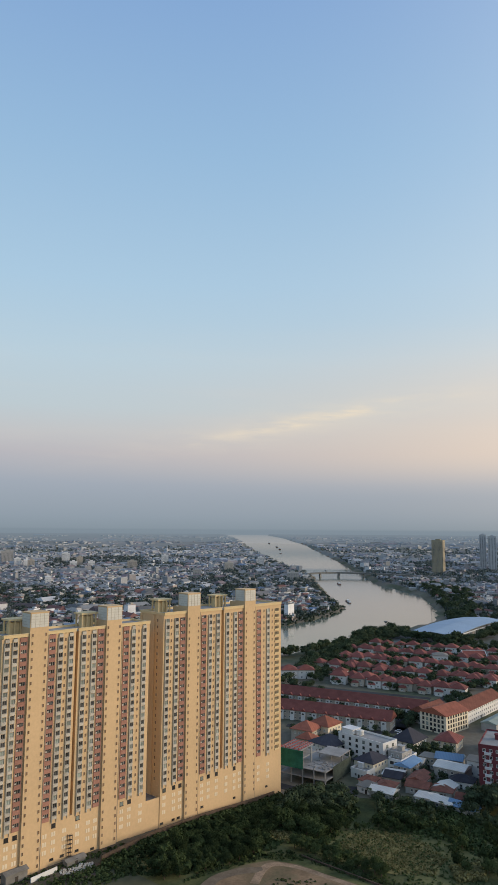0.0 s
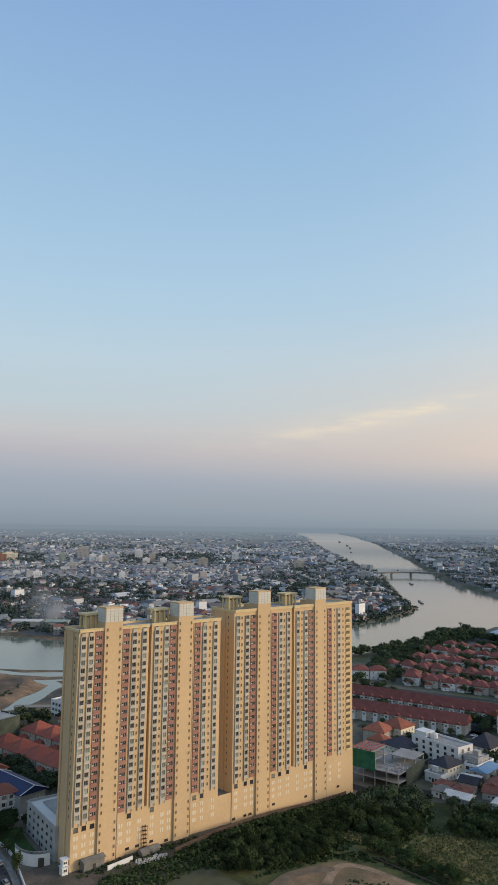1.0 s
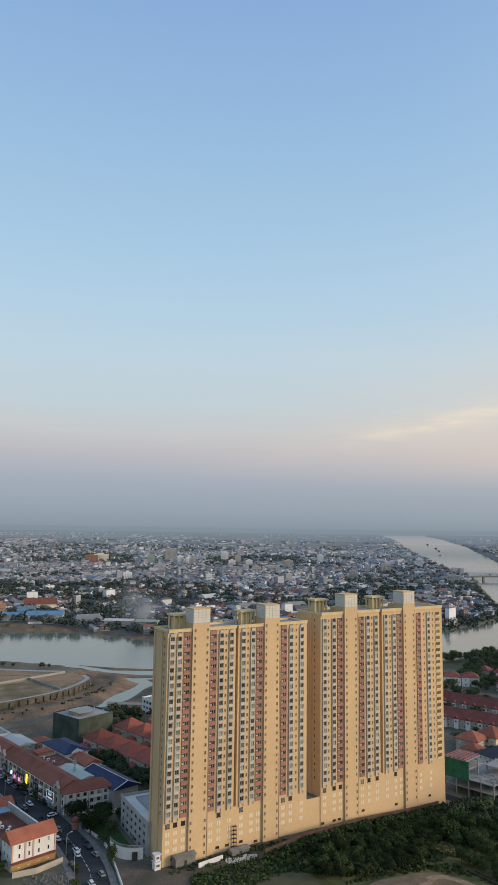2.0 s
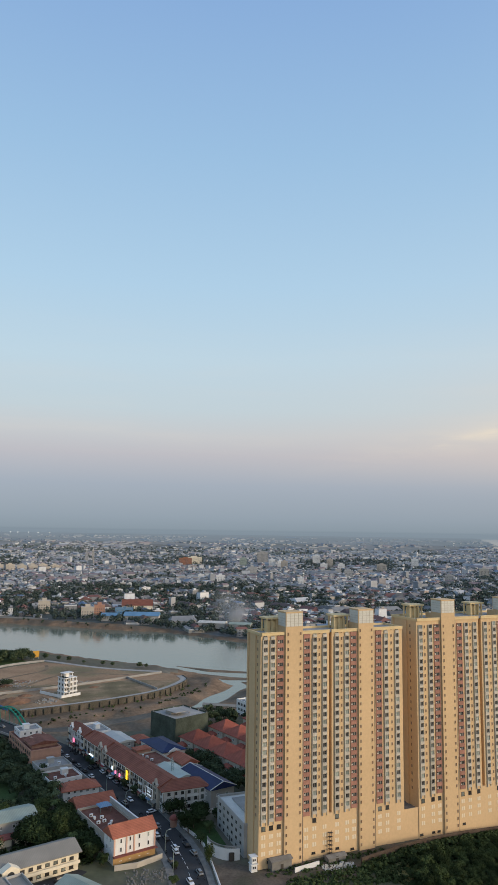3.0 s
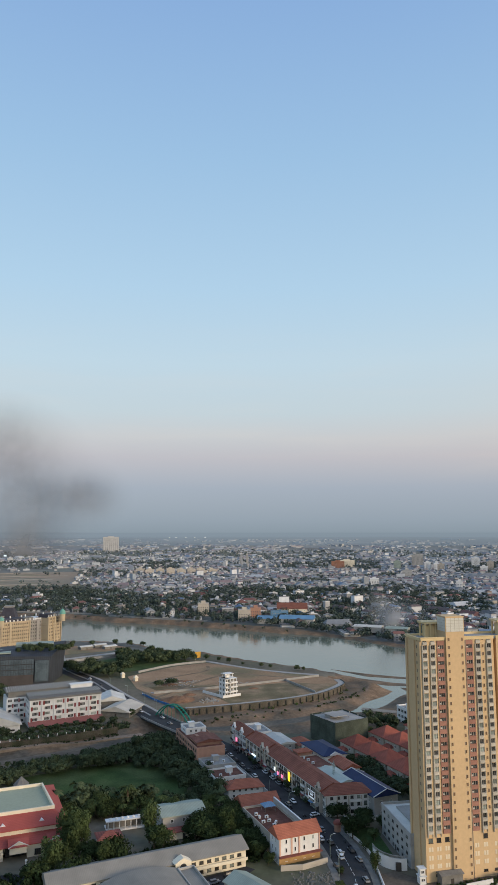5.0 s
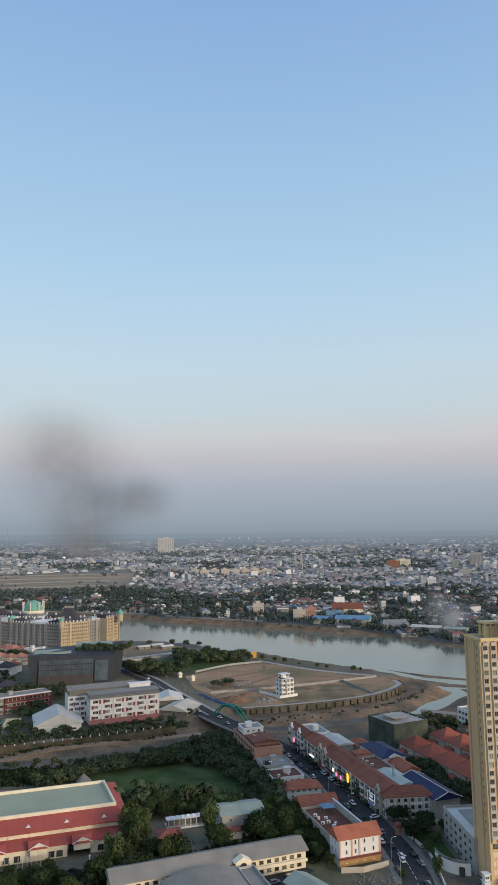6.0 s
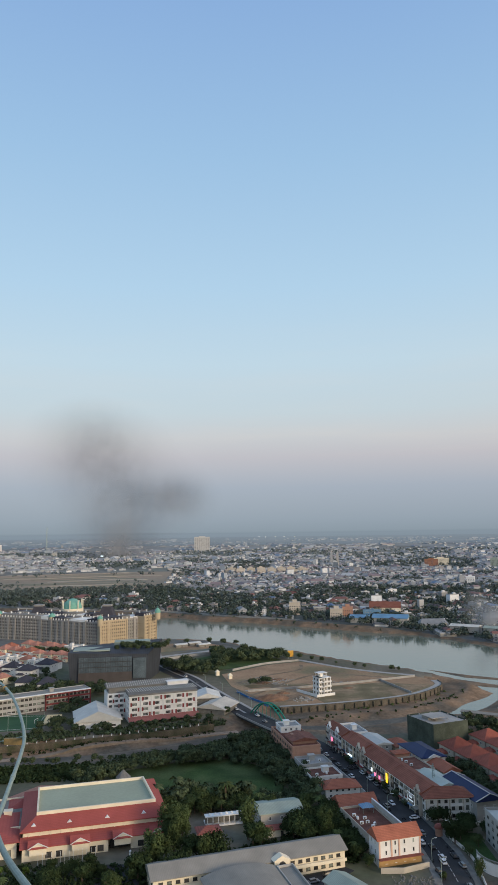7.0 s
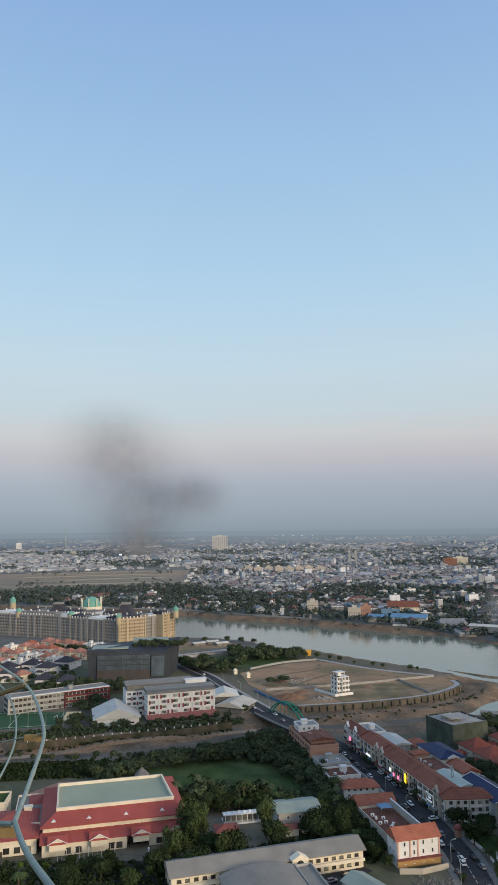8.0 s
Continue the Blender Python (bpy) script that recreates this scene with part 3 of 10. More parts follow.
def sheet(name, pts, mat_, label, category, lift=0.1, flat=None):
    """A thin slab of paving, soil or lawn on the ground."""
    bm = bmesh.new()
    top = [bm.verts.new((x, y, (gz(x, y) if flat is None else flat) + lift)) for x, y in pts]
    low = [bm.verts.new((v.co.x, v.co.y, v.co.z - 0.8)) for v in top]
    bm.faces.new(top)
    for i in range(len(pts)):
        j = (i + 1) % len(pts)
        bm.faces.new((low[i], low[j], top[j], top[i]))
    bmesh.ops.triangulate(bm, faces=bm.faces[:])
    bmesh.ops.recalc_face_normals(bm, faces=bm.faces[:])
    if flat is None and any(abs(gz(x, y)) > 0.05 for x, y in pts):
        low_set = set(low)
        bmesh.ops.subdivide_edges(bm, edges=[e for e in bm.edges if not (set(e.verts) & low_set)], cuts=9, use_grid_fill=True)
        for v in bm.verts:
            if v not in low_set:
                v.co.z = gz(v.co.x, v.co.y) + lift
        bmesh.ops.triangulate(bm, faces=bm.faces[:])
    ob = new(name, finish(name, bm, mat_))
    return tagged(ob, label, category, kind="structure")


def smooth_line(pts, n=8):
    """More points along a line, on a soft curve through the given ones."""
    out = []
    P = [Vector((*p, 0)) for p in pts]
    for i in range(len(P) - 1):
        p0, p1, p2, p3 = P[max(i - 1, 0)], P[i], P[i + 1], P[min(i + 2, len(P) - 1)]
        for k in range(n):
            t = k / n
            q = 0.5 * ((2 * p1) + (p2 - p0) * t + (2 * p0 - 5 * p1 + 4 * p2 - p3) * t * t + (3 * p1 - p0 - 3 * p2 + p3) * t ** 3)
            out.append((q.x, q.y))
    out.append(pts[-1])
    return out


def ribbon(name, pts, width, mat_, label, category, lift=0.12, thick=0.5, shift=0.0, height=None, kind="structure", n=8):
    """A strip of road, kerb or wall that follows a line."""
    line = smooth_line(pts, n)
    bm = bmesh.new()
    rows = []
    for i, (x, y) in enumerate(line):
        ax, ay = line[max(i - 1, 0)]
        bx, by = line[min(i + 1, len(line) - 1)]
        k = math.hypot(bx - ax, by - ay) or 1
        nx, ny = -(by - ay) / k, (bx - ax) / k
        g = gz(x, y) if height is None else height(x, y)
        row = []
        for off in (shift - width / 2, shift + width / 2):
            row.append((bm.verts.new((x + nx * off, y + ny * off, g + lift - thick)), bm.verts.new((x + nx * off, y + ny * off, g + lift))))
        rows.append(row)
    for a, b in zip(rows, rows[1:]):
        bm.faces.new((a[0][1], b[0][1], b[1][1], a[1][1]))
        bm.faces.new((a[0][0], b[0][0], b[0][1], a[0][1]))
        bm.faces.new((a[1][1], b[1][1], b[1][0], a[1][0]))
    for r in (rows[0], rows[-1]):
        bm.faces.new((r[0][0], r[0][1], r[1][1], r[1][0]))
    bmesh.ops.recalc_face_normals(bm, faces=bm.faces[:])
    ob = new(name, finish(name, bm, mat_))
    return tagged(ob, label, category, kind=kind)

# ---- the twin slab blocks of flats ----
TOWER_X, TOWER_Y, TOWER_ROT, ROW0, ROWH, ROWS_N = 97.0, 260.0, 5.0, 16.6, 2.92, 24


def window_kinds():
    """The window units of the flats, front towards -y, lower left at the storey's floor, centred in x."""
    kinds = {}

    def large(i, j):
        if j == 1:
            return (-0.5, 0)
        if j == 0:
            return (-0.45, 0) if 1 <= i <= 7 else None
        if not 2 <= i <= 6:
            return None
        if j == 2:
            return (-0.08, 2)
        return (-0.02, 1) if j == 3 and i in (3, 5) else (-0.10, 2)

    for key, pane in (("large", glass_dark), ("large_pale", glass_pale)):
        kinds[key] = relief("window", [-0.9, -0.85, -0.8, -0.72, -0.03, 0.03, 0.72, 0.8, 0.85, 0.9], [-0.02, 0.95, 1.05, 1.14, 2.6, 2.68], large, [ledge_grey, pane, frame_pale])

    def small(i, j):
        if j == 0:
            return (-0.14, 0)
        if i in (0, 4):
            return None
        return (-0.03, 1) if i == 2 and j == 1 else (-0.08, 2)

    kinds["small"] = relief("window", [-0.38, -0.36, -0.28, 0.28, 0.36, 0.38], [1.02, 1.15, 2.3, 2.35], small, [yellow_pale, shutter_brown, tower_side])

    def balcony(i, j):
        if j == 1:
            return (-0.36, 0)
        if i in (0, 10):
            return None
        if j == 0:
            return (-0.30, 0)
        if i in (1, 9) or j == 5:
            return (-0.25, 0)
        if i in (2, 4, 6, 8):
            return (-0.10, 2)
        return (-0.06, 2) if i == 3 and j == 3 else (-0.02, 1)

    kinds["balcony"] = relief("balcony", [-1.5, -1.45, -1.2, -1.1, -0.43, -0.33, 0.34, 0.44, 1.1, 1.2, 1.45, 1.5], [-0.25, 1.15, 1.25, 1.4, 1.95, 2.55, 2.67], balcony, [brick_red_paint, glass_dark, ledge_grey])

    def loggia(i, j):
        if j == 0:
            return (-0.35, 0)
        if i in (0, 10):
            return None
        return (-0.14, 0) if i % 2 == 1 else (-0.02, 1)

    kinds["loggia"] = relief("balcony", [-1.6, -1.5, -1.38, -0.78, -0.66, -0.06, 0.06, 0.66, 0.78, 1.38, 1.5, 1.6], [0.2, 0.95, 2.4], loggia, [yellow_pale, glass_dark])
    return kinds


UNITS = window_kinds()


def flats(label, x0, length, depth, top, columns, shafts, grooves, pergolas, seed):
    """One slab of flats over its podium, from x0 along the common front."""
    rng = random.Random(seed)
    place = pose(TOWER_X, TOWER_Y, 0, 0, 0, TOWER_ROT) @ pose(x0, 0, 0)
    ob = root("apartment_block", label, "apartment block", place, "twin blocks of flats")
    # the wall is built of bays between shafts and grooves; grooves are real slots
    cuts = sorted([(a, b, "shaft") for a, b in shafts] + [(a, b, "groove") for a, b in grooves])
    pos, bays = 0.0, []
    for a, b, what in cuts:
        bays.append((pos, a, "bay"))
        bays.append((a, b, what))
        pos = b
    bays.append((pos, length, "bay"))
    for a, b, what in bays:
        bm = bmesh.new()
        if what == "groove":
            box(bm, a, b, 3.2, depth, ROW0 - 0.6, top - 1.2)
        elif what == "bay":
            box(bm, a, b, 0, depth, ROW0 - 0.6, top)
        else:
            box(bm, a, b, -0.9, depth * 0.55, -8, top + 2.6)
        part("lift_shaft" if what == "shaft" else "wall", bm, yellow_paint, ob)
    bm = bmesh.new()
    box(bm, -0.02, length + 0.02, -0.02, depth + 0.02, -8, ROW0 - 0.6)
    part("podium", bm, yellow_paint, ob)
    # end wall: pilasters and a slot with a column of small windows
    for a, b in ((0.0, 1.4), (depth * 0.38, depth * 0.5), (depth - 1.3, depth)):
        bm = bmesh.new()
        box(bm, -0.45, -0.02, a, b, -8, top - 0.3)
        part("pilaster", bm, yellow_paint, ob)
    for r in range(0, ROWS_N):
        share("window", UNITS["small"], ob, pose(-0.03, depth * 0.27, ROW0 + r * ROWH, 0, 0, -90))
    # parapet with a pale coping
    for a, b, what in bays:
        if what == "bay":
            bm = bmesh.new()
            box(bm, a - 0.1, b + 0.1, -0.35, 0.3, top, top + 1.0)
            rail = part("parapet", bm, yellow_pale, ob)
            bm = bmesh.new()
            box(bm, a - 0.25, b + 0.25, -0.5, 0.4, top + 1.0, top + 1.25)
            part("coping", bm, yellow_pale, rail)
    for q in ((-0.3, 0.3, 0.31, depth - 0.31), (length - 0.3, length + 0.3, 0.31, depth - 0.31), (-0.3, length + 0.3, depth - 0.3, depth + 0.3)):
        bm = bmesh.new()
        box(bm, *q, top, top + 1.0)
        part("parapet", bm, yellow_pale, ob)
    bm = bmesh.new()
    box(bm, 0.3, length - 0.3, 0.4, depth - 0.35, top + 0.01, top + 0.2)
    part("roof", bm, concrete, ob)
    # heads of the lift shafts, glazed above
    for a, b in shafts:
        bm = bmesh.new()
        box(bm, a, b, -0.9, 6.0, top + 2.6, top + 8.6)
        box(bm, a - 0.15, b + 0.15, -1.05, 6.15, top + 8.6, top + 8.9)
        head = part("shaft_head", bm, yellow_paint, ob)
        bm = bmesh.new()
        box(bm, a + 0.25, b - 0.25, -0.99, -0.9, top + 3.2, top + 8.3)
        box(bm, a - 0.09, a, -0.6, 5.7, top + 3.2, top + 8.3)
        for k in range(1, 5):
            box(bm, a + 0.25, b - 0.25, -1.03, -0.97, top + 3.2 + k * 1.02, top + 3.26 + k * 1.02, 1)
            box(bm, a - 0.12, a - 0.09, -0.6, 5.7, top + 3.2 + k * 1.02, top + 3.26 + k * 1.02, 1)
        for k in (1, 2, 3):
            xx = a + 0.25 + (b - a - 0.5) * k / 4
            box(bm, xx - 0.05, xx + 0.05, -1.03, -0.97, top + 3.2, top + 8.3, 1)
        part("glazing", bm, [panel_glass, tower_side], head)
    # open crowns of columns and a slab on the roof
    for a in pergolas:
        bm = bmesh.new()
        box(bm, a - 0.5, a + 7.5, depth * 0.5 - 0.5, depth * 0.5 + 5.6, top + 5.4, top + 6.1)
        crown_ = part("roof_pavilion", bm, yellow_pale, ob)
        for px in (0, 2.2, 4.4, 6.4):
            for py in (depth * 0.5, depth * 0.5 + 4.5):
                bm = bmesh.new()
                box(bm, a + px, a + px + 0.6, py, py + 0.6, top + 0.2, top + 5.4)
                part("column", bm, yellow_pale, crown_)
        bm = bmesh.new()
        box(bm, a + 1.0, a + 6.0, depth * 0.5 + 0.8, depth * 0.5 + 4.2, top + 0.2, top + 4.6)
        part("stair_head", bm, yellow_pale, crown_)
    # window columns
    count, spare = 0, []
    for x, key in columns:
        for r in range(ROWS_N):
            k = key
            if key == "large" and rng.random() < 0.34:
                k = "large_pale"
            if key == "balcony" and r == ROWS_N - 1:
                k = "balcony"
            if key == "shaft":
                k = "small"
            y = -0.94 if key == "shaft" else -0.02
            m = pose(x, y, ROW0 + r * ROWH)
            if count < 270:
                share("balcony" if k in ("balcony", "loggia") else "window", UNITS[k], ob, m)
                count += 1
            else:
                spare.append((UNITS[k], m))
    joined(ob, "window_grid", spare)
    # raised ribs beside each window column
    for x, key in columns:
        if key == "large":
            for a, b, c in ((x - 1.15, x - 0.92, -0.55), (x + 0.92, x + 1.04, -0.3)):
                bm = bmesh.new()
                box(bm, a, b, c, 0.0, ROW0 - 1.2, top - 1.6)
                part("rib", bm, ledge_grey, ob)
    # downpipes on the sides of the shafts
    for a, b in shafts:
        for off_, thick_ in ((0.35, 0.16), (0.75, 0.12)):
            bm = bmesh.new()
            cyl(bm, b + off_, -0.2, -7, top, thick_, n=6)
            part("downpipe", bm, tower_side, ob)
    # podium: walled-up pale openings and a few real ones
    bm = bmesh.new()
    box(bm, -0.85, -0.12, -0.07, 0, 0, 1.5)
    box(bm, 0.12, 0.85, -0.07, 0, 0, 1.5)
    filled = finish("walled_up_opening", bm, walled_pale)
    wide = [x for x, key in columns if key in ("large", "balcony")]
    for x in wide:
        for z in (4.7, 7.6, 10.5):
            share("walled_up_opening", filled, ob, pose(x, -0.02, z))
    for i, x in enumerate(wide):
        if rng.random() < 0.45:
            share("window", win(1.7, 1.7, frame_dark, glass_pale if i % 3 == 0 else glass_dark, 2), ob, pose(x, -0.05, 13.4))
        if rng.random() < 0.6:
            share("window", win(1.6, 0.9, frame_dark, glass_dark, 1), ob, pose(x + rng.uniform(-1, 1), -0.05, rng.choice((0.6, 1.6, 1.9))))
    for a, b in shafts:
        for z in (1.5, 4.4, 7.3, 10.2, 13.1):
            share("window", UNITS["small"], ob, pose(a + 0.8, -0.94, z - 1))
            share("window", UNITS["small"], ob, pose(b - 0.7, -0.94, z - 1))
    return ob


def joined(parent, name, items):
    """Many units joined into one part."""
    mats, verts, faces, idx = [], [], [], []
    for me, m in items:
        slots = []
        for mt in me.materials:
            if mt not in mats:
                mats.append(mt)
            slots.append(mats.index(mt))
        o = len(verts)
        verts += [tuple(m @ v.co) for v in me.vertices]
        faces += [[o + i for i in p.vertices] for p in me.polygons]
        idx += [slots[p.material_index] for p in me.polygons]
    me = bpy.data.meshes.new(name)
    me.from_pydata(verts, [], faces)
    for mt in mats:
        me.materials.append(mt)
    me.polygons.foreach_set("material_index", idx)
    ob = new(name, me)
    ob.parent = parent
    ob["kind"] = "stuff"
    return ob


west_columns = [(1.5, "large"), (4.7, "large"), (8.0, "balcony"), (11.1, "shaft"), (16.6, "shaft"), (19.9, "balcony"), (23.5, "large"), (25.7, "small"), (28.1, "large"),
                (33.8, "large"), (36.1, "small"), (38.5, "large"), (41.7, "balcony"), (44.6, "shaft"), (50.2, "shaft"), (54.1, "balcony"), (57.8, "large"), (60.6, "small"), (63.4, "large")]
east_columns = [(1.7, "large"), (4.0, "small"), (6.9, "large"), (10.4, "balcony"), (13.6, "shaft"), (19.0, "shaft"), (23.0, "balcony"), (26.9, "large"), (29.3, "small"), (31.8, "large"),
                (37.9, "large"), (40.6, "small"), (43.1, "large"), (46.5, "balcony"), (49.7, "shaft"), (55.1, "shaft"), (59.2, "balcony"), (62.9, "small"), (65.8, "large"), (68.9, "small"), (72.2, "loggia")]
flats("tall yellow slab of flats with brick-red balconies on a blank podium", 0.0, 66.2, 13.0, 85.2, west_columns, [(10.0, 17.6), (43.8, 51.2)], [(30.2, 31.4)], [5.0, 36.5], 1)
flats("taller yellow slab of flats with brick-red balconies beside dark trees", 74.2, 75.4, 18.0, 88.0, east_columns, [(12.5, 20.0), (48.6, 56.0)], [(34.0, 35.6)], [3.2, 38.0], 2)
# low link between the two slabs
link = root("link_building", "low yellow link with a flat roof between two slabs", "building", pose(TOWER_X, TOWER_Y, 0, 0, 0, TOWER_ROT))
bm = bmesh.new()
box(bm, 66.25, 74.15, 0.3, 12.0, -8, 11.0)
box(bm, 66.25, 74.15, 0.3, 0.6, 11.0, 12.0)
part("wall", bm, yellow_paint, link)
bm = bmesh.new()
box(bm, 66.3, 74.1, 0.62, 12.0, 11.02, 11.15)
part("roof", bm, concrete_dark, link)

# ---- trees, cars and other repeats ----
def crown_mesh(name, seed, radius, height, lobes, leaves, leaf, mat_, flat=0.75):
    """A crown of many small leaf sprays spread over uneven lobes."""
    rng = random.Random(seed)
    verts, faces = [], []
    centres = []
    for k in range(lobes):
        a = rng.uniform(0, 6.28)
        r = radius * rng.uniform(0.15, 0.72)
        centres.append((Vector((r * math.cos(a), r * math.sin(a), height + radius * rng.uniform(-0.62, 0.5) * flat)), radius * rng.uniform(0.32, 0.58)))
    centres.append((Vector((0, 0, height + radius * 0.25)), radius * 0.6))
    for _ in range(leaves):
        c, r = rng.choice(centres)
        d = Vector((rng.gauss(0, 1), rng.gauss(0, 1), rng.gauss(0.25, 0.9))).normalized()
        p = c + d * r * rng.uniform(0.55, 1.08)
        p.z = height + (p.z - height) * flat
        a = d.orthogonal().normalized()
        b = d.cross(a)
        t = rng.uniform(0, 6.28)
        a, b = a * math.cos(t) + b * math.sin(t), b * math.cos(t) - a * math.sin(t)
        s = leaf * rng.uniform(0.5, 1.25)
        tilt = d * rng.uniform(-0.5, 0.5) * s
        o = len(verts)
        verts += [tuple(p - a * s * 0.5), tuple(p + b * s * 0.38 + tilt * 0.5), tuple(p + a * s * 0.6 - tilt), tuple(p - b * s * 0.42 + tilt * 0.3)]
        faces.append((o, o + 1, o + 2, o + 3))
    me = bpy.data.meshes.new(name)
    me.from_pydata(verts, [], faces)
    me.materials.append(mat_)
    return me


def tree_kind(label, seed, radius, height, mat_, lobes=9, leaves=1100, leaf=0.75, flat=0.8):
    ob = root("tree", label, "tree", pose(0, 0, 0), "trees")
    rng = random.Random(seed + 50)
    bm = bmesh.new()
    tube(bm, [(0, 0, -0.5), (0.1, 0.05, height * 0.35), (0.0, 0.1, height * 0.7), (0.1, 0.0, height)], 0.28, 7)
    for k in range(5):
        a = rng.uniform(0, 6.28)
        r = radius * rng.uniform(0.4, 0.7)
        tube(bm, [(0, 0.05, height * rng.uniform(0.45, 0.7)), (r * 0.5 * math.cos(a), r * 0.5 * math.sin(a), height * 0.85), (r * math.cos(a), r * math.sin(a), height * rng.uniform(0.95, 1.1))], 0.11, 5)
    part("trunk", bm, bark, ob)
    cr = new("crown", crown_mesh("crown", seed, radius, height, lobes, leaves, leaf, mat_, flat))
    cr.parent = ob
    return ob


def palm_kind(label, seed, height=7.5):
    ob = root("palm_tree", label, "palm tree", pose(0, 0, 0), "palms")
    rng = random.Random(seed)
    bm = bmesh.new()
    tube(bm, [(0, 0, -0.5), (0.15, 0, height * 0.5), (0.1, 0.1, height)], 0.2, 7)
    part("trunk", bm, bark, ob)
    bm = bmesh.new()
    for k in range(18):
        a, up_k = 6.28 * k / 18 + rng.uniform(-0.2, 0.2), rng.uniform(0.1, 1.2)
        length = rng.uniform(2.4, 3.4)
        pts = []
        for i in range(6):
            s = i / 5
            rr = length * s
            pts.append(Vector((0.1 + rr * math.cos(a), 0.1 + rr * math.sin(a), height + up_k * 1.6 * s - (1.0 + up_k * 0.6) * 1.5 * s * s)))
        side = Vector((-math.sin(a), math.cos(a), 0))
        for i in range(5):
            w0, w1 = 0.42 * math.sin(3.0 * (i / 5) + 0.14), 0.42 * math.sin(min(3.1, 3.0 * ((i + 1) / 5) + 0.14))
            for sg in (-1, 1):
                v = [bm.verts.new(q) for q in (pts[i], pts[i + 1], pts[i + 1] + side * sg * w1 - Vector((0, 0, w1 * 0.7)), pts[i] + side * sg * w0 - Vector((0, 0, w0 * 0.7)))]
                bm.faces.new(v)
    part("crown", bm, leaf_mid, ob)
    return ob


TREES = [
    tree_kind("dark green broad-leaved tree with a rounded crown", 1, 4.6, 5.0, leaf_dark, lobes=11, leaves=1500),
    tree_kind("dark green spreading tree with an uneven crown", 2, 5.6, 5.2, leaf_dark, lobes=14, leaves=1900, flat=0.7),
    tree_kind("mid green broad-leaved tree with a loose crown", 3, 4.4, 5.0, leaf_mid, lobes=10, leaves=1300),
    tree_kind("tall green tree with an upright crown", 4, 4.0, 6.6, leaf_mid, lobes=14, leaves=1700, flat=1.45),
    tree_kind("small bright yellow-green tree with a dense crown", 5, 3.0, 4.2, leaf_bright, lobes=6, leaves=700),
    palm_kind("slender palm tree with drooping fronds", 6),
]
PARK = [(38, -40), (42, -48), (35, -35), (45, -42), (40, -55), (48, -50)]
for proto, (px, py) in zip(TREES, PARK):
    proto.matrix_basis = pose(px, py, 0)
tree_rng = random.Random(77)


PLANTED = []


def plant(kind, x, y, size=1.0, z=None):
    """Notes a tree; the nearest stand as things of their own, the rest join the woods."""
    zz = gz(x, y) if z is None else z
    s = size * tree_rng.uniform(0.85, 1.15)
    m = pose(x, y, zz, 0, 0, tree_rng.uniform(0, 360)) @ Matrix.Diagonal((s, s, s * tree_rng.uniform(0.88, 1.12), 1))
    PLANTED.append((math.hypot(x, y), kind, m))


def set_trees(limit=285):
    PLANTED.sort(key=lambda q: q[0])
    for _, kind, m in PLANTED[:limit]:
        copy_thing(TREES[kind], m)
    verts, mats, idx, n = [], [], [], 0
    for _, kind, m in PLANTED[limit:]:
        me = [c for c in TREES[kind].children if c.name.startswith("crown")][0].data
        co = np.empty(len(me.vertices) * 3)
        me.vertices.foreach_get("co", co)
        co = co.reshape(-1, 4, 3)[::2].reshape(-1, 3)
        mm = np.array(m)
        mid = co.reshape(-1, 4, 3).mean(1, keepdims=True)
        co = ((co.reshape(-1, 4, 3) - mid) * 1.35 + mid).reshape(-1, 3)
        verts.append(co @ mm[:3, :3].T + mm[:3, 3])
        # farther trees swap to the leaf colours paled for haze
        wood_mat = {leaf_dark: hazed_leaf_dark, leaf_mid: hazed_leaf_mid}.get(me.materials[0], me.materials[0])
        if wood_mat not in mats:
            mats.append(wood_mat)
        idx.append(np.full(len(co) // 4, mats.index(wood_mat)))
    v = np.concatenate(verts)
    woods = bpy.data.meshes.new("woods")
    woods.vertices.add(len(v))
    woods.vertices.foreach_set("co", v.ravel())
    woods.loops.add(len(v))
    woods.loops.foreach_set("vertex_index", np.arange(len(v)))
    woods.polygons.add(len(v) // 4)
    woods.polygons.foreach_set("loop_start", np.arange(len(v) // 4) * 4)
    for mt in mats:
        woods.materials.append(mt)
    woods.polygons.foreach_set("material_index", np.concatenate(idx).astype(np.int32))
    woods.update()
    tagged(new("woods", woods), "dark green trees along banks and between houses", "trees", kind="stuff")


def grove(pts, n, kinds, size=1.0, seed=0, gap=3.0, avoid=()):
    """Trees spread at random over a plan outline, no nearer to each other than gap."""
    rng = random.Random(seed)
    xs, ys = [p[0] for p in pts], [p[1] for p in pts]
    done, tries = [], 0
    while len(done) < n and tries < n * 40:
        tries += 1
        x, y = rng.uniform(min(xs), max(xs)), rng.uniform(min(ys), max(ys))
        if not inside(np.array([x]), np.array([y]), pts)[0] or any(math.hypot(x - a, y - b) < gap for a, b in done):
            continue
        if any(math.hypot(x - a, y - b) < r for a, b, r in avoid):
            continue
        done.append((x, y))
        plant(rng.choice(kinds), x, y, size * rng.uniform(0.7, 1.2))


def tree_line(pts, step, kinds, size=1.0, seed=0, jitter=1.2, z=None):
    rng = random.Random(seed)
    for (ax, ay), (bx, by) in zip(pts, pts[1:]):
        n = max(1, round(math.hypot(bx - ax, by - ay) / step))
        for k in range(n):
            t = (k + rng.uniform(0.2, 0.8)) / n
            plant(rng.choice(kinds), ax + (bx - ax) * t + rng.uniform(-jitter, jitter), ay + (by - ay) * t + rng.uniform(-jitter, jitter), size * rng.uniform(0.75, 1.2), z)


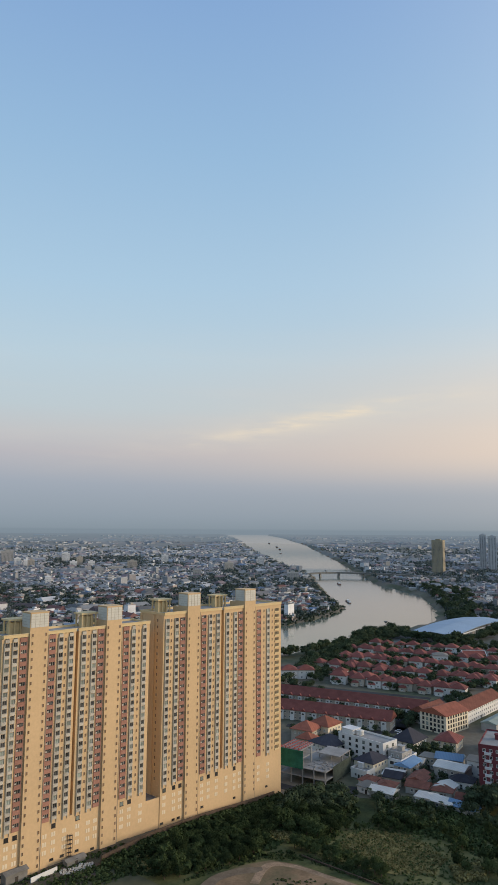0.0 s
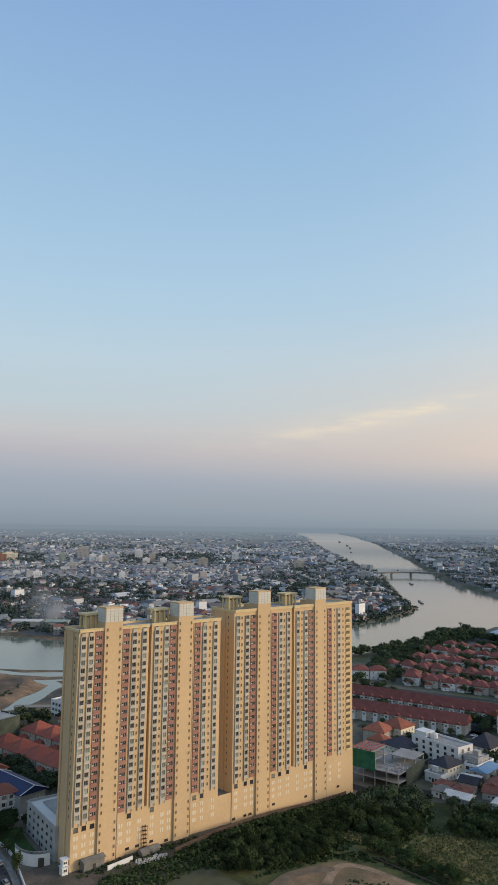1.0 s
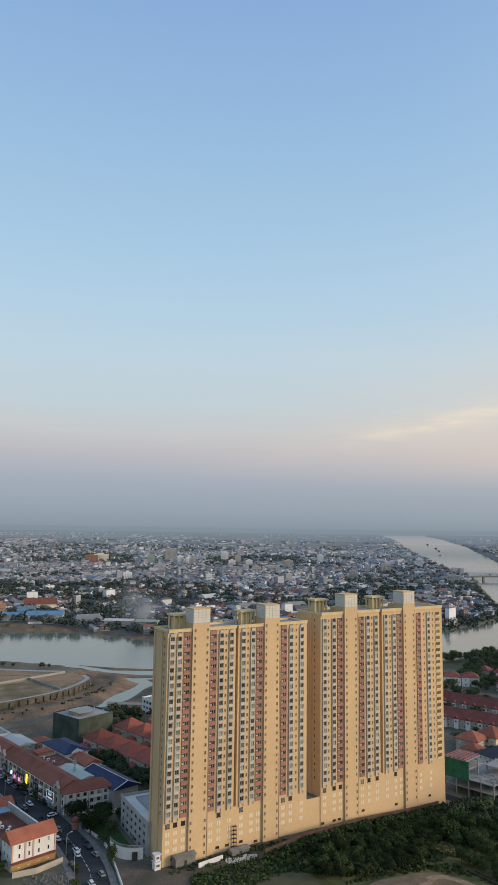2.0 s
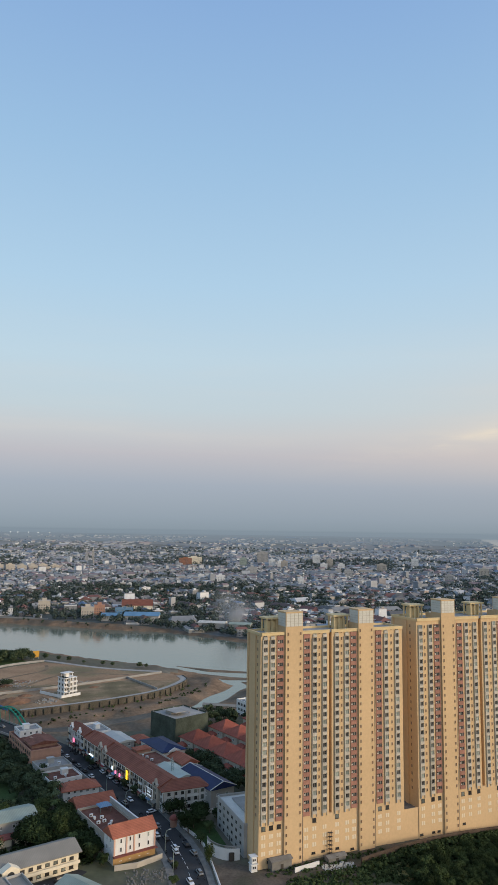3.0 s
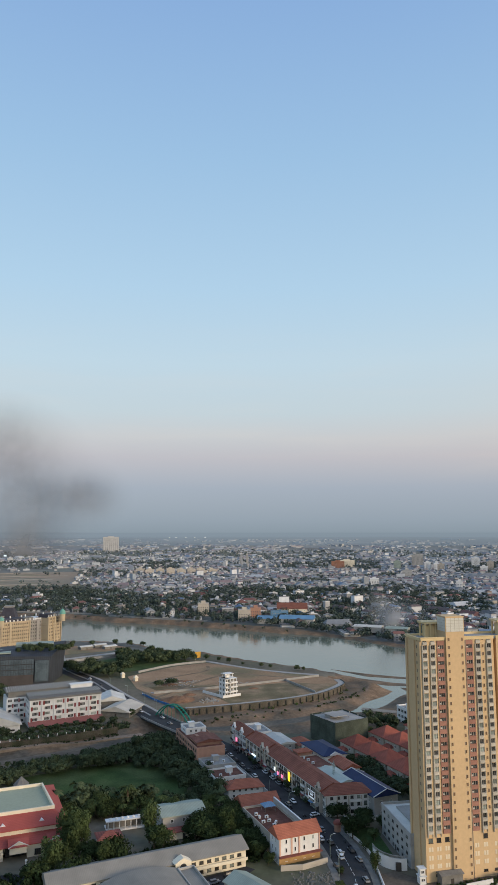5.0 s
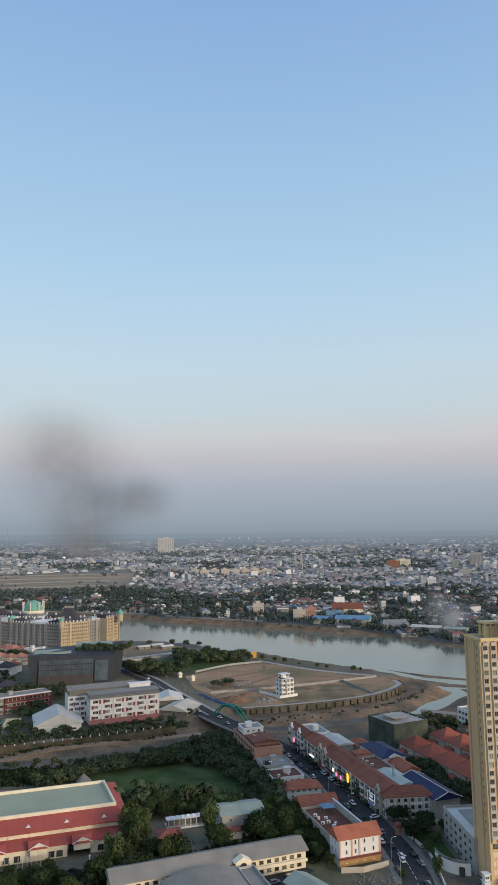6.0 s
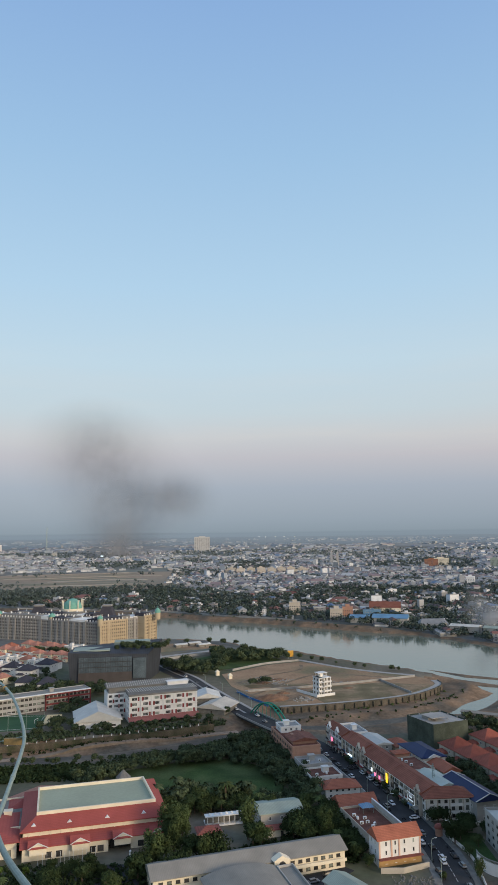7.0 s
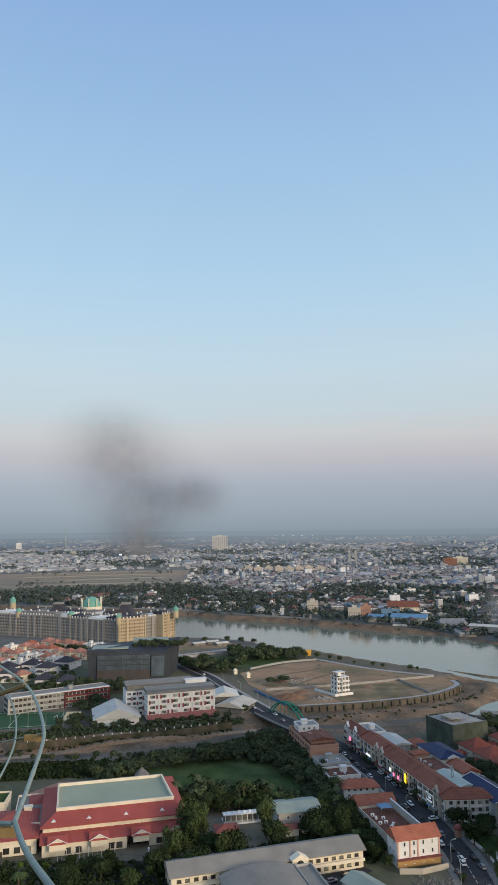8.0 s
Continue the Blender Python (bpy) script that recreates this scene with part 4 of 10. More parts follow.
def bushes(name, pts, n, mat_, label, size=1.2, low=0.6, seed=0, per=14):
    """Scrub and tall grass: many leaf sprays over the ground, as one thicket."""
    rng = np.random.default_rng(seed)
    xs, ys = np.array([p[0] for p in pts]), np.array([p[1] for p in pts])
    x, y = rng.uniform(xs.min(), xs.max(), n * 3), rng.uniform(ys.min(), ys.max(), n * 3)
    keep = inside(x, y, pts)
    x, y = x[keep][:n], y[keep][:n]
    z = ground_height(x, y)
    cx, cy, cz = np.repeat(x, per), np.repeat(y, per), np.repeat(z, per)
    m = len(cx)
    big = np.repeat(rng.uniform(0.5, 1.4, len(x)), per)
    d = rng.normal(size=(m, 3))
    d /= np.linalg.norm(d, axis=1, keepdims=True)
    p = np.stack([cx, cy, cz + low], 1) + d * (size * big * rng.uniform(0.4, 1.0, m))[:, None] * (1, 1, 0.8)
    a = np.cross(d, rng.normal(size=(m, 3)))
    a /= np.linalg.norm(a, axis=1, keepdims=True)
    b = np.cross(d, a)
    s = (size * 0.55 * rng.uniform(0.5, 1.2, m))[:, None]
    v = np.stack([p - a * s, p + b * s * 0.7 + d * s * 0.3, p + a * s, p - b * s * 0.7 - d * s * 0.2], 1).reshape(-1, 3)
    me = bpy.data.meshes.new(name)
    me.vertices.add(len(v))
    me.vertices.foreach_set("co", v.ravel())
    me.loops.add(len(v))
    me.loops.foreach_set("vertex_index", np.arange(len(v)))
    me.polygons.add(m)
    me.polygons.foreach_set("loop_start", np.arange(m) * 4)
    me.materials.append(mat_)
    me.update()
    me.validate()
    return tagged(new(name, me), label, "scrub", kind="stuff")


def car_kind(paint, label):
    ob = root("car", label, "car", pose(0, 0, 0), "cars")
    bm = bmesh.new()
    prof = [(-2.15, 0.35), (2.15, 0.35), (2.2, 0.75), (1.25, 0.92), (-2.1, 0.98), (-2.2, 0.7)]
    lo = [bm.verts.new((x, -0.86, z)) for x, z in prof]
    hi = [bm.verts.new((x, 0.86, z)) for x, z in prof]
    for i in range(6):
        bm.faces.new((lo[i], lo[(i + 1) % 6], hi[(i + 1) % 6], hi[i]))
    bm.faces.new(lo[::-1])
    bm.faces.new(hi)
    bmesh.ops.recalc_face_normals(bm, faces=bm.faces[:])
    bmesh.ops.bevel(bm, geom=bm.edges[:], offset=0.07, segments=1, affect="EDGES")
    part("body", bm, paint, ob)
    bm = bmesh.new()
    box(bm, -1.75, 0.95, -0.76, 0.76, 0.95, 1.46, 0, 0.22)
    cabin = part("cabin", bm, glass_dark, ob, "dark tinted windows")
    bm = bmesh.new()
    box(bm, -1.5, 0.7, -0.56, 0.56, 1.46, 1.52)
    part("roof", bm, paint, ob)
    for x in (-1.35, 1.35):
        for y in (-0.8, 0.8):
            bm = bmesh.new()
            tube(bm, [(x, y - 0.1, 0.32), (x, y + 0.1, 0.32)], 0.32, 12)
            part("wheel", bm, rubber, ob)
    for y in (-0.6, 0.6):
        bm = bmesh.new()
        box(bm, 2.1, 2.23, y - 0.18, y + 0.18, 0.62, 0.76)
        part("headlight", bm, frame_white, ob)
    return ob


CARS = [car_kind(car_paints[0], "white saloon car on dark asphalt"), car_kind(car_paints[1], "black saloon car on dark asphalt"), car_kind(car_paints[2], "grey saloon car on dark asphalt")]
for k, c in enumerate(CARS):
    c.matrix_basis = pose(70.5 - k * 0.9, 283 + k * 13, 0.14, 0, 0, 96 + 4 * k)


def park_car(k, x, y, rot, size=1.0, z=None):
    return copy_thing(CARS[k], pose(x, y, (gz(x, y) if z is None else z) + 0.14, 0, 0, rot) @ Matrix.Scale(size, 4))


def motorbike_kind():
    ob = root("motorbike", "dark parked motorbike beside the street", "motorbike", pose(75.5, 296, 0.14, 0, 0, 100), "motorbikes")
    bm = bmesh.new()
    box(bm, -0.6, 0.55, -0.14, 0.14, 0.35, 0.75, 0, 0.05)
    box(bm, 0.45, 0.6, -0.3, 0.3, 0.9, 1.0)
    part("frame", bm, car_paints[1], ob)
    bm = bmesh.new()
    box(bm, -0.65, 0.1, -0.15, 0.15, 0.75, 0.85, 0, 0.03)
    part("seat", bm, rubber, ob)
    for x in (-0.62, 0.62):
        bm = bmesh.new()
        tube(bm, [(x, -0.05, 0.28), (x, 0.05, 0.28)], 0.28, 10)
        part("wheel", bm, rubber, ob)
    return ob


BIKE = motorbike_kind()

# ---- streets and open ground west of the flats ----
build_rng = random.Random(5)
STREET = [(66, 225), (69.5, 250), (72, 270), (72, 285), (70.8, 300), (65.8, 330), (60, 352), (53, 378), (46, 404), (38.6, 430), (24, 456), (8, 482), (-7, 509), (-30, 560), (-46, 598), (-60, 632), (-80, 668), (-100, 712), (-112, 770)]
south, bridge_part, north = STREET[:11], STREET[10:13], STREET[12:]
ribbon("road", south, 11.5, asphalt, "dark asphalt street between rows of shophouses", "road")
ribbon("road_bridge", bridge_part, 15, asphalt, "asphalt road deck of a bridge over a canal", "bridge", lift=0.45, thick=1.4)
ribbon("road", north, 15, asphalt, "asphalt main road past open ground", "road")
ribbon("pavement", south[:9], 2.6, concrete_dark, "worn paved footway beside the street", "pavement", lift=0.27, shift=7.0)
ribbon("pavement", south[:9], 2.4, concrete_dark, "worn paved footway beside the street", "pavement", lift=0.27, shift=-7.0)
ribbon("kerb", north, 1.4, concrete, "concrete kerb strip along a main road", "kerb", lift=0.35, shift=-0.2)
ribbon("pavement", north, 2.4, paving, "pale paved footway along a main road", "pavement", lift=0.27, shift=-9)
for k in range(16):
    a, b = STREET[1 + k // 4], STREET[2 + k // 4]
    t = (k % 4) / 4
    x, y = a[0] + (b[0] - a[0]) * t, a[1] + (b[1] - a[1]) * t
    rot = math.degrees(math.atan2(b[1] - a[1], b[0] - a[0]))
    bm = bmesh.new()
    box(bm, -1.2, 1.2, -0.09, 0.09, 0.0, 0.03)
    ob = new("road_marking", finish("road_marking", bm, mark_white))
    ob.matrix_world = pose(x, y, 0.125, 0, 0, rot)
    tagged(ob, "white painted lane dash on asphalt", "road marking", kind="structure")
# parapets and the green arch of the canal bridge
for sh in (-7.6, 7.6):
    ribbon("bridge_parapet", bridge_part, 0.4, concrete, "weathered concrete parapet of the canal bridge", "parapet", lift=1.4, thick=1.2, shift=sh)


def arch(name, label, a, b, height, seed):
    ob = root(name, label, "arch", pose(a[0], a[1], 0.4, 0, 0, math.degrees(math.atan2(b[1] - a[1], b[0] - a[0]))))
    L = math.hypot(b[0] - a[0], b[1] - a[1])
    for y in (0.0, 3.2):
        bm = bmesh.new()
        tube(bm, [(L * k / 16, y, height * 4 * (k / 16) * (1 - k / 16)) for k in range(17)], 0.5, 8)
        part("rib", bm, arch_green, ob)
    bm = bmesh.new()
    for k in range(3, 14):
        z = height * 4 * (k / 16) * (1 - k / 16)
        tube(bm, [(L * k / 16, 0, z), (L * k / 16, 3.2, z)], 0.22, 6)
    part("brace", bm, arch_green, ob)
    for y in (0.0, 3.2):
        for k in range(2, 15, 2):
            bm = bmesh.new()
            z = height * 4 * (k / 16) * (1 - k / 16)
            cyl(bm, L * k / 16, y, 0, z, 0.09, n=5)
            part("hanger", bm, arch_green, ob)
    return ob


arch("bridge_arch", "green painted steel arch over the canal bridge", (21, 481), (-1, 511), 9.8, 1)

# bare building plot behind a concrete quay wall
PLOT = [(18, 525), (48, 531), (91, 544), (125, 562), (151, 592), (153, 612), (139, 631), (109, 645), (75, 680), (43, 706), (12, 690), (-30, 648), (-20, 598)]
sheet("bare_plot", PLOT, sand, "bare sandy building plot with patches of dry grass", "plot", 0.15)
grassy = material("dry_grass_ground", (0.175, 0.142, 0.082), 0.95, vary=0.24, scale=0.06, fine=0.8, bump=0.3, second=(0.27, 0.19, 0.12), second_amount=0.9, patch=0.47)
sheet("dry_grass_field", [(52, 536), (90, 547), (122, 565), (141, 592), (108, 606), (60, 592), (38, 570)], grassy, "dry grass inside a walled plot", "field", 0.22)
sheet("dry_grass_field", [(62, 640), (105, 618), (131, 626), (104, 640), (70, 672), (38, 690), (10, 670)], sand, "raked bare soil of an empty plot", "field", 0.20)
quay = PLOT[:6]
ribbon("quay_path", quay, 5.0, paving, "pale concrete path along a quay wall", "path", lift=0.4, shift=1.5)
quay_mat = material("stained_quay_wall", (0.125, 0.108, 0.088), 0.95, vary=0.3, scale=0.25, fine=1.2, bump=0.3, second=(0.07, 0.066, 0.05), second_amount=0.9)
ribbon("quay_wall", quay, 0.9, quay_mat, "weathered concrete retaining wall with buttresses", "wall", lift=0.9, thick=7, shift=-1.6)
quay_line = smooth_line(quay, 6)
for k in range(0, len(quay_line) - 1):
    (ax, ay), (bx, by) = quay_line[k], quay_line[k + 1]
    bm = bmesh.new()
    box(bm, -0.38, 0.38, -0.9, 0.5, -6.5, 0.1)
    ob = new("buttress", finish("buttress", bm, quay_mat))
    ob.matrix_world = pose((ax + bx) / 2 + 0.6, (ay + by) / 2 - 2.2, 0, 0, 0, math.degrees(math.atan2(by - ay, bx - ax)))
    tagged(ob, "concrete buttress on a retaining wall", "buttress", "quay buttresses", kind="structure")
ribbon("plot_wall", [(-6, 576), (58, 594), (104, 612), (139, 627)], 0.5, concrete, "pale boundary wall across the bare plot", "wall", lift=1.9, thick=2.4)
ribbon("plot_track", [(-8, 580), (58, 599), (104, 617), (139, 632)], 4.0, paving, "pale concrete track across the plot", "track", lift=0.3)
ribbon("plot_wall", [(106, 613), (122, 563)], 0.5, concrete, "grey boundary wall inside the plot", "wall", lift=1.8, thick=2.4)
ribbon("plot_wall", [(-21, 664), (10, 695), (43, 710)], 0.5, concrete, "pale boundary wall by the park", "wall", lift=1.8, thick=2.4)
ribbon("promenade", [(43, 716), (82, 673), (110, 651), (140, 634)], 5, paving, "pale riverside promenade", "promenade", lift=0.25)
ribbon("hoarding", [(0, 526), (-14, 548), (-25, 572)], 0.3, fence_blue, "blue metal hoarding beside the road", "fence", lift=1.5, thick=2.4, shift=-11, kind="")
# heaps of soil and rubble
prng = np.random.default_rng(31)
bm = bmesh.new()
for k in range(260):
    cx, cy = ((2, 612), (14, 604), (24, 618), (8, 630), (40, 551), (36, 545), (70, 606))[k % 7]
    x, y, q = cx + prng.normal(0, 4.5), cy + prng.normal(0, 3.0), prng.uniform(0.3, 1.3)
    box(bm, x, x + q, y, y + q * prng.uniform(0.4, 1.6), 0.05, 0.2 + q * prng.uniform(0.2, 0.8), 0, q * 0.12)
tagged(new("rubble", finish("rubble", bm, concrete)), "scattered grey rubble on a bare plot", "rubble", kind="stuff")
worn_track = material("worn_soil_track", (0.20, 0.15, 0.10), 0.95, vary=0.25, scale=0.1, fine=0.8)
for q in ([(-6, 560), (8, 580), (20, 600), (40, 628), (60, 650)], [(10, 535), (25, 548), (34, 556)], [(-15, 610), (10, 640), (40, 664), (44, 690)], [(60, 660), (84, 640), (110, 628)]):
    ribbon("worn_track", q, 3.2, worn_track, "worn vehicle track over bare soil", "track", lift=0.26)
sheet("grass_patch", [(-4, 588), (10, 594), (34, 596), (50, 598), (40, 606), (12, 604), (-10, 600)], grassy, "thin dry grass on a bare plot", "grass patch", 0.2)
sheet("grass_patch", [(16, 540), (30, 546), (40, 552), (34, 566), (20, 560), (8, 548)], mud, "dark bare soil on a plot", "soil patch", 0.2)
red_soil = material("red_brown_soil", (0.205, 0.118, 0.072), 0.95, vary=0.25, scale=0.2, fine=1.0, bump=0.3)
for (x, y, r, hgt) in ((13, 552, 15, 3.2), (22, 570, 6, 1.4), (6, 610, 8, 1.3), (20, 622, 7, 1.0), (75, 586, 5, 0.8)):
    bm = bmesh.new()
    hr = random.Random(int(x * 7))
    rows = []
    for k in range(6):
        rr = r * (1 - k / 6)
        rows.append([bm.verts.new((rr * math.cos(6.28 * i / 14) * hr.uniform(0.85, 1.1), rr * math.sin(6.28 * i / 14) * hr.uniform(0.6, 0.8), hgt * math.sin(k / 6 * 1.57) * hr.uniform(0.85, 1.1))) for i in range(14)])
    for a, b in zip(rows, rows[1:]):
        for i in range(14):
            bm.faces.new((a[i], a[(i + 1) % 14], b[(i + 1) % 14], b[i]))
    bm.faces.new(rows[-1])
    ob = new("soil_heap", finish("soil_heap", bm, red_soil))
    ob.matrix_world = pose(x, y, 0.12)
    tagged(ob, "low heap of brown soil on a bare plot", "soil heap", "soil heaps")

# the white unfinished house on the plot
villa = root("unfinished_house", "white unfinished four-storey house with open floors", "house", pose(49.5, 559, 0.1, 0, 0, 27))
bm = bmesh.new()
box(bm, 0, 3.6, 0, 9.0, -0.5, 13.6)
part("stair_core", bm, white_paint, villa)
bm = bmesh.new()
box(bm, 3.62, 9.6, 8.7, 9.0, -0.5, 13.6)
part("rear_wall", bm, white_paint, villa)
bm = bmesh.new()
box(bm, 3.62, 9.5, 4.2, 4.4, 0.06, 13.4)
part("inner_wall", bm, concrete_dark, villa)
for fl in range(5):
    z = fl * 3.4
    bm = bmesh.new()
    if fl:
        box(bm, -0.4, 10.2, -2.0 + 0.5 * (fl == 4), 9.3, z - 0.3, z)
        part("slab", bm, white_paint, villa)
    if 0 < fl < 4:
        bm = bmesh.new()
        box(bm, 3.7, 10.2, -2.0, -1.85, z + 0.02, z + 0.95)
        part("balustrade", bm, white_paint, villa)
for x in (3.9, 6.8, 9.5):
    for y in (-1.7, 3.8):
        bm = bmesh.new()
        box(bm, x - 0.22, x + 0.22, y, y + 0.45, -0.5, 13.3)
        part("column", bm, white_paint, villa)
for fl in range(4):
    for s in (1.1, 2.6):
        share("window", win(0.9, 1.5, frame_dark, glass_dark, 0), villa, pose(s, -0.03, fl * 3.4 + 1.0))
    for s in (2.4, 6.6):
        share("window", win(1.2, 1.5, frame_dark, glass_dark, 0), villa, face_pose("left", s, fl * 3.4 + 1.0, 9.6, 9.0))
for k, (a, b) in enumerate(((1.2, 1.6), (7.8, 8.2))):
    for y in (2.0, 6.8):
        bm = bmesh.new()
        box(bm, a, b, y, y + 0.4, 13.62, 16.4)
        part("roof_column", bm, white_paint, villa)
bm = bmesh.new()
box(bm, 0.6, 8.8, 1.4, 7.8, 16.4, 16.8)
part("roof_canopy", bm, white_paint, villa)
bm = bmesh.new()
box(bm, 3.0, 6.0, 3.4, 6.6, 13.62, 16.38)
part("stair_head", bm, white_paint, villa)
ribbon("house_wall", [(33, 576), (47.5, 554.5), (62, 562)], 0.4, white_paint, "low white wall round an unfinished house", "wall", lift=2.2, thick=2.6, n=1)

# ---- shophouse street: east row with tiled roofs ----
def shophouse_row(label, x, y, rot, w, d, h, gables, wall, roof_mat, seed, signs=(), rise=3.0):
    """A row of three-storey shophouses: piers, balconies, shopfronts and awnings bay by bay, fire walls through the roof."""
    rng = random.Random(seed)
    ob = house("shophouse_row", label, "shophouses", x, y, 0.0, rot, w, d, h, wall, "gable", roof_mat, rise=rise, over=0.7, floors=3, step=2.2, size=(1.25, 1.8), faces=("front", "right", "back"), frame_m=frame_dark, rng=rng, door=False, group="shophouses", bars=1)
    for s in gables:
        bm = bmesh.new()
        v = [bm.verts.new(p) for p in ((s - 1.9, -0.7, h - 0.8), (s + 1.9, -0.7, h - 0.8), (s + 1.9, -0.7, h + 0.9), (s + 0.9, -0.7, h + 1.5), (s, -0.7, h + 3.4), (s - 0.9, -0.7, h + 1.5), (s - 1.9, -0.7, h + 0.9))]
        u = [bm.verts.new((q.co.x, 0.5, q.co.z)) for q in v]
        bm.faces.new(v)
        bm.faces.new(u[::-1])
        for i in range(7):
            bm.faces.new((v[i], u[i], u[(i + 1) % 7], v[(i + 1) % 7]))
        bmesh.ops.recalc_face_normals(bm, faces=bm.faces[:])
        g = part("gable", bm, wall, ob)
        bm = bmesh.new()
        cyl(bm, 0, 0, 0, 0.1, 0.55, n=10)
        o = part("round_window", bm, frame_dark, g)
        o.matrix_basis = pose(s, -0.72, h + 1.0, 90)
        for sx in (s - 2.2, s + 1.8):
            bm = bmesh.new()
            box(bm, sx, sx + 0.5, -0.75, 0, 0, h + 1.3)
            part("pilaster", bm, wall, ob)
    n = int(w / 4.4)
    for k in range(n):
        s = (k + 0.5) * w / n
        bm = bmesh.new()
        v = [bm.verts.new(p) for p in ((s - 1.9, -2.0, 2.9), (s + 1.9, -2.0, 2.9), (s + 1.9, 0, 3.5), (s - 1.9, 0, 3.5), (s - 1.9, -2.0, 2.75), (s + 1.9, -2.0, 2.75), (s + 1.9, 0, 3.35), (s - 1.9, 0, 3.35))]
        for q in ((0, 1, 2, 3), (7, 6, 5, 4), (4, 5, 1, 0), (5, 6, 2, 1), (7, 4, 0, 3)):
            bm.faces.new([v[i] for i in q])
        part("awning", bm, rng.choice([rust_roof, metal_grey, metal_blue, tile_red, crimson_cloth]), ob)
        bm = bmesh.new()
        box(bm, s - w / n / 2 - 0.16, s - w / n / 2 + 0.18, -0.5, -0.02, 0, h + 0.25)
        part("pier", bm, white_paint if k % 3 else cream_paint, ob)
        bm = bmesh.new()
        box(bm, s - 1.75, s + 1.75, -0.15, -0.05, 0.05, 2.7)
        part("shopfront", bm, glass_dark if rng.random() < 0.7 else glass_pale, ob)
        for fl in (1, 2):
            if rng.random() < 0.65:
                z = fl * h / 3
                bm = bmesh.new()
                box(bm, s - 1.8, s + 1.8, -1.1, -0.02, z + 0.0, z + 0.18)
                box(bm, s - 1.8, s + 1.8, -1.1, -1.0, z + 0.18, z + 1.0)
                part("balcony", bm, rng.choice((white_paint, wall, frame_dark)), ob)
        if rng.random() < 0.5:
            bm = bmesh.new()
            box(bm, s - 1.6, s + 1.6, -0.4, -0.2, 3.55, 4.25)
            part("shop_sign", bm, rng.choice((crimson_cloth, fence_blue, frame_white, frame_dark)), ob)
    bm = bmesh.new()
    box(bm, -0.1, w + 0.1, -0.45, -0.02, h - 0.55, h - 0.1)
    part("cornice", bm, white_paint, ob)
    for k in range(1, n, 3):
        s = k * w / n
        bm = bmesh.new()
        v = [bm.verts.new(p) for p in ((s - 0.15, -0.6, h + 0.2), (s - 0.15, d + 0.5, h + 0.2), (s - 0.15, d / 2, h + rise + 0.45))]
        u = [bm.verts.new((s + 0.15, q.co.y, q.co.z)) for q in v]
        bm.faces.new(v)
        bm.faces.new(u[::-1])
        for i in range(3):
            bm.faces.new((v[i], u[i], u[(i + 1) % 3], v[(i + 1) % 3]))
        bmesh.ops.recalc_face_normals(bm, faces=bm.faces[:])
        if k % 2:
            part("fire_wall", bm, roof_mat, ob)
        else:
            bm.free()
    for s, z, sw, sh, mt, dy in signs:
        bm = bmesh.new()
        box(bm, s - sw / 2, s + sw / 2, -dy - 0.25, -dy, z, z + sh)
        part("shop_sign", bm, mt, ob, "lit shop sign")
    return ob


crimson_cloth = material("faded_crimson_cloth", (0.24, 0.05, 0.05), 0.85, vary=0.2, scale=0.5)
ROWDIR = -74.7


def on_row(s, back=0.0):
    """A place s metres along the street front from its canal end, and so far behind it."""
    return 42.6 + 0.2639 * s + 0.9646 * back, 436.5 - 0.9646 * s + 0.2639 * back


shophouse_row("white shophouses with dark windows and red signs at the canal end", *on_row(0), ROWDIR, 24, 8, 10.6, [5, 17], white_paint, tile_brown, 11, [(9, 4, 2.0, 2.2, sign_pink, 0.3)], 2.4)
shophouse_row("beige shophouses with an orange tiled roof between fire walls", *on_row(24.1), ROWDIR, 26, 11.5, 10.0, [23], beige_paint, tile_rust, 12, [(12, 3.6, 5, 0.7, sign_white, 0.6)])
shophouse_row("beige shophouses with stepped gables and a rust-red tiled roof", *on_row(50.2), ROWDIR, 29, 12.5, 9.6, [3.0], beige_paint, tile_rust, 13,
              [(19, 3.5, 1.4, 1.5, sign_pink, 1.0), (15, 4.5, 1.2, 1.6, sign_white, 1.0), (24, 3.4, 1.2, 1.6, sign_pink, 1.0)])
sign_soft = glow("soft_white_sign", (0.62, 0.68, 0.72), 0.55)
last_row = shophouse_row("beige shophouses with a corner gable and a red-brown roof", *on_row(79.3), ROWDIR, 34.4, 12.5, 9.6, [32.0], beige_paint, tile_rust, 14, [(3.5, 4.6, 1.5, 4.2, sign_yellow, 1.2), (9.5, 0.8, 2.6, 2.4, sign_white, 0.4), (22, 2.6, 1.6, 0.5, sign_white, 0.4)])
# framed sign on the street end of the row
bm = bmesh.new()
box(bm, 23.4, 30.2, -0.75, -0.52, 2.9, 7.6)
board_ = part("sign_board", bm, frame_dark, last_row)
bm = bmesh.new()
for q in ((23.4, 30.2, 2.9, 3.1), (23.4, 30.2, 7.4, 7.6), (23.4, 23.65, 3.1, 7.4), (29.95, 30.2, 3.1, 7.4)):
    box(bm, q[0], q[1], -0.9, -0.76, q[2], q[3])
part("lit_frame", bm, sign_soft, board_, "pale lit frame round a sign")
for k in range(2):
    bm = bmesh.new()
    box(bm, 24.6 + k * 0.6, 29.0 - k * 0.9, -0.86, -0.76, 4.2 + k * 1.3, 4.8 + k * 1.3)
    part("lettering_bar", bm, sign_soft, board_)
corner = house("corner_building", "white three-storey corner building with a hipped red roof", "building", 73.8, 322.4, 0, 4, 21.5, 10.5, 9.2, white_paint, "hip", tile_rust, rise=2.9, over=1.0, floors=3, step=3.2, size=(1.4, 1.8), rng=build_rng, frame_m=frame_dark, bars=1)
